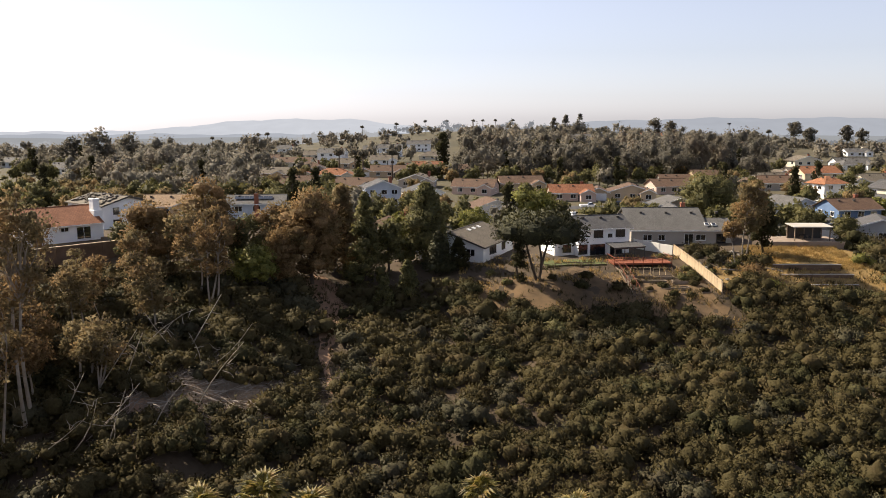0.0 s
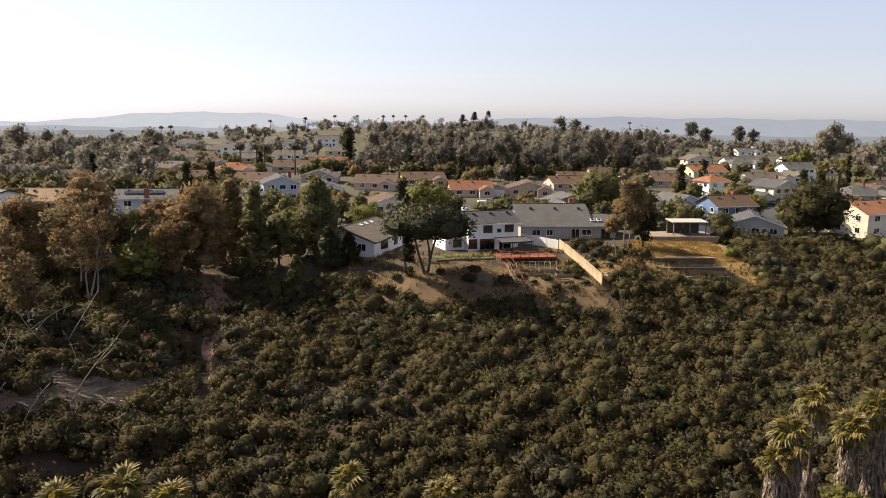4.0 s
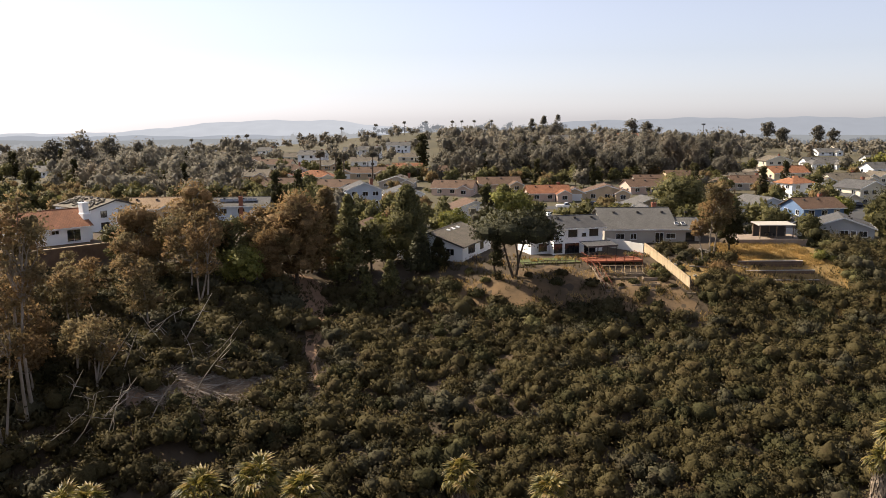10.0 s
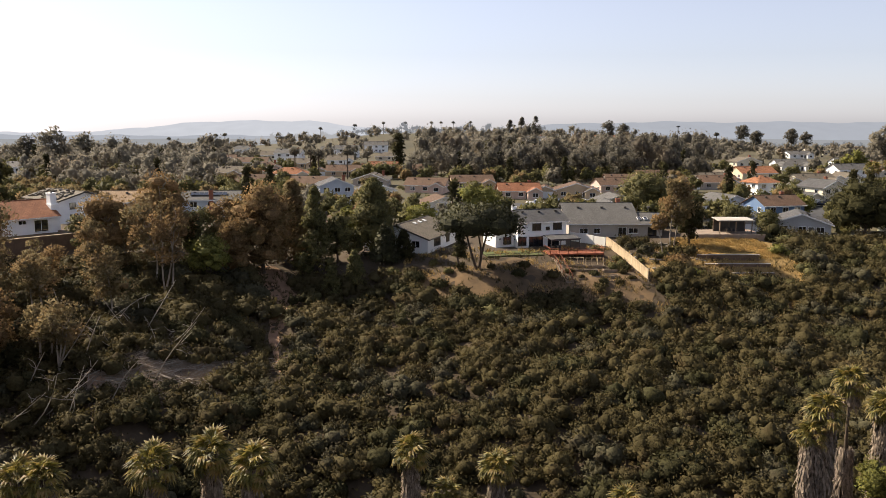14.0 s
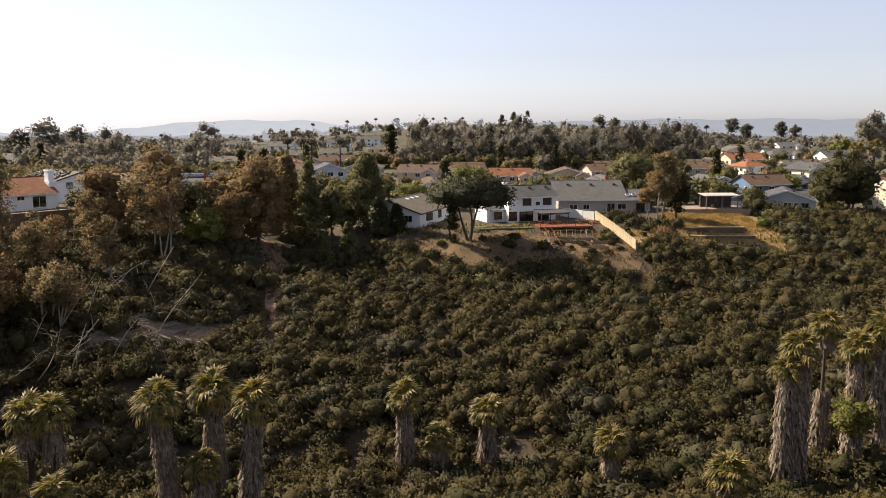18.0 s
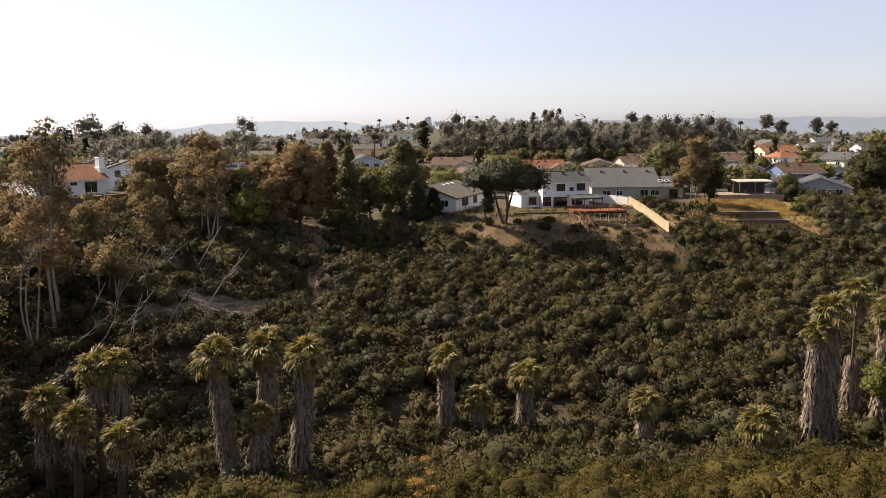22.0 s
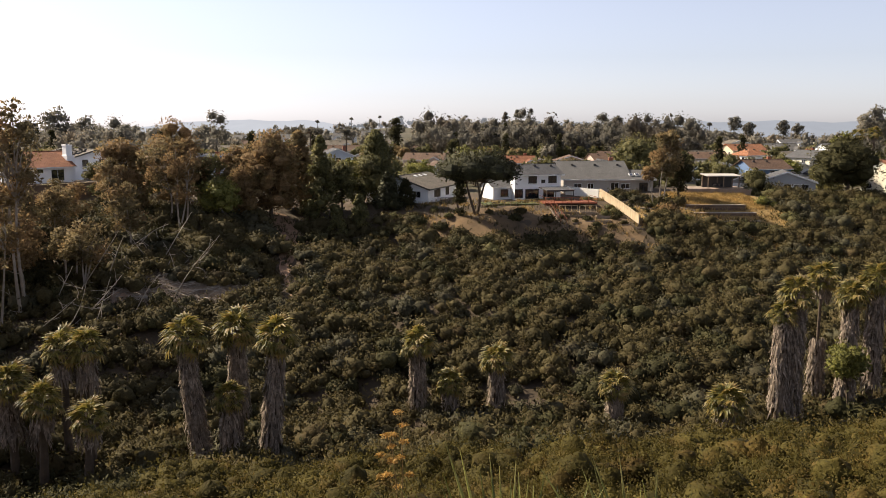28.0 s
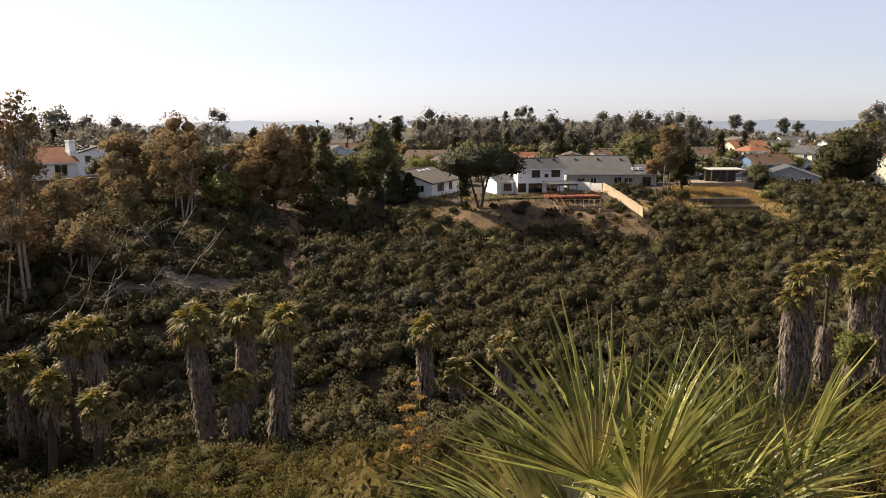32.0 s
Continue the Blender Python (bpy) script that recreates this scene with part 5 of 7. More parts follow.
car(34, 236.5, 4, "carwhite", "white pickup truck parked along the street", True)
car(34.2, 212.5, 62, "carwhite", "white car on the driveway court")
car(38.0, 216.5, 58, "carwhite", "second white car on the driveway court")
car(22, 238, 2, "carwhite", "white car at the kerb")
car(43, 240, 3, "cardark", "dark car at the far kerb")
car(112, 229, 50, "carwhite", "white car parked on the side street")
car(121, 238, 50, "cargrey", "grey car parked on the side street")
car(118, 235, 140, "cardark", "dark car in a driveway")


# ---- trees ----
def limb_path(a, b, rng, bend=0.12, n=5):
    a, b = np.asarray(a, float), np.asarray(b, float)
    t = np.linspace(0, 1, n)[:, None]
    ln = np.linalg.norm(b - a)
    sag = rng.normal(size=3) * ln * bend
    return a + (b - a) * t + sag * np.sin(np.pi * t)


def tree_parts(parent, rng, height, width, mat, bark, shape="round", bare=0.3, blobs=24, per=110, leaf=0.34, girth=0.22, lean=0.0, stems=1, core=0.5, splay=0.5):
    """Trunk with limbs, and a crown of leaf clumps, under parent, which stands at the tree's foot."""
    h0 = height * bare
    rz = (height - h0) / 2
    k = np.arange(blobs)
    if shape == "cone":
        t = rng.uniform(0, 1, blobs) ** 0.8
        rad = width / 2 * (1 - t) ** 0.8 * rng.uniform(0.45, 0.95, blobs) + 0.1
        ang = k * 2.4 + rng.uniform(-0.4, 0.4, blobs)
        c = np.stack([np.cos(ang) * rad, np.sin(ang) * rad, h0 + t * (height - h0) * 0.97], -1)
        size = np.clip(width * 0.34 * (1 - t * 0.72), 0.4, 2.4)
        r = np.stack([size, size, size * 0.8], -1)
    elif shape == "column":
        t = rng.uniform(0, 1, blobs)
        rad = width / 2 * np.sin(np.pi * (0.15 + 0.8 * t)) * 0.5
        ang = k * 2.4
        c = np.stack([np.cos(ang) * rad, np.sin(ang) * rad, h0 + t * (height - h0)], -1)
        r = np.stack([np.full(blobs, width * 0.28), np.full(blobs, width * 0.28), np.full(blobs, height * 0.09)], -1)
    else:
        d = unit(rng.normal(size=(blobs, 3)))
        if shape == "umbrella":
            d[:, 2] = np.abs(d[:, 2])
        rr = rng.uniform(0.5, 0.98, (blobs, 1))
        sx = width / 2 * 0.78
        c = d * rr * np.array([sx, sx, rz * (0.86 if shape != "umbrella" else 0.5)])
        c[:, 2] += h0 + rz * (1.0 if shape != "umbrella" else 1.15)
        s = width * rng.uniform(0.15, 0.25, blobs)
        if shape == "open":
            s *= 0.8
        r = np.stack([s, s, s * rng.uniform(0.6, 0.85, blobs)], -1)
    tops = []
    wood = []
    for s in range(stems):
        foot = np.array([0.0, 0, -0.4]) if stems == 1 else np.array([rng.normal() * splay, rng.normal() * splay, -0.4])
        head = np.array([lean * height + (s - (stems - 1) / 2) * 0.13 * (stems > 1) * width + rng.normal() * 0.2, rng.normal() * 0.3, height * (0.62 if shape not in ("cone", "column") else 0.95)])
        path = limb_path(foot, head, rng, 0.04, 7)
        wood.append(tube(path, np.linspace(girth, girth * 0.35, 7), 8))
        tops.append(path)
    c[:, 0] += lean * c[:, 2]
    for i in range(0, blobs, 1 if shape in ("open", "umbrella") else 2):
        path = tops[i % stems]
        j = int(np.clip(np.searchsorted(path[:, 2], c[i, 2] * 0.72), 2, len(path) - 1))
        wood.append(tube(limb_path(path[j], c[i], rng, 0.1), np.linspace(girth * 0.38, girth * 0.08, 5), 5))
    part("trunk", quad_mesh("trunk", np.concatenate(wood), bark, True), None, parent)
    q, face = clumps(c, r, per, leaf, rng, -0.75, core, fine=per >= 90, faced=True)
    out = unit(q.mean(1) - np.array([lean * height * 0.6, 0, h0 + rz * 0.6]))
    part("crown", quad_mesh("crown", q, mat, facing=unit(face + 0.5 * out)), None, parent)


def tree(x, y, height, width, mat, label, bark="brownbark", z=None, group="", name="tree", category="tree", seed=0, **kw):
    rng = np.random.default_rng(int(abs(x * 131 + y * 17 + seed * 7)) + 1)
    t = thing(name, x, y, float(land(x, y)) if z is None else z, 0, label, category, group)
    tree_parts(t, rng, height, width, M[mat], M[bark], **kw)
    return t


tree(10.6, 138.2, 11.0, 15.5, "leaf_pine", "umbrella-shaped stone pine with a bare forked trunk", name="pine_tree", shape="umbrella", bare=0.30, blobs=60, per=210, leaf=0.32, girth=0.29, lean=0.0, core=0.6, stems=3, splay=0.16)
tree(7.6, 136.6, 7.0, 2.6, "leaf_dark", "dark ivy-covered stump beside the pine", shape="column", bare=0.0, blobs=22, per=120, leaf=0.2)
tree(14.3, 192, 9.6, 11.5, "leaf_yellow", "dense round green tree behind the white house", shape="round", bare=0.12, blobs=34, per=115, leaf=0.34)
tree(-26.0, 138, 16.2, 12.5, "leaf_rust", "large dense tree with rusty brown foliage on top", shape="round", bare=0.0, blobs=70, per=120, leaf=0.32, girth=0.4)
tree(-41.8, 134, 17.0, 10.5, "leaf_rust", "tall dense eucalyptus with rust-brown sunlit top", name="eucalyptus_tree", bark="bark", shape="round", bare=0.08, blobs=60, per=110, leaf=0.30, girth=0.3)
tree(-49.4, 131, 14.0, 9.0, "leaf_rust", "rounded eucalyptus with rusty leaves below the wall", name="eucalyptus_tree", bark="bark", shape="round", bare=0.15, blobs=44, per=110, leaf=0.30, girth=0.25)
tree(-56.5, 141, 8.5, 7.5, "leaf_green", "dark leafy tree beside the retaining wall", shape="round", bare=0.0, blobs=34, per=100, leaf=0.3)
tree(-50.0, 144, 9.0, 8.0, "leaf_green", "leafy tree at the back of the slope", shape="round", bare=0.0, blobs=36, per=100, leaf=0.3)
tree(-58.5, 153, 4.5, 6.0, "leaf_green", "low dense bushy tree beside the white chimney", shape="round", bare=0.0, blobs=28, per=100, leaf=0.28)
tree(-44.5, 147, 9.5, 8.0, "leaf_green", "dark garden tree before the pale blue house", shape="round", bare=0.0, blobs=36, per=100, leaf=0.3)
tree(-36.6, 138, 11.5, 8.0, "leaf_green", "dark evergreen filling the gap in the grove", shape="round", bare=0.0, blobs=40, per=100, leaf=0.32)
tree(-14.0, 145, 10.5, 7.0, "leaf_green", "dark evergreen between two conifers", shape="round", bare=0.0, blobs=36, per=100, leaf=0.32)
tree(-32.0, 141, 12.0, 9.0, "leaf_euc", "rounded tree with olive and rust leaves", shape="round", bare=0.0, blobs=44, per=110, leaf=0.32)
tree(-17.6, 141, 14.8, 6.0, "leaf_green", "tall dark conifer at the edge of the grove", name="conifer", shape="cone", bare=0.04, blobs=60, per=110, leaf=0.33)
tree(-22.2, 146, 14.5, 8.0, "leaf_euc", "tall dark evergreen in the grove", shape="cone", bare=0.05, blobs=66, per=110, leaf=0.35)
tree(-30.0, 134, 9.0, 7.0, "leaf_rust", "dark shaded evergreen above the footpath", shape="round", bare=0.0, blobs=40, per=110, leaf=0.28)
tree(-7.9, 149, 14.0, 9.6, "leaf_green", "tall feathery green tree beside the gabled house", name="conifer", shape="cone", bare=0.06, blobs=90, per=110, leaf=0.35)
tree(-12.5, 150, 9.0, 6.0, "leaf_yellow", "yellowing tree below the conifer", shape="round", bare=0.1, blobs=26, per=120, leaf=0.3)
tree(-5.4, 142, 7.2, 5.0, "leaf_pine", "young pine before the gabled house", name="pine_tree", shape="cone", bare=0.04, blobs=45, per=110, leaf=0.29)
tree(-2.2, 144, 5.2, 3.6, "leaf_dark", "young dark pine against the white wall", name="pine_tree", shape="cone", bare=0.04, blobs=33, per=100, leaf=0.29)
tree(-10.1, 133, 6.2, 3.6, "leaf_green", "small green conifer on the slope", name="conifer", shape="cone", bare=0.03, blobs=39, per=110, leaf=0.27)
tree(-13.4, 130, 5.4, 3.0, "leaf_green", "slender young conifer on the slope", name="conifer", shape="cone", bare=0.03, blobs=33, per=110, leaf=0.27)
tree(-33.0, 129, 7.8, 7.8, "leaf_yellow", "bright yellow-green shrub tree on the slope", shape="round", bare=0.08, blobs=34, per=115, leaf=0.26)
tree(1.2, 171, 7.4, 7.5, "leaf_yellow", "light green orchard tree behind the gabled house", shape="open", bare=0.2, blobs=30, per=110, leaf=0.28)
tree(57.4, 205, 11.8, 14.0, "leaf_green", "broad dark green shade tree behind the grey house", shape="round", bare=0.1, blobs=52, per=115, leaf=0.36)
tree(49.6, 153, 16.0, 7.0, "leaf_euc", "tall thin eucalyptus with pale crooked trunks", name="eucalyptus_tree", bark="bark", shape="open", bare=0.22, blobs=52, per=120, leaf=0.28, girth=0.15, stems=2, core=0.4)
tree(53.6, 157, 10.0, 6.0, "leaf_dark", "dark leafy tree by the patio", shape="round", bare=0.1, blobs=30, per=120, leaf=0.28)
tree(46.0, 149, 8.5, 4.0, "leaf_rust", "small rusty eucalyptus leaning on the slope", name="eucalyptus_tree", bark="bark", shape="open", bare=0.45, blobs=18, per=110, leaf=0.24, girth=0.14, lean=-0.12, core=0.4)
tree(70.7, 179, 6.0, 8.0, "leaf_green", "leafy hedge tree behind the shelter", shape="round", bare=0.06, blobs=28, per=120, leaf=0.3)
tree(76.0, 174, 5.0, 6.0, "leaf_green", "rounded shrub tree by the patio wall", shape="round", bare=0.06, blobs=24, per=120, leaf=0.28)
tree(95.5, 171, 13.0, 15.5, "leaf_dark", "big dark spreading tree on the rim", shape="round", bare=0.12, blobs=56, per=120, leaf=0.34, girth=0.45)
tree(42.2, 68, 8.7, 4.4, "leaf_yellow", "bright yellow-green bushy tree among the palms", shape="round", bare=0.5, blobs=30, per=110, leaf=0.2, girth=0.14)
tree(99.0, 206, 6.5, 6.0, "leaf_yellow", "yellow-green street tree by the side street", shape="round", bare=0.15, blobs=24, per=110, leaf=0.3)

# eucalyptus wood on the shaded slope
WOOD = (
    (-42.5, 113, 11.5, 7.0, "leaf_euc"), (-45.5, 116, 13.0, 7.0, "leaf_euc"), (-37.1, 121, 16.0, 7.0, "leaf_rust"), (-40.5, 125, 15.0, 7.5, "leaf_euc"),
    (-62.7, 118, 17.5, 10.5, "leaf_euc"), (-68.0, 112, 17.0, 9.0, "leaf_euc"), (-56.0, 108, 10.5, 7.0, "leaf_euc"),
    (-51.5, 110, 10.0, 7.0, "leaf_euc"), (-43.0, 97, 9.5, 6.5, "leaf_euc"),
    (-55.0, 96, 13.0, 8.0, "leaf_euc"), (-61.0, 90, 16.0, 8.5, "leaf_euc"), (-49.5, 87, 19.0, 7.0, "leaf_euc"), 
    (-52.0, 78, 15.0, 7.5, "leaf_euc"), (-58.0, 100, 14.0, 8.0, "leaf_rust"), (-66.0, 100, 16.0, 8.0, "leaf_euc"),
    (-53.0, 102, 9.0, 7.5, "leaf_rust"), (-60.0, 104, 10.0, 8.0, "leaf_euc"), (-46.5, 100, 8.0, 7.0, "leaf_euc"), (-50.0, 95, 9.0, 7.0, "leaf_rust"), (-56.5, 88, 12.0, 8.0, "leaf_euc"), (-64.0, 95, 12.0, 9.0, "leaf_euc"),
    (-53.5, 118, 9.0, 7.5, "leaf_rust"), (-58.0, 123, 8.0, 7.0, "leaf_euc"), (-47.5, 130, 7.0, 6.5, "leaf_euc"),
    # Unseen trees left of the view, added to throw shade on the gully.
    (-44.5, 67, 20.0, 9.0, "leaf_euc"), (-47.5, 60, 20.0, 10.0, "leaf_euc"), (-50.0, 71, 23.0, 9.5, "leaf_rust"), (-43.0, 55, 14.0, 9.0, "leaf_euc"), (-55.0, 66, 24.0, 10.0, "leaf_euc"), (-56.0, 76, 24.0, 10.0, "leaf_euc"), (-50.0, 52, 18.0, 9.0, "leaf_euc"), (-39.5, 50, 8.0, 6.0, "leaf_dark"), 
)
for k, (x, y, h, w, mt) in enumerate(WOOD):
    tree(x, y, h, w, mt, ("tall eucalyptus with a pale bare trunk on the shaded slope", "eucalyptus with rust-tinged leaves on the canyon side", "slender leaning eucalyptus above the brush")[k % 3],
         "bark", group="eucalyptus wood", name="eucalyptus_tree", seed=k, shape="open" if k % 4 else "round", bare=0.18 if y > 112 else 0.34, blobs=25, per=92, leaf=0.27, girth=0.17, lean=0.05 * ((k % 3) - 1), stems=1 + k % 3, core=0.32)

tree(-48.4, 91, 26.5, 7.5, "leaf_euc", "very tall eucalyptus with a long pale trunk on the slope", "bark", group="eucalyptus wood", name="eucalyptus_tree", shape="open", bare=0.45, blobs=46, per=100, leaf=0.27, girth=0.24, stems=2, core=0.4)


def dead_trunks():
    rng = np.random.default_rng(5)
    for k in range(19):
        x, y = rng.uniform(-47, -30), rng.uniform(86, 108)
        z = float(land(x, y))
        t = thing("dead_trunk", x, y, z, rng.uniform(-30, 60) if k % 4 else rng.uniform(120, 220), "bare pale dead trunk leaning in the wood", "dead tree", "dead trunks")
        h = rng.uniform(3, 8.5)
        tip = np.array([rng.uniform(1.5, 7.0), rng.uniform(-1, 1), h])
        q = [tube(limb_path((0, 0, -0.3), tip, rng, 0.06, 6), np.linspace(0.085, 0.03, 6), 6)]
        for j in range(4):
            a = tip * rng.uniform(0.4, 0.9)
            q.append(tube(limb_path(a, a + rng.normal(size=3) * np.array([0.9, 0.9, 0.8]) + (0, 0, 0.5), rng, 0.1, 4), np.linspace(0.05, 0.015, 4), 4))
        part("stem", quad_mesh("stem", np.concatenate(q), M["deadwood"], True), None, t)
    for k in range(9):
        x, y = rng.uniform(-38, -28), rng.uniform(95, 104)
        a = rng.uniform(-0.7, 0.7)
        ln = rng.uniform(4, 8)
        p = [(x + math.cos(a) * s, y + math.sin(a) * s, float(land(x + math.cos(a) * s, y + math.sin(a) * s)) + 0.25) for s in np.linspace(0, ln, 7)]
        lg = new("fallen_log", quad_mesh("fallen_log", tube(p, np.linspace(0.10, 0.05, 7), 7), M["deadwood"], True))
        tagged(lg, "fallen bleached eucalyptus log on the slope", "log", "fallen logs")
    for n, low, high, wide, mt, nm, lab in ((3000, 0.4, 2.4, 0.022, "timber", "fallen_twigs", "litter of fallen twigs and bark"), (280, 1.5, 5.0, 0.045, "deadwood", "fallen_branches", "weathered fallen branches lying across the slope")):
        x = rng.normal(-31, 5.0, n)
        y = 99.5 + 0.45 * (x + 30.5) + rng.normal(0, 3.4, n)
        a = rng.normal(0.5, 0.7, n)
        ln = rng.uniform(low, high, n)
        d = np.stack([np.cos(a), np.sin(a), np.zeros(n)], -1) * ln[:, None]
        s = np.stack([x, y, land(x, y) + 0.12], -1)
        e = s + d
        e[:, 2] = land(e[:, 0], e[:, 1]) + rng.uniform(0.08, 0.5, n)
        w = unit(np.cross(d, (0, 0, 1.0))) * wide
        up = np.array([0, 0, wide * 1.2])
        q = np.concatenate([np.stack([s - w, s + up, e + up, e - w], 1), np.stack([s + up, s + w, e + w, e + up], 1)])
        tagged(new(nm, quad_mesh(nm, q, M[mt])), lab, "twigs", kind="stuff")


dead_trunks()


# ---- palms ----
def fan_leaf(rng, stalk=0.9, blade=0.85, segs=13, spread=105, droop=0.35, width=0.07, fold=0.3):
    """One fan leaf along +x: stalk, then narrow folded segments."""
    q = []
    p0, p1 = np.zeros(3), np.array([stalk, 0, 0.0])
    w = np.array([0, 0.022, 0])
    q.append([p0 - w, p1 - w * 0.6, p1 + w * 0.6, p0 + w])
    q.append([p0 + (0, 0, -0.02), p1 + (0, 0, -0.014), p1 + w * 0.6, p0 + w])
    for k in range(segs):
        a = radians(-spread + 2 * spread * k / (segs - 1) + rng.uniform(-4, 4))
        ln = blade * (0.72 + 0.28 * math.cos(a * 0.8)) * rng.uniform(0.85, 1.08)
        d = np.array([math.cos(a), math.sin(a), 0.0])
        s = np.array([-math.sin(a), math.cos(a), 0.0])
        m = p1 + d * ln * 0.5 + np.array([0, 0, -droop * 0.12 * ln])
        e = p1 + d * ln * 0.96 + np.array([0, 0, -droop * ln * rng.uniform(0.4, 1.0)])
        b = p1 + d * 0.03
        up = np.array([0, 0, width * fold])
        hw = s * width * 0.5
        q.append([b, m - hw + up, e, m])
        q.append([b, m, e, m + hw + up])
    return np.array(q)


def stiff_fan(rng, stalk, blade, segs, spread):
    """A large fan leaf along +x: blades joined near the hub, free, stiff and slightly bent at the tips."""
    q = [[(0, -0.02, 0), (stalk, -0.012, 0), (stalk, 0.012, 0.006), (0, 0.02, 0.012)], [(0, 0.02, 0.012), (stalk, 0.012, 0.006), (stalk, 0, -0.02), (0, 0, -0.03)]]
    q = [np.array(r, float) for r in q]
    hub = np.array([stalk, 0, 0.0])
    step = 2 * radians(spread) / (segs - 1)
    for k in range(segs):
        a = -radians(spread) + step * k + rng.uniform(-0.03, 0.03)
        ln = blade * (0.78 + 0.22 * math.cos(a)) * rng.uniform(0.86, 1.1)
        d, s = np.array([math.cos(a), math.sin(a), 0.0]), np.array([-math.sin(a), math.cos(a), 0.0])
        bend, twist = -rng.uniform(0.02, 0.22), rng.uniform(-0.05, 0.05)
        w = step * 0.5 * ln * 0.36
        prev = None
        for t, wk in ((0.02, 0.06), (0.27, 1.0), (0.68, 0.72), (1.0, 0.06)):
            c = hub + d * ln * t + s * twist * ln * t * t + np.array([0, 0, 0.05 * math.cos(a) * t + bend * ln * t ** 3])
            row = (c - s * w * wk + (0, 0, w * wk * 0.8), c, c + s * w * wk + (0, 0, w * wk * 0.8))
            if prev is not None:
                q.append(np.array([prev[0], prev[1], row[1], row[0]]))
                q.append(np.array([prev[1], prev[2], row[2], row[1]]))
            prev = row
    return np.array(q)


FAN = [welded(quad_mesh("frond", fan_leaf(np.random.default_rng(k), 0.85 + 0.13 * k, 0.95, 11, 96, 0.85, 0.26), M["frond"])) for k in range(4)]
DEADFAN = [quad_mesh("dead_frond", fan_leaf(np.random.default_rng(20 + k), 0.7, 0.8, 11, 80, 1.2, 0.10), M["thatch"]) for k in range(3)]


def skirt(rng, top, length, r0, r1, n):
    """Dead leaves hanging round the trunk."""
    a, t = rng.uniform(0, 2 * math.pi, n), rng.uniform(0, 1, n)
    r = (r0 + (r1 - r0) * t) * rng.uniform(0.75, 1.08, n)
    z = top - t * length
    ln = rng.uniform(0.5, 1.6, n)
    out = np.stack([np.cos(a), np.sin(a), np.zeros(n)], -1)
    side = np.stack([-np.sin(a), np.cos(a), np.zeros(n)], -1)
    s = out * (r * 0.85)[:, None] + np.stack([0 * z, 0 * z, z], -1)
    m = out * (r * 1.06)[:, None] + np.stack([0 * z, 0 * z, z - ln * 0.5], -1) + side * rng.normal(size=(n, 1)) * 0.08
    e = out * (r * rng.uniform(0.75, 1.35, n))[:, None] + np.stack([0 * z, 0 * z, z - ln], -1) + side * rng.normal(size=(n, 1)) * 0.15
    w = side * rng.uniform(0.03, 0.10, (n, 1))
    return np.concatenate([np.stack([s - w * 0.5, m - w, m + w, s + w * 0.5], 1), np.stack([m - w, e - w * 0.3, e + w * 0.3, m + w], 1)])


def fan_palm(x, y, top, label, crown=1.0, skirt_len=6.0, lean=0.0, fronds=34, seed=0, skirt_r=1.05, base=None, group="canyon palms", stem=1.0):
    rng = np.random.default_rng(300 + seed)
    z0 = float(land(x, y)) if base is None else base
    p = thing("fan_palm", x, y, z0, rng.uniform(-20, 20), label, "palm tree", group)
    h = top - z0 - 0.95 * crown
    path = np.array([[lean * h * (1 - t) ** 1.5 * -1, 0, -0.4 + (h + 0.4) * t] for t in np.linspace(0, 1, 8)])
    part("trunk", quad_mesh("trunk", tube(path, np.linspace(0.42, 0.26, 8) * stem, 10), M["brownbark"], True), None, p)
    if skirt_len > 0.3:
        q = skirt(rng, h + 0.1, min(skirt_len, h), 0.78 * skirt_r, skirt_r, int(110 * skirt_len) + 100)
        frac = np.clip(q[..., 2] / max(h, 0.1), 0, 1)
        q[..., 0] += -lean * h * (1 - frac) ** 1.5
        part("skirt", quad_mesh("skirt", q, M["thatch"]), None, p, "hanging skirt of dead grey-brown leaves")
    for k in range(fronds):
        a = k * 137.5 + rng.uniform(-15, 15)
        el = 86 - 122 * (k / (fronds - 1)) ** 0.85 + rng.uniform(-9, 9)
        f = part("frond", FAN[k % 4], None, p)
        f.matrix_basis = pose(0, 0, h + 0.05 * (1 - k / fronds), 0, 0, a) @ pose(0, 0, 0, rng.uniform(-25, 25), -el, 0) @ Matrix.Scale(crown * rng.uniform(0.85, 1.1), 4)
    for k in range(8):
        f = part("dead_frond", DEADFAN[k % 3], None, p)
        f.matrix_basis = pose(0, 0, h - 0.15, 0, 0, k * 45 + rng.uniform(-20, 20)) @ pose(0, 0, 0, rng.uniform(-30, 30), 55 + rng.uniform(-12, 15), 0) @ Matrix.Scale(crown * 1.05, 4)
    return p


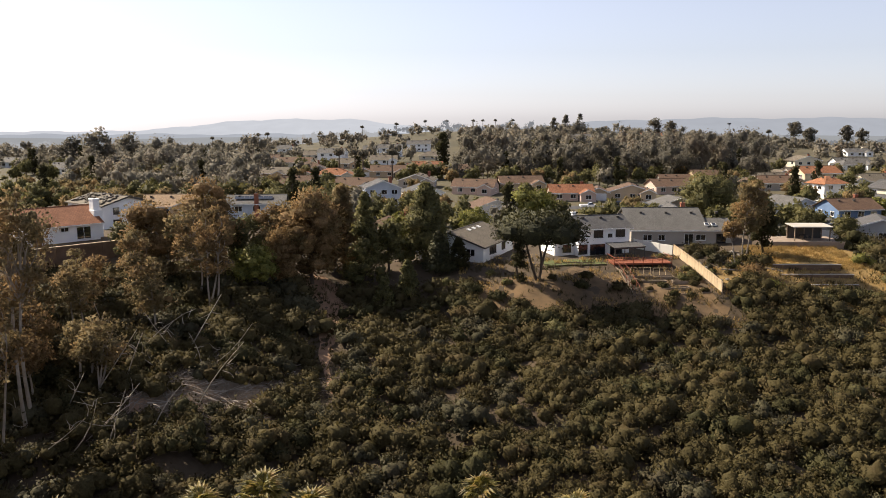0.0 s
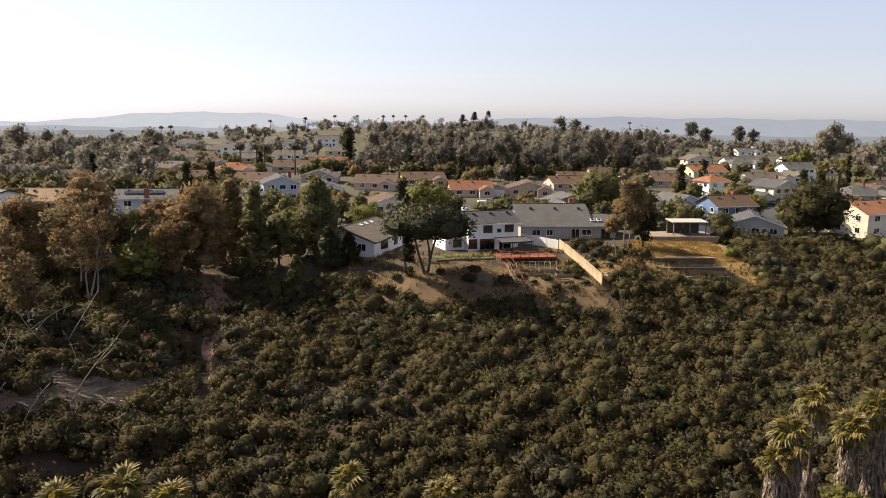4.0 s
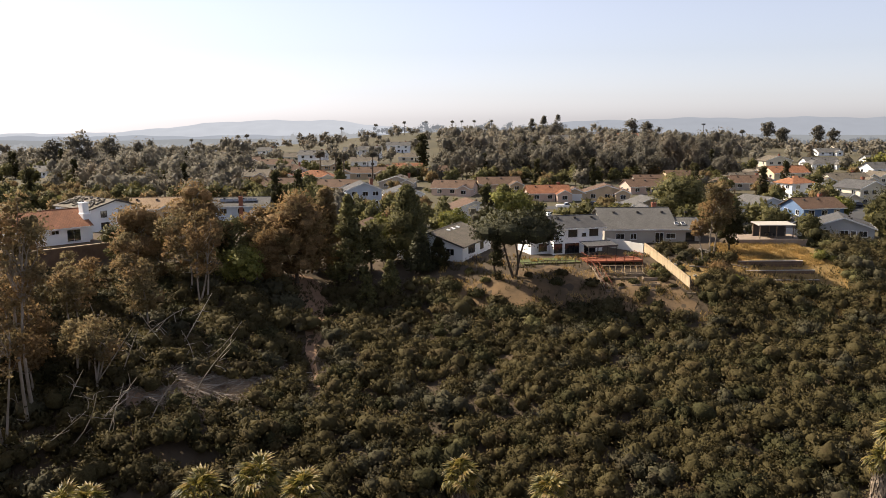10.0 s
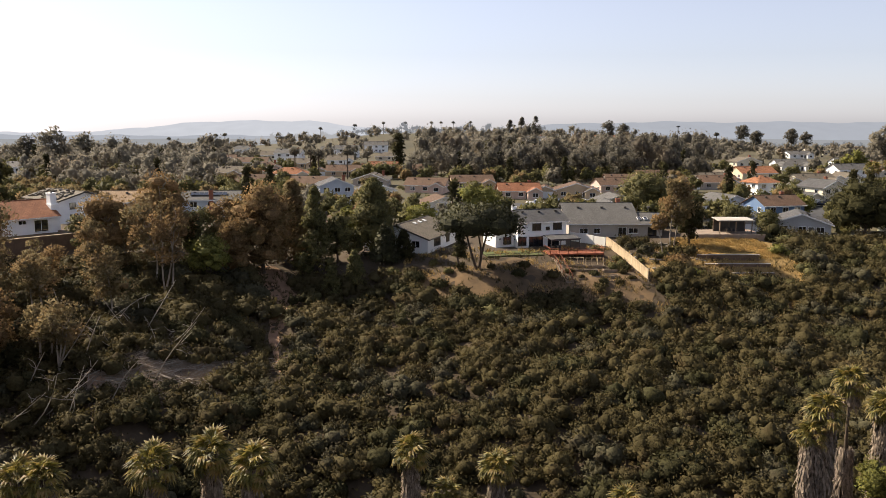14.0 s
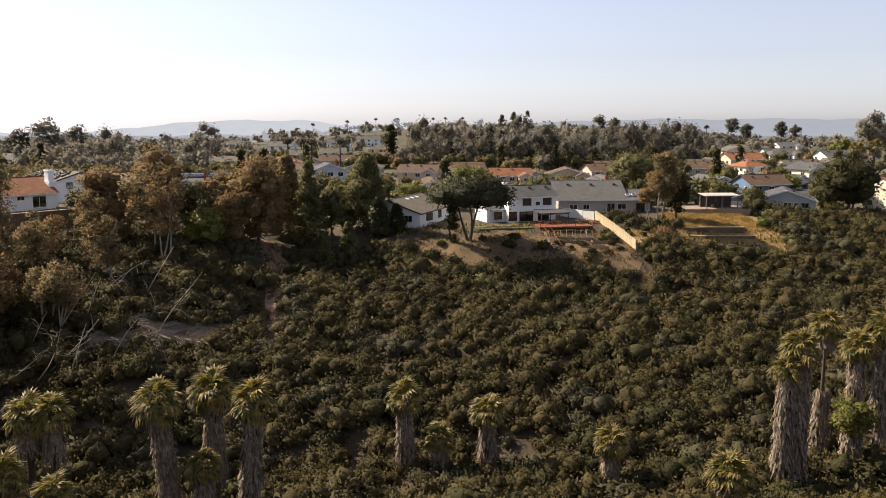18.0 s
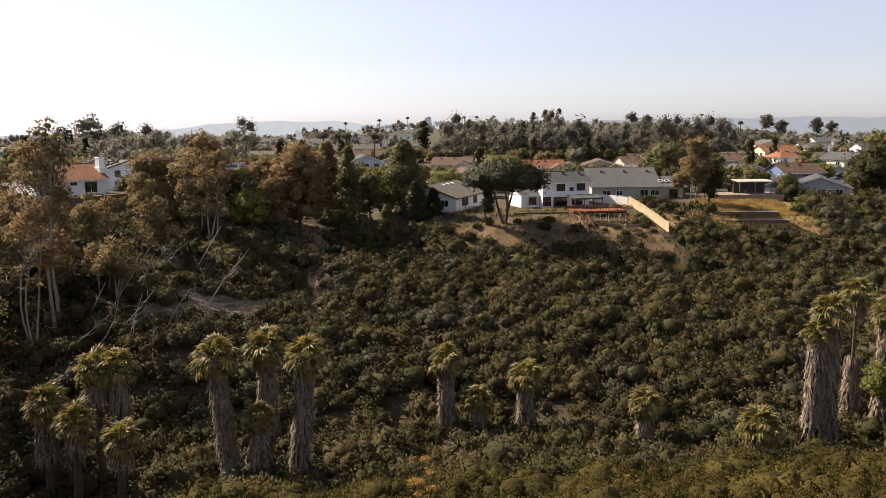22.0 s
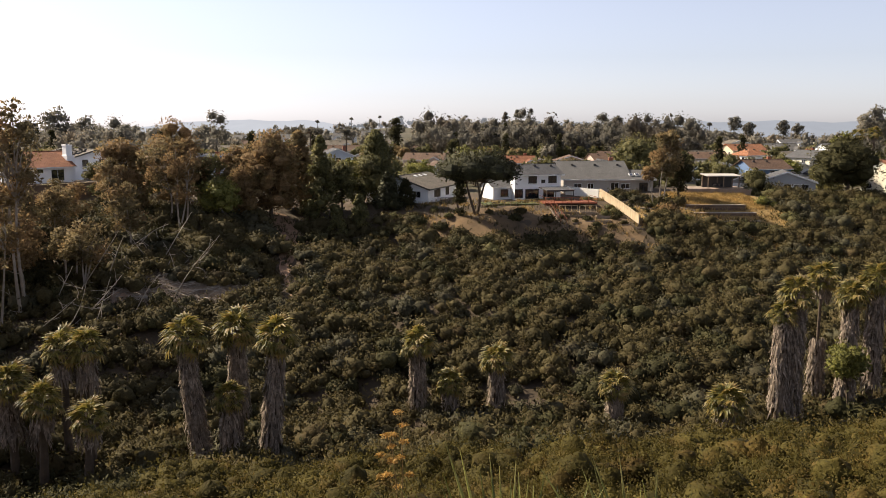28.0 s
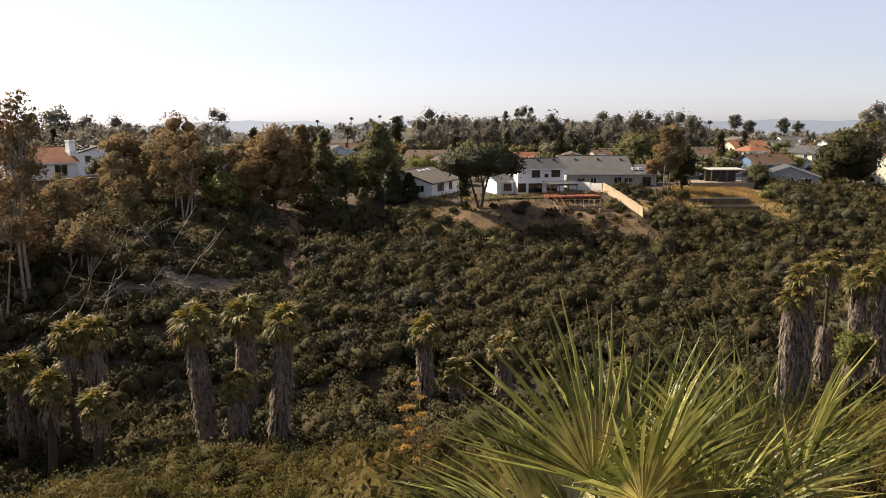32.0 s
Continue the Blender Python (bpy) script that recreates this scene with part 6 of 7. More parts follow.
PALMS = (
    (-20.4, 62.5, -2.0, 1.10, 9.0, -0.10, "tall fan palm with a thick grey skirt"), (-16.5, 65.0, -2.0, 1.05, 5.0, 0.0, "tall fan palm in a group of three"),
    (-12.5, 62.7, -2.2, 1.05, 9.0, 0.09, "leaning fan palm with a full dead skirt"), (-16.6, 61.5, -7.6, 0.8, 3.0, 0.0, "short dark fan palm between taller ones"),
    (0.0, 74.5, -6.1, 1.0, 5.5, -0.02, "fan palm with a shaggy brown skirt"), (3.5, 74.5, -10.6, 0.85, 1.5, 0.0, "low fan palm beside a taller one"),
    (8.5, 75.3, -8.1, 1.0, 4.0, 0.02, "slim fan palm standing out of the brush"), (19.9, 70.2, -9.5, 0.9, 2.5, 0.0, "yellowing fan palm among shrubs"),
    (25.7, 56.0, -6.4, 0.95, 0.5, 0.0, "low spreading fan palm on the slope"), (36.0, 66.6, 0.7, 1.1, 14.0, 0.0, "very tall fan palm with a heavy skirt to the ground"),
    (34.6, 66.0, -1.4, 0.85, 6.0, 0.0, "fan palm leaning on a taller neighbour"), (42.1, 74.0, 0.8, 1.05, 1.2, 0.0, "fan palm with a trimmed bare stem below its skirt"),
    (43.2, 70.0, -0.4, 1.05, 7.0, 0.0, "fan palm with a short hanging skirt"), (46.6, 71.5, 0.9, 1.1, 7.0, 0.0, "broad fan palm at the edge of the clump"),
    (-31.0, 62.0, -3.0, 0.95, 1.6, 0.0, "fan palm with green and brown leaves"), (-29.0, 62.0, -2.8, 1.0, 2.4, 0.0, "full-crowned fan palm in the canyon bottom"),
    (-33.6, 62.0, -8.4, 0.95, 2.0, 0.0, "small fan palm in deep shade"), (-26.8, 56.3, -7.4, 0.9, 1.0, 0.05, "young fan palm with a thin trunk"),
    (-31.2, 58.0, -6.5, 0.95, 1.2, 0.04, "young slim fan palm"), (-34.8, 60.0, -5.5, 1.0, 3.0, 0.0, "fan palm at the shaded end of the grove"),
)
for k, (x, y, top, cr, sk, ln, lab) in enumerate(PALMS):
    fan_palm(x, y, top, lab, cr * (0.98 if 9 <= k <= 13 else 1.12), sk * 1.5, ln, 34, k, 1.15 if k == 9 else 1.0, stem=0.5 if k == 11 else 1.0)
STUMP_TOP = -6.8
stump = thing("palm_skirt", 42.1, 74.0, float(land(42.1, 74.0)), 0, "cut-off palm skirt of dead leaves round a bare stem", "palm skirt", "canyon palms")
part("skirt", quad_mesh("skirt", skirt(np.random.default_rng(90), STUMP_TOP - float(land(42.1, 74.0)), STUMP_TOP - float(land(42.1, 74.0)), 0.7, 1.05, 1100), M["thatch"]), None, stump)
part("cut_rim", quad_mesh("cut_rim", skirt(np.random.default_rng(91), STUMP_TOP - float(land(42.1, 74.0)) + 0.25, 0.3, 0.75, 0.8, 80), M["thatch"]), None, stump)


def near_palm(x, y, head, n, seed, label):
    """A stiff-leaved fan palm that rises before the camera at the end."""
    rng = np.random.default_rng(seed)
    z0 = float(land(x, y))
    p = thing("fan_palm", x, y, z0, 0, label, "palm tree", "hillside palms")
    h = head - z0
    part("trunk", quad_mesh("trunk", tube([(0, 0, -0.3), (0.05, 0, h * 0.5), (0, 0, h)], [0.2, 0.18, 0.14], 10), M["thatch"], True), None, p)
    part("skirt", quad_mesh("skirt", skirt(rng, h - 0.1, h * 0.7, 0.25, 0.4, 160), M["thatch"]), None, p)
    kinds = [welded(quad_mesh("frond", stiff_fan(np.random.default_rng(seed * 4 + k), 0.6 + 0.12 * (k % 3), 1.05 + 0.1 * (k % 2), 27 + k % 3, 62 + 7 * (k % 4)), M["frond_near"])) for k in range(6)]
    for k in range(n):
        a = k * 137.5 + rng.uniform(-12, 12)
        el = 78 - 92 * (k / (n - 1)) ** 0.9 + rng.uniform(-7, 7)
        f = part("frond", kinds[k % 6], None, p)
        f.matrix_basis = pose(0, 0, h - 0.05, 0, 0, a) @ pose(0, 0, 0, rng.uniform(-40, 40), -el, 0) @ Matrix.Scale(rng.uniform(0.95, 1.2), 4)


near_palm(0.72, -2.8, 11.22, 16, 12, "stiff fan palm with long narrow green leaf blades")
near_palm(1.85, -2.55, 11.2, 14, 15, "stiff fan palm with paler blades beside another")


def flower_stalk(x, y, top, seed):
    rng = np.random.default_rng(seed)
    z0 = float(land(x, y))
    f = thing("fennel_stalk", x, y, z0, 0, "tall dry stalk with orange flower heads on the slope", "wild flower", "flower stalks")
    h = top - z0
    q = [tube(limb_path((0, 0, -0.2), (0.1, 0, h), rng, 0.03, 6), np.linspace(0.035, 0.012, 6), 5)]
    heads = []
    for k in range(7):
        t = 0.55 + 0.40 * k / 6
        a = k * 2.4
        e = np.array([math.cos(a) * 0.55 * (1.3 - t), math.sin(a) * 0.55 * (1.3 - t), h * t + 0.18])
        q.append(tube(limb_path((0.1 * t, 0, h * t - 0.15), e, rng, 0.08, 4), np.linspace(0.014, 0.006, 4), 4))
        heads.append(e)
    part("stalk", quad_mesh("stalk", np.concatenate(q), M["drygrass"], True), None, f)
    for e in heads:
        part("flower_head", quad_mesh("flower_head", clumps(np.array([e]), np.array([[0.2, 0.2, 0.09]]), 90, 0.07, rng, -0.4, 0.5), M["bloom"]), None, f)


flower_stalk(-0.7, 23.6, 4.1, 1)
flower_stalk(-1.2, 24.0, 2.9, 3)
for k, (x, y) in enumerate(((121.2, 215), (124.9, 213))):
    fan_palm(x, y, 13.6 + k * 0.6, "tall street palm beside the houses", 1.25, 1.5, 0, 26, 40 + k, 0.5, group="street palms")


# ---- brush on the canyon sides ----
def brush_mask(x, y):
    keep = (y > 7) & (y < np.where(x < -24, np.where(x < -36, 140, 134), np.where(x < 0, 137, np.where(x < 40, 129.5, np.where(x < 71, 140.5, 168)))))
    tx, ty = np.array([p[0] for p in TRAIL], float), np.array([p[1] for p in TRAIL], float)
    keep &= np.abs(x - np.interp(-y, -ty, tx)) > np.where(y > 122, 3.2, np.where(y > 100, 1.3, -1))
    litter = ((x + 30.5) / 6.4) ** 2 + ((y - 99.5 - 0.45 * (x + 30.5)) / 3.9) ** 2 + 0.5 * np.sin(x * 1.1) * np.sin(y * 0.9 + x * 0.4) < 1
    fence_side = (x > 33) & (x < 43.2) & (y > 128.5)
    return keep & ~litter & ~fence_side


def lobe_grid(rings, around):
    """Directions over a ball down to below its middle and the quads between them."""
    el = np.linspace(-0.75, 0.5 * math.pi - 0.1, rings + 1)
    az = np.arange(around) * 2 * math.pi / around
    d = np.stack([np.cos(el)[:, None] * np.cos(az), np.cos(el)[:, None] * np.sin(az), np.broadcast_to(np.sin(el)[:, None], (rings + 1, around))], -1)
    ii = np.arange((rings + 1) * around).reshape(rings + 1, around)
    nx = np.roll(ii, -1, 1)
    f = np.stack([ii[:-1], nx[:-1], nx[1:], ii[1:]], -1).reshape(-1, 4)
    top = ii[-1]
    cap = np.array([[top[0], top[k], top[k + 1], top[k + 2]] for k in range(1, around - 2, 2)])
    return d.reshape(-1, 3), np.concatenate([f, cap])


LOBE = lobe_grid(3, 7)
ROUGH_BALL = lobe_grid(3, 6)


def lump(d, ph):
    """Uneven swelling of a lobe in direction d."""
    a, b, c = d[..., 0], d[..., 1], d[..., 2]
    return 1 + 0.20 * np.sin(a * 4.2 + ph[..., 0]) * np.sin(b * 4.6 + ph[..., 1]) + 0.14 * np.sin(c * 5.0 + a * 3.4 + ph[..., 2]) + 0.11 * np.sin(b * 9 + c * 8 + ph[..., 3])


def shrubs(name, x, y, rng, width, leaf, count, mat, squash=0.8, origin=(0, 0, 0), lobes=6, shag=0.19, inner=0.76):
    """Rounded shrubs: each a heap of swelling lobes, leaves over them and twig ends standing out, as one mesh."""
    n = len(x)
    base = np.stack([x, y, land(x, y)], -1)
    w = width * np.clip(rng.lognormal(0, 0.30, n), 0.55, 1.6)
    r = np.stack([w * rng.uniform(0.85, 1.2, n), w * rng.uniform(0.85, 1.2, n), w * squash * rng.uniform(0.75, 1.3, n)], -1)
    az = rng.uniform(0, 6.28, (n, 1)) + np.arange(lobes) * 6.283 / (lobes - 1) + rng.normal(size=(n, lobes)) * 0.3
    out = rng.uniform(0.42, 0.66, (n, lobes))
    up = rng.uniform(0.05, 0.5, (n, lobes))
    out[:, 0], up[:, 0] = rng.uniform(0, 0.25, n), rng.uniform(0.38, 0.55, n)
    cen = base[:, None] + np.stack([np.cos(az) * out, np.sin(az) * out, up], -1) * r[:, None]
    lr = (rng.uniform(0.30, 0.62, (n, lobes)) * w[:, None])[..., None] * np.array([1, 1, 0.85])
    cen, lr = cen.reshape(-1, 3), lr.reshape(-1, 3)
    m = n * lobes
    ph = rng.uniform(0, 6.28, (m, 1, 4))
    per = max(6, count // lobes)
    d = unit(rng.normal(size=(m, per, 3)))
    d[..., 2] = np.where(d[..., 2] < -0.25, -d[..., 2], d[..., 2])
    lf = np.repeat(leaf * (np.repeat(w, lobes) / width) ** 0.5, per).reshape(m, per)
    big = lump(d, ph) * rng.normal(1.0, shag, (m, per))
    pos = cen[:, None] + d * big[..., None] * lr[:, None]
    away = unit(pos - np.repeat(base + (0, 0, 0.1) * r, lobes, 0)[:, None])
    face = unit(0.65 * d + 0.65 * away + (0, 0, 0.22))
    k = int(per * 0.55)
    q = np.concatenate([sprays(pos[:, :k].reshape(-1, 3), face[:, :k].reshape(-1, 3), (lf[:, :k] * 1.8).ravel(), rng, 0.27, 0.35, 0.7), leaves(pos[:, k:].reshape(-1, 3), face[:, k:].reshape(-1, 3), (lf[:, k:] * 1.5).ravel(), rng, 0.8, 0.8)])
    g, f = LOBE
    body = cen[:, None] + g[None] * (lump(g[None], ph) * inner)[..., None] * lr[:, None]
    toward = np.concatenate([face[:, :k].reshape(-1, 3), face[:, k:].reshape(-1, 3)])
    o = np.array(origin)
    return quad_mesh(name, q - o, mat, False, body - o, f, toward, 0.26)


def brush(name, mat, label, chooser, spacing, width, leaf, count, seed, xlim, ylim, lobes=5, inner=0.70):
    rng = np.random.default_rng(4)
    xs, ys = np.meshgrid(np.arange(*xlim, spacing), np.arange(*ylim, spacing))
    x, y = xs.ravel() + rng.uniform(-0.42, 0.42, xs.size) * spacing, ys.ravel() + rng.uniform(-0.42, 0.42, xs.size) * spacing
    rng = np.random.default_rng(seed)
    k = brush_mask(x, y) & chooser(x, y, rng) & (np.abs(x - 1) < 9 + 0.63 * (y + 8))
    x, y = x[k], y[k]
    ob = new(name, shrubs(name, x, y, rng, width, leaf, count, M[mat], lobes=lobes, inner=inner))
    return tagged(ob, label, "shrubs", kind="stuff"), len(x)


def pick(phase, lo, hi):
    def f(x, y, rng):
        rng = np.random.default_rng(55)
        v = 0.5 + 0.25 * np.sin(x * 0.19 + phase) * np.cos(y * 0.23 + phase * 1.7) + 0.25 * np.sin(x * 0.47 + y * 0.39 + phase * 2.3) + rng.normal(size=x.shape) * 0.2
        return (v >= lo) & (v < hi)
    return f


for nm, mt, lab, lo, hi, sd, wd in (
    ("olive_brush", "leaf_brush", "rounded olive-brown shrubs covering the canyon", 0.16, 0.80, 1, 1.5),
    ("sage_brush", "leaf_sage", "grey-green sage shrubs in the canyon", 0.80, 9, 2, 1.35),
    ("laurel_brush", "leaf_dark", "dark green laurel shrubs in the canyon", -9, 0.16, 3, 1.6),
):
    brush(nm, mt, lab, pick(1.1, lo, hi), 2.62, wd * 1.45, 0.18, 300, sd, (-72, 112), (56, 170))
# Dark laurel leaves stand in for the shade over the gully.
brush("gully_brush", "leaf_dark", "shrubs in the gully, dark-leaved in place of shade", lambda x, y, rng: x <= -20.5 + 2 * np.sin(y * 0.4), 2.4, 1.8, 0.16, 230, 10, (-60, -17), (38, 56))
near_side = lambda x, y, rng: x > -20.5 + 2 * np.sin(y * 0.4)
brush("hillside_brush", "leaf_near", "low yellow-green shrubs on the near slope", near_side, 2.75, 2.05, 0.085, 1150, 9, (-40, 52), (34, 56), 9, 0.66)
brush("near_brush", "leaf_near", "dense small-leaved shrubs close on the slope", near_side, 2.75, 2.05, 0.062, 2100, 19, (-30, 42), (20, 34), 9, 0.62)

brush("upper_slope_brush", "leaf_near", "low scattered shrubs on the upper slope", lambda x, y, rng: x > -24, 3.2, 1.4, 0.085, 520, 21, (-28, 32), (8, 18.5))

# larger shrubs that stand out singly
BIG = (
    (12.0, 124.5, 2.6, "leaf_green"), (7.5, 126, 2.0, "leaf_dark"), (18, 125, 2.1, "leaf_dark"), (24, 126.5, 1.9, "leaf_dark"), (30, 127, 2.0, "leaf_dark"),
    (36, 128.5, 1.3, "leaf_brush"), (43, 134, 2.2, "leaf_dark"), (49, 138, 2.0, "leaf_dark"), (57, 139, 2.1, "leaf_green"), (66, 139, 2.4, "leaf_green"),
    (72, 146, 3.0, "leaf_green"), (76, 151, 2.3, "leaf_green"), (80, 147, 2.4, "leaf_green"), (84, 153, 2.1, "leaf_green"), (74, 160, 1.9, "leaf_green"),
    (88, 150, 2.4, "leaf_dark"), (93, 157, 2.0, "leaf_green"), (70, 153, 1.8, "leaf_yellow"), (98, 152, 3.0, "leaf_dark"), (104, 160, 2.8, "leaf_green"),
    (41, 147, 0.9, "leaf_sage"), (43, 150, 1.0, "leaf_sage"), (45, 153, 1.1, "leaf_brush"), (40.5, 152.5, 0.9, "leaf_sage"), (48, 149, 1.1, "leaf_brush"), (47, 154, 1.0, "leaf_sage"), (43.5, 145, 0.9, "leaf_brush"), (51, 151, 1.2, "leaf_brush"),
    (4, 133, 1.3, "leaf_dark"), (0, 135, 1.5, "leaf_dark"), (7, 130.5, 1.2, "leaf_brush"), (15, 131.5, 0.9, "leaf_brush"), (22, 131, 1.0, "leaf_dark"), (27, 132, 0.9, "leaf_brush"), (19, 140, 0.7, "leaf_brush"), (31, 133, 0.9, "leaf_brush"), (-4, 137, 1.6, "leaf_green"), (3, 140.5, 1.2, "leaf_green"), (8.6, 128.5, 1.9, "leaf_dark"), (11.5, 127.5, 2.2, "leaf_dark"), (16, 128.5, 1.6, "leaf_brush"), (20, 129.5, 1.5, "leaf_dark"), (25, 130, 1.7, "leaf_brush"), (33, 131, 1.0, "leaf_dark"), (-2, 131, 2.0, "leaf_dark"), (2, 129.5, 1.8, "leaf_brush"), (5.5, 136.5, 0.8, "leaf_green"), (13, 138.5, 0.8, "leaf_brush"), (17.5, 136, 1.0, "leaf_dark"), (23.5, 136, 0.9, "leaf_brush"), (31, 137.5, 1.0, "leaf_green"), (49.5, 141, 1.4, "leaf_yellow"), (53, 140, 1.3, "leaf_brush"), (60, 140.5, 1.2, "leaf_dark"), (47.5, 151.5, 1.2, "leaf_brush"), (50, 154, 1.3, "leaf_yellow"),
    (36.6, 145.5, 0.9, "leaf_green"), (37.0, 143.6, 0.8, "leaf_green"), (37.4, 141.6, 0.8, "leaf_dark"), (36.2, 139.4, 0.9, "leaf_brush"), (30.8, 137.6, 0.8, "leaf_dark"), (28.4, 136.2, 0.9, "leaf_brush"), (34.6, 135.4, 0.9, "leaf_brush"), (31.8, 134.6, 1.0, "leaf_dark"), (37.2, 136.8, 0.9, "leaf_brush"), (35.2, 143.8, 0.6, "leaf_green"), (26.6, 138.6, 0.7, "leaf_brush"),
    (-24, 112, 2.0, "leaf_brush"), (-27, 105, 2.1, "leaf_brush"), (-23, 99, 2.2, "leaf_dark"), (-25.5, 88, 2.2, "leaf_dark"),
    (-31, 84, 2.0, "leaf_sage"), (-14, 124, 1.8, "leaf_brush"), (-8, 126, 2.0, "leaf_dark"), (-2, 127, 2.1, "leaf_dark"), (35, 141, 1.2, "leaf_green"),
    (33.8, 152, 1.0, "leaf_green"), (41.8, 149.5, 0.8, "leaf_dark"), (44.6, 147.2, 0.9, "leaf_dark"), (46.2, 149.2, 0.8, "leaf_green"), (42.4, 154.2, 0.8, "leaf_dark"), (49.2, 147.2, 0.9, "leaf_brush"), (40.8, 144.6, 0.8, "leaf_green"), (45.2, 140.6, 1.0, "leaf_brush"), (41, 156, 1.5, "leaf_brush"), (44, 157, 1.6, "leaf_brush"), (46.5, 143, 1.4, "leaf_brush"),
    (48.5, 145.5, 1.5, "leaf_rust"), (50.5, 157, 1.6, "leaf_brush"), (-60, 148, 1.6, "leaf_yellow"), (-57, 150, 2.0, "leaf_green"), (-52, 152, 2.4, "leaf_green"),
    (-48, 160, 2.6, "leaf_dark"), (-40, 150, 2.6, "leaf_green"), (-36, 156, 2.6, "leaf_dark"), (-44, 142, 2.6, "leaf_dark"), (-50, 138, 2.2, "leaf_brush"),
)
for k, (x, y, w, mt) in enumerate(BIG):
    rng = np.random.default_rng(700 + k)
    z = float(land(x, y))
    ob = new("shrub", shrubs("shrub", np.array([float(x)]), np.array([float(y)]), rng, w, 0.15, 640, M[mt], 0.95, (x, y, z), 8))
    ob.matrix_basis = pose(x, y, z)
    tagged(ob, {"leaf_green": "dense green shrub on the slope", "leaf_dark": "dark leathery shrub below the rim", "leaf_brush": "olive-brown rounded shrub on the slope", "leaf_sage": "grey sage shrub in the canyon", "leaf_yellow": "bright yellow-green shrub among palms", "leaf_rust": "rusty dry shrub on the slope"}[mt], "shrub", "single shrubs")


# ---- neighbourhood trees ----
PROTO = []
for k, (h, w, mt, sh, lab) in enumerate((
    (5.5, 6.0, "leaf_green", "round", "rounded green garden tree between the houses"), (7.0, 6.5, "leaf_green", "round", "dark garden tree between the houses"),
    (6.5, 6.0, "leaf_euc", "open", "open olive-leaved tree in a garden"), (11.0, 3.0, "leaf_dark", "column", "slim dark cypress among roofs"),
    (6.0, 5.5, "leaf_green", "round", "light green garden tree by a house"), (7.5, 8.0, "leaf_far", "round", "spreading haze-pale green tree"),
)):
    t = thing("tree", 0, -600 - 20 * k, 0, 0, lab, "tree", "neighbourhood trees")
    tree_parts(t, np.random.default_rng(40 + k), h, w, M[mt], M["brownbark"], sh, 0.12, 18, 42, 0.6, core=0.75)
    PROTO.append(t)
rng = np.random.default_rng(77)
SPOTS = [(h[0], h[1], max(h[3], h[4]) * 0.62 + 1.5) for h in HOUSES] + [(22.6, 159.5, 9), (39.8, 170, 12), (0.5, 158, 11), (-71, 147, 10), (-75, 176, 10), (-70, 196, 9), (-48, 193, 9), (64, 165, 8), (35, 222, 8)]
free = []
while len(free) < 310:
    y = 178 + 230 * rng.uniform() ** 1.3
    x = rng.uniform(-0.55, 0.62) * (y + 5)
    if all(math.hypot(x - a, y - b) > c for a, b, c in SPOTS + free) and not any(abs(x - a * y / b) < c * 0.75 and b - 34 < y < b for a, b, c in SPOTS) and not (228 < y < 248 and -5 < x < 75) and not abs(x - (96 + (y - 203) * 0.74)) < 8:
        free.append((x, y, 3.4))
for k, (x, y, _) in enumerate(free):
    src = PROTO[int(rng.choice(6, p=(0.25, 0.23, 0.2, 0.06, 0.2, 0.06)))] if k >= 6 else PROTO[k]
    m = pose(x, y, float(land(x, y)), 0, 0, rng.uniform(0, 360))
    if k < 6:
        src.matrix_basis = m
    else:
        src.scale = (1, 1, 1)
        copy_thing(src, m)


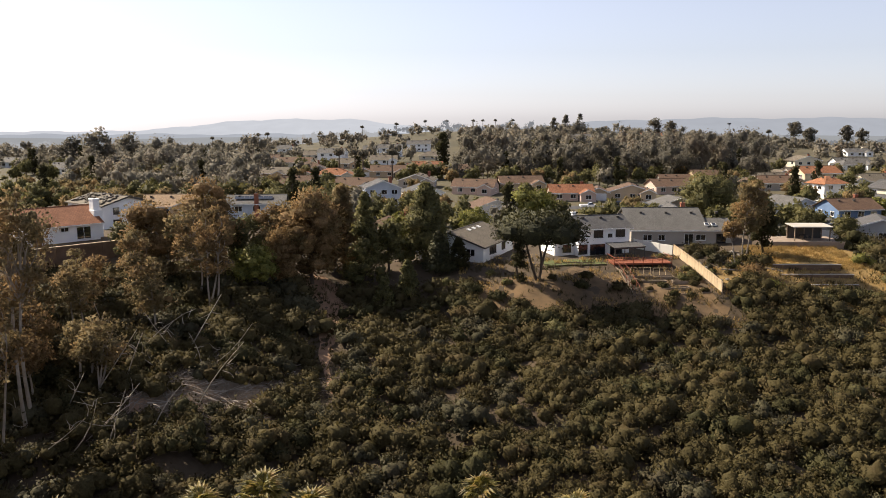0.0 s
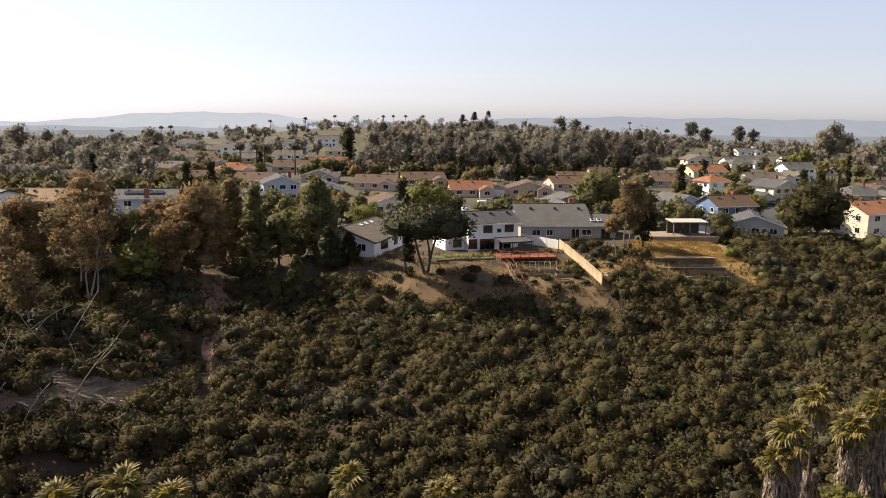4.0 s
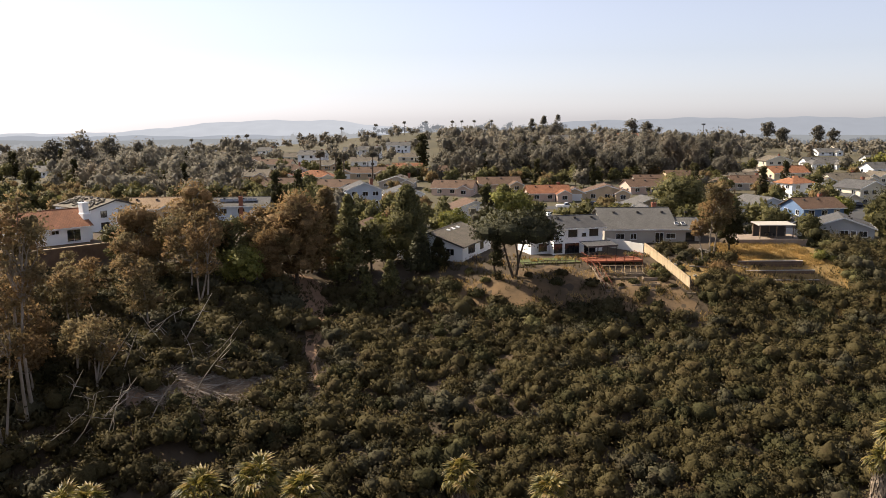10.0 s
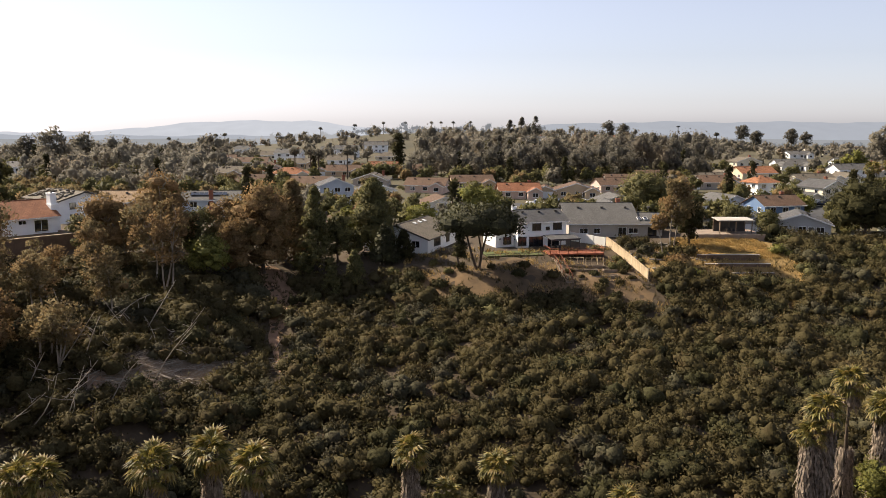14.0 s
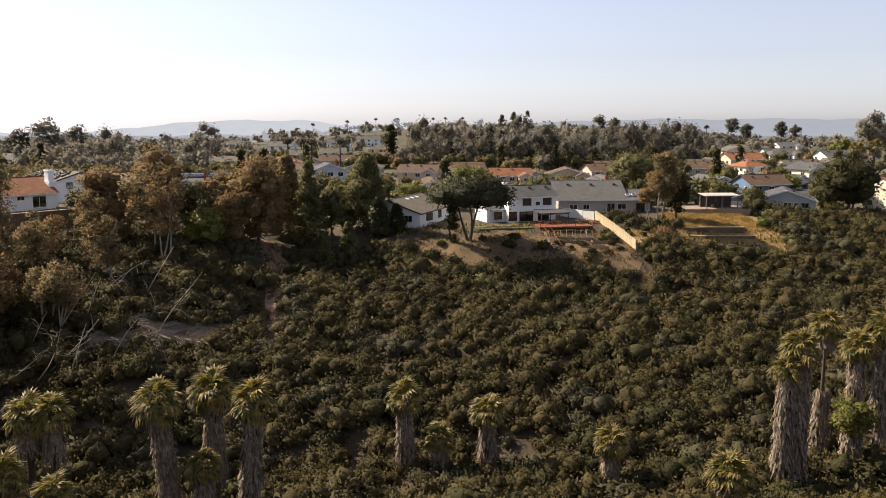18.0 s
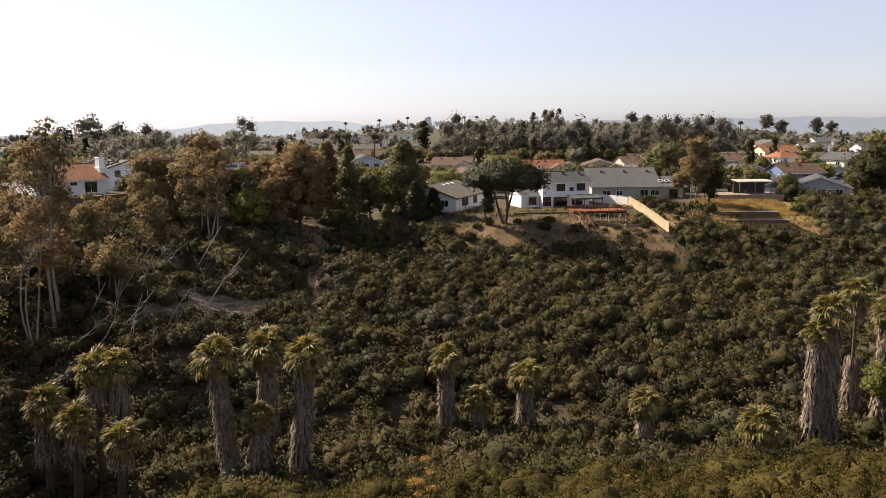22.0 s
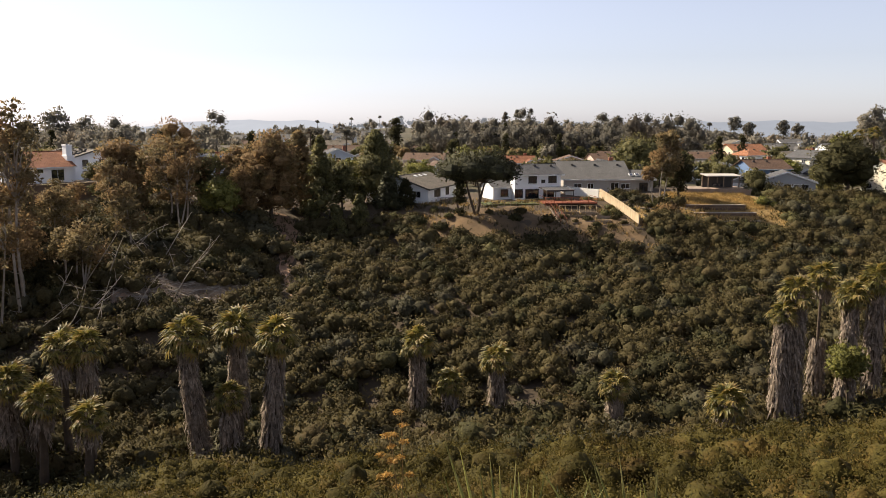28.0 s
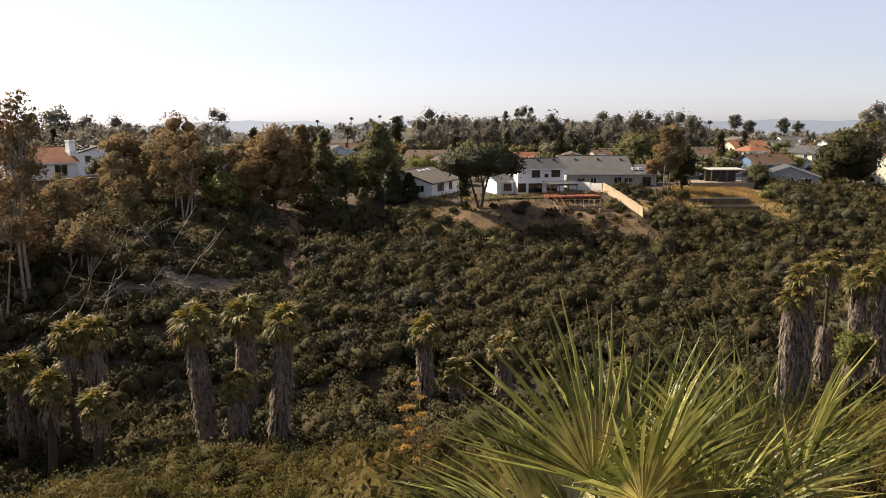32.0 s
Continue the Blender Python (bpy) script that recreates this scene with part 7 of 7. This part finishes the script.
# ---- far woods and far palms ----
def woods(name, mat, label, n, xr, yr, hgt, wid, seed, count=60, leaf=1.0):
    """Crowded tree crowns of several swellings each."""
    rng = np.random.default_rng(seed)
    y = np.sqrt(rng.uniform(yr[0] ** 2, yr[1] ** 2, n))
    x = rng.uniform(xr[0], xr[1], n) * y
    ok = np.ones(n, bool)
    for a, b, c in SPOTS:
        ok &= np.hypot(x - a, y - b) > c + 1.0
        ok &= ~((np.abs(x - a * y / b) < c * 0.8) & (y < b) & (y > b - 38))
    ok &= ~((x / y > -0.25) & (x / y < 0.0) & (y < 700) & (rng.uniform(size=n) < 0.55))
    x, y = x[ok], y[ok]
    n = len(x)
    k = np.clip(rng.lognormal(0, 0.25, n), 0.55, 1.8)
    h, w = rng.uniform(*hgt, n) * k, rng.uniform(*wid, n) * np.sqrt(k)
    subs = 6
    d = unit(rng.normal(size=(n, subs, 3)))
    d[:, 0] *= 0.2
    mid = np.stack([x, y, land(x, y) + h * 0.5], -1)
    c = (mid[:, None] + d * np.stack([w * 0.36, w * 0.36, h * 0.32], -1)[:, None]).reshape(-1, 3)
    s = (rng.uniform(0.16, 0.32, (n, subs)) * w[:, None]).ravel()
    r = np.stack([s, s, np.minimum(s * 1.1, np.repeat(h, subs) * 0.4)], -1)
    whole = np.repeat(mid, subs, 0)
    m = max(14, count * 3 // (2 * subs))
    d1 = unit(rng.normal(size=(len(c), m, 3)))
    p1 = c[:, None] + d1 * rng.uniform(0.6, 1.15, (len(c), m, 1)) * r[:, None]
    q1 = leaves(p1.reshape(-1, 3), d1.reshape(-1, 3), leaf * 0.85, rng, 0.8, 1.0)
    f1 = d1 + 0.8 * unit(p1 - whole[:, None])
    body = c[:, None] + ROUGH_BALL[0][None] * rng.uniform(0.38, 0.66, (len(c), len(ROUGH_BALL[0]), 1)) * r[:, None]
    tk = np.stack([x, y, land(x, y)], -1)
    tr = np.concatenate([tube([p + (0, 0, -0.3), p + (0, 0, hh * 0.5)], [0.3, 0.2], 4) for p, hh in zip(tk, h)])
    face = np.concatenate([f1.reshape(-1, 3), np.repeat([[0.0, -1, 0.2]], len(tr), 0)])
    return tagged(new(name, quad_mesh(name, np.concatenate([q1, tr]), M[mat], False, body, ROUGH_BALL[1], unit(face))), label, "trees", kind="stuff")


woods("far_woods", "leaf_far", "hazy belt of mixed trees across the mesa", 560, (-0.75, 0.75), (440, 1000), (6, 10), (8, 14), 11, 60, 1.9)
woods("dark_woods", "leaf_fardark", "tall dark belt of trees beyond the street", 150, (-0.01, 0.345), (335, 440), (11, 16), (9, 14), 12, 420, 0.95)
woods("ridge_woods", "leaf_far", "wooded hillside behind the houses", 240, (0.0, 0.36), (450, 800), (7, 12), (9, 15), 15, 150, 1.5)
woods("garden_woods", "leaf_far", "tall haze-pale trees round distant gardens", 80, (-0.47, -0.25), (245, 400), (8, 14), (8, 13), 13, 380, 0.85)
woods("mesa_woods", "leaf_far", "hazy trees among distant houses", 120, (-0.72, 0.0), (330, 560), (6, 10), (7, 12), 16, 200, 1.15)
woods("plain_woods", "leaf_far", "haze-pale trees on the far plain", 170, (0.3, 0.8), (520, 1050), (5, 10), (8, 15), 18, 60, 1.5)
# Trees past 1000 m are emissive, their colour holding the haze.
woods("horizon_woods", "glow_wood", "pale haze-glowing line of trees along the far ridge", 160, (-0.8, -0.1), (1000, 1400), (7, 14), (10, 20), 14, 30, 1.8)
woods("skyline_woods", "glow_wood_dim", "grey haze-glowing line of trees along the far ridge", 130, (-0.1, 0.8), (1000, 1400), (7, 12), (10, 20), 17, 30, 1.8)

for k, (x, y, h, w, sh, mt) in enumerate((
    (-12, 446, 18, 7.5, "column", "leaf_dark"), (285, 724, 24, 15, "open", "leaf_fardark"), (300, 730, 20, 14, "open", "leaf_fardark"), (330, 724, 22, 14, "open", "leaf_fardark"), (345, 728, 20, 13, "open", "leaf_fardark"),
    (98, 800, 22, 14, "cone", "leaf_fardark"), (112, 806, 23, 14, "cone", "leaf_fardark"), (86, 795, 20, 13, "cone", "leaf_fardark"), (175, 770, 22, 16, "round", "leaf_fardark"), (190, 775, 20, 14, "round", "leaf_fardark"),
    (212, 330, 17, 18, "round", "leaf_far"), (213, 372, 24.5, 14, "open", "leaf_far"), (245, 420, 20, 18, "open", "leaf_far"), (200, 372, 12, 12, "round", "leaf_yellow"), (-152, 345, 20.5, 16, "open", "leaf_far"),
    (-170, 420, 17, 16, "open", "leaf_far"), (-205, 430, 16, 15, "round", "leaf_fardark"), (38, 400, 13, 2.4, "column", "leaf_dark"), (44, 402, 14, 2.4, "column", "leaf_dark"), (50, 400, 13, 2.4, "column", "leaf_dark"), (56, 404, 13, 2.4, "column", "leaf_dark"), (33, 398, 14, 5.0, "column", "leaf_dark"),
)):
    tree(x, y, h, w, mt, {"column": "slim dark cypress standing above the roofs", "open": "tall open-crowned tree on the skyline", "cone": "tall conifer on the wooded ridge", "round": "large green tree beyond the houses"}[sh], shape=sh, bare=0.3 if sh == "open" else 0.05, blobs=30, per=46, leaf=0.9, girth=0.3, seed=k)


def far_palm(h, seed):
    rng = np.random.default_rng(seed)
    p = thing("tall_palm", 0, -500, 0, 0, "very tall thin palm with a small crown on the skyline", "palm tree", "skyline palms")
    part("trunk", quad_mesh("trunk", tube([(0, 0, -0.5), (0.2, 0, h * 0.5), (0, 0, h)], [0.35, 0.28, 0.22], 7), M["brownbark"], True), None, p)
    q = clumps(np.array([[0, 0, h + 0.4], [0.9, 0, h + 0.2], [-0.9, 0.2, h + 0.3], [0, 0.9, h], [0, -0.9, h]]), np.array([[1.3, 1.3, 1.1]] * 5), 60, 0.7, rng, -0.8, 0.6)
    part("crown", quad_mesh("crown", q, M["leaf_fardark"]), None, p)
    return p


fp = far_palm(14, 5)
spots = [(40, 1040), (12, 1000), (-20, 1020), (25, 1060), (-45, 980), (60, 1010), (-190, 800), (-200, 805), (-250, 820), (-110, 900), (-75, 930), (232, 640), (30, 440), (-50, 330), (-44, 332), (-40, 325), (-30, 340)]
for k, (x, y) in enumerate(spots):
    m = pose(x, y, float(land(x, y)) - (3 if y < 500 else 0), 0, 0, 40 * k)
    if k == 0:
        fp.matrix_basis = m
    else:
        copy_thing(fp, m)


def mast(x, y, top):
    z = float(land(x, y))
    m = thing("mast", x, y, z, 0, "tall thin grey mast with a ring of lamps on top", "mast")
    part("pole", quad_mesh("pole", tube([(0, 0, -0.5), (0, 0, (top - z) * 0.5), (0, 0, top - z)], [0.45, 0.36, 0.26], 9), M["metal"], True), None, m)
    part("lamp_ring", quad_mesh("lamp_ring", tube([(0, 0, top - z - 0.9), (0, 0, top - z - 0.5), (0, 0, top - z + 0.2)], [0.5, 1.5, 1.3], 12), M["black"], True), None, m)


mast(188.8, 600, 21.4)

# ---- low greenery of the gardens ----
rng = np.random.default_rng(31)
y = 172 + 300 * rng.uniform(size=650) ** 1.2
x = rng.uniform(-0.62, 0.7, 650) * (y + 5)
ok = ~((np.abs(y - 238) < 6) & (x > -4) & (x < 74)) & (np.abs(x - (96 + (y - 203) * 0.74)) > 6.5) & (np.hypot(x - 36, y - 219) > 9)
for a, b, c in SPOTS:
    ok &= np.hypot(x - a, y - b) > c * 0.82
x, y = x[ok], y[ok]
tagged(new("garden_shrubs", shrubs("garden_shrubs", x, y, rng, 1.6, 0.42, 40, M["leaf_green"], 0.9, lobes=3)), "low hedges and shrubs in the gardens", "shrubs", kind="stuff")


def weeds(name, mat, label, n, xr, yr, size, seed, where):
    """Upright tufts of dry stems."""
    rng = np.random.default_rng(seed)
    x, y = rng.uniform(*xr, n), rng.uniform(*yr, n)
    k = where(x, y)
    x, y = x[k], y[k]
    n = len(x)
    blades = 7
    b = np.repeat(np.stack([x, y, land(x, y) + 0.03], -1), blades, 0) + rng.normal(size=(n * blades, 3)) * (0.12, 0.12, 0)
    h = rng.uniform(0.5, 1.2, n * blades) * size
    tip = b + np.stack([rng.normal(size=n * blades) * 0.35 * h, rng.normal(size=n * blades) * 0.35 * h, h], -1)
    w = unit(rng.normal(size=(n * blades, 3)) * (1, 1, 0)) * 0.05 * size
    q = np.stack([b - w, b + w, tip + w * 0.3, tip - w * 0.3], 1)
    tagged(new(name, quad_mesh(name, q, M[mat])), label, "grass", kind="stuff")


weeds("dry_weeds", "bloom_straw", "dry straw-coloured weeds on the bank", 4200, (-2, 78), (127, 154), 0.6, 3, lambda x, y: (np.sin(x * 0.5) * np.sin(y * 0.7 + x * 0.3) > 0.2) | (x > 44))
weeds("golden_grass", "bloom_straw", "tall golden dry grass above the terrace walls", 3800, (51, 69), (150, 161.5), 0.5, 5, lambda x, y: np.sin(x * 1.3) * np.sin(y * 1.7 + x * 0.5) > -0.55)
weeds("trail_weeds", "leaf_brush", "low weeds along the footpath", 1500, (-32, -14), (108, 140), 0.6, 8, lambda x, y: np.sin(x * 1.1 + y * 0.4) * np.sin(y * 0.9) > -0.1)
weeds("bank_weeds", "leaf_brush", "scattered low green weeds on the bank", 2600, (-2, 78), (127, 152), 0.7, 4, lambda x, y: np.sin(x * 0.5 + 2) * np.sin(y * 0.8) > 0.0)

# ---- far hills ----
def ridge(name, label, y, lo, hi, height, mat):
    hx = np.linspace(lo, hi, 160)
    hz = height(hx)
    hv = [(x, y + dy, -60 + (z + 60) * t) for x, z in zip(hx, hz) for dy, t in ((-120, 0.0), (0, 0.6), (160, 1.0), (420, 0.2))]
    hf = [(i * 4 + j, i * 4 + j + 4, i * 4 + j + 5, i * 4 + j + 1) for i in range(len(hx) - 1) for j in range(3)]
    hme = bpy.data.meshes.new(name)
    hme.from_pydata(hv, [], hf)
    hme.materials.append(M[mat])
    tagged(new(name, hme), label, "hill", kind="structure")


# Hill and ridge glow in their haze colour, unlit by the sun.
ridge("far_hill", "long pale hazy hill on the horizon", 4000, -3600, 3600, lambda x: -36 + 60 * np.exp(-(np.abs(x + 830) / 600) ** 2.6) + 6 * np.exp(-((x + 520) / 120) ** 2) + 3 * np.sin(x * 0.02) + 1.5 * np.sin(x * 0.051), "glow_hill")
ridge("far_ridge", "low blue-grey ridge glowing with haze beyond the plain", 3400, -3200, 3400, lambda x: -40 + 66 * (0.5 + 0.5 * np.tanh((x - 350) / 380)) + 3 * np.sin(x * 0.013) + 2 * np.sin(x * 0.037), "glow_ridge")
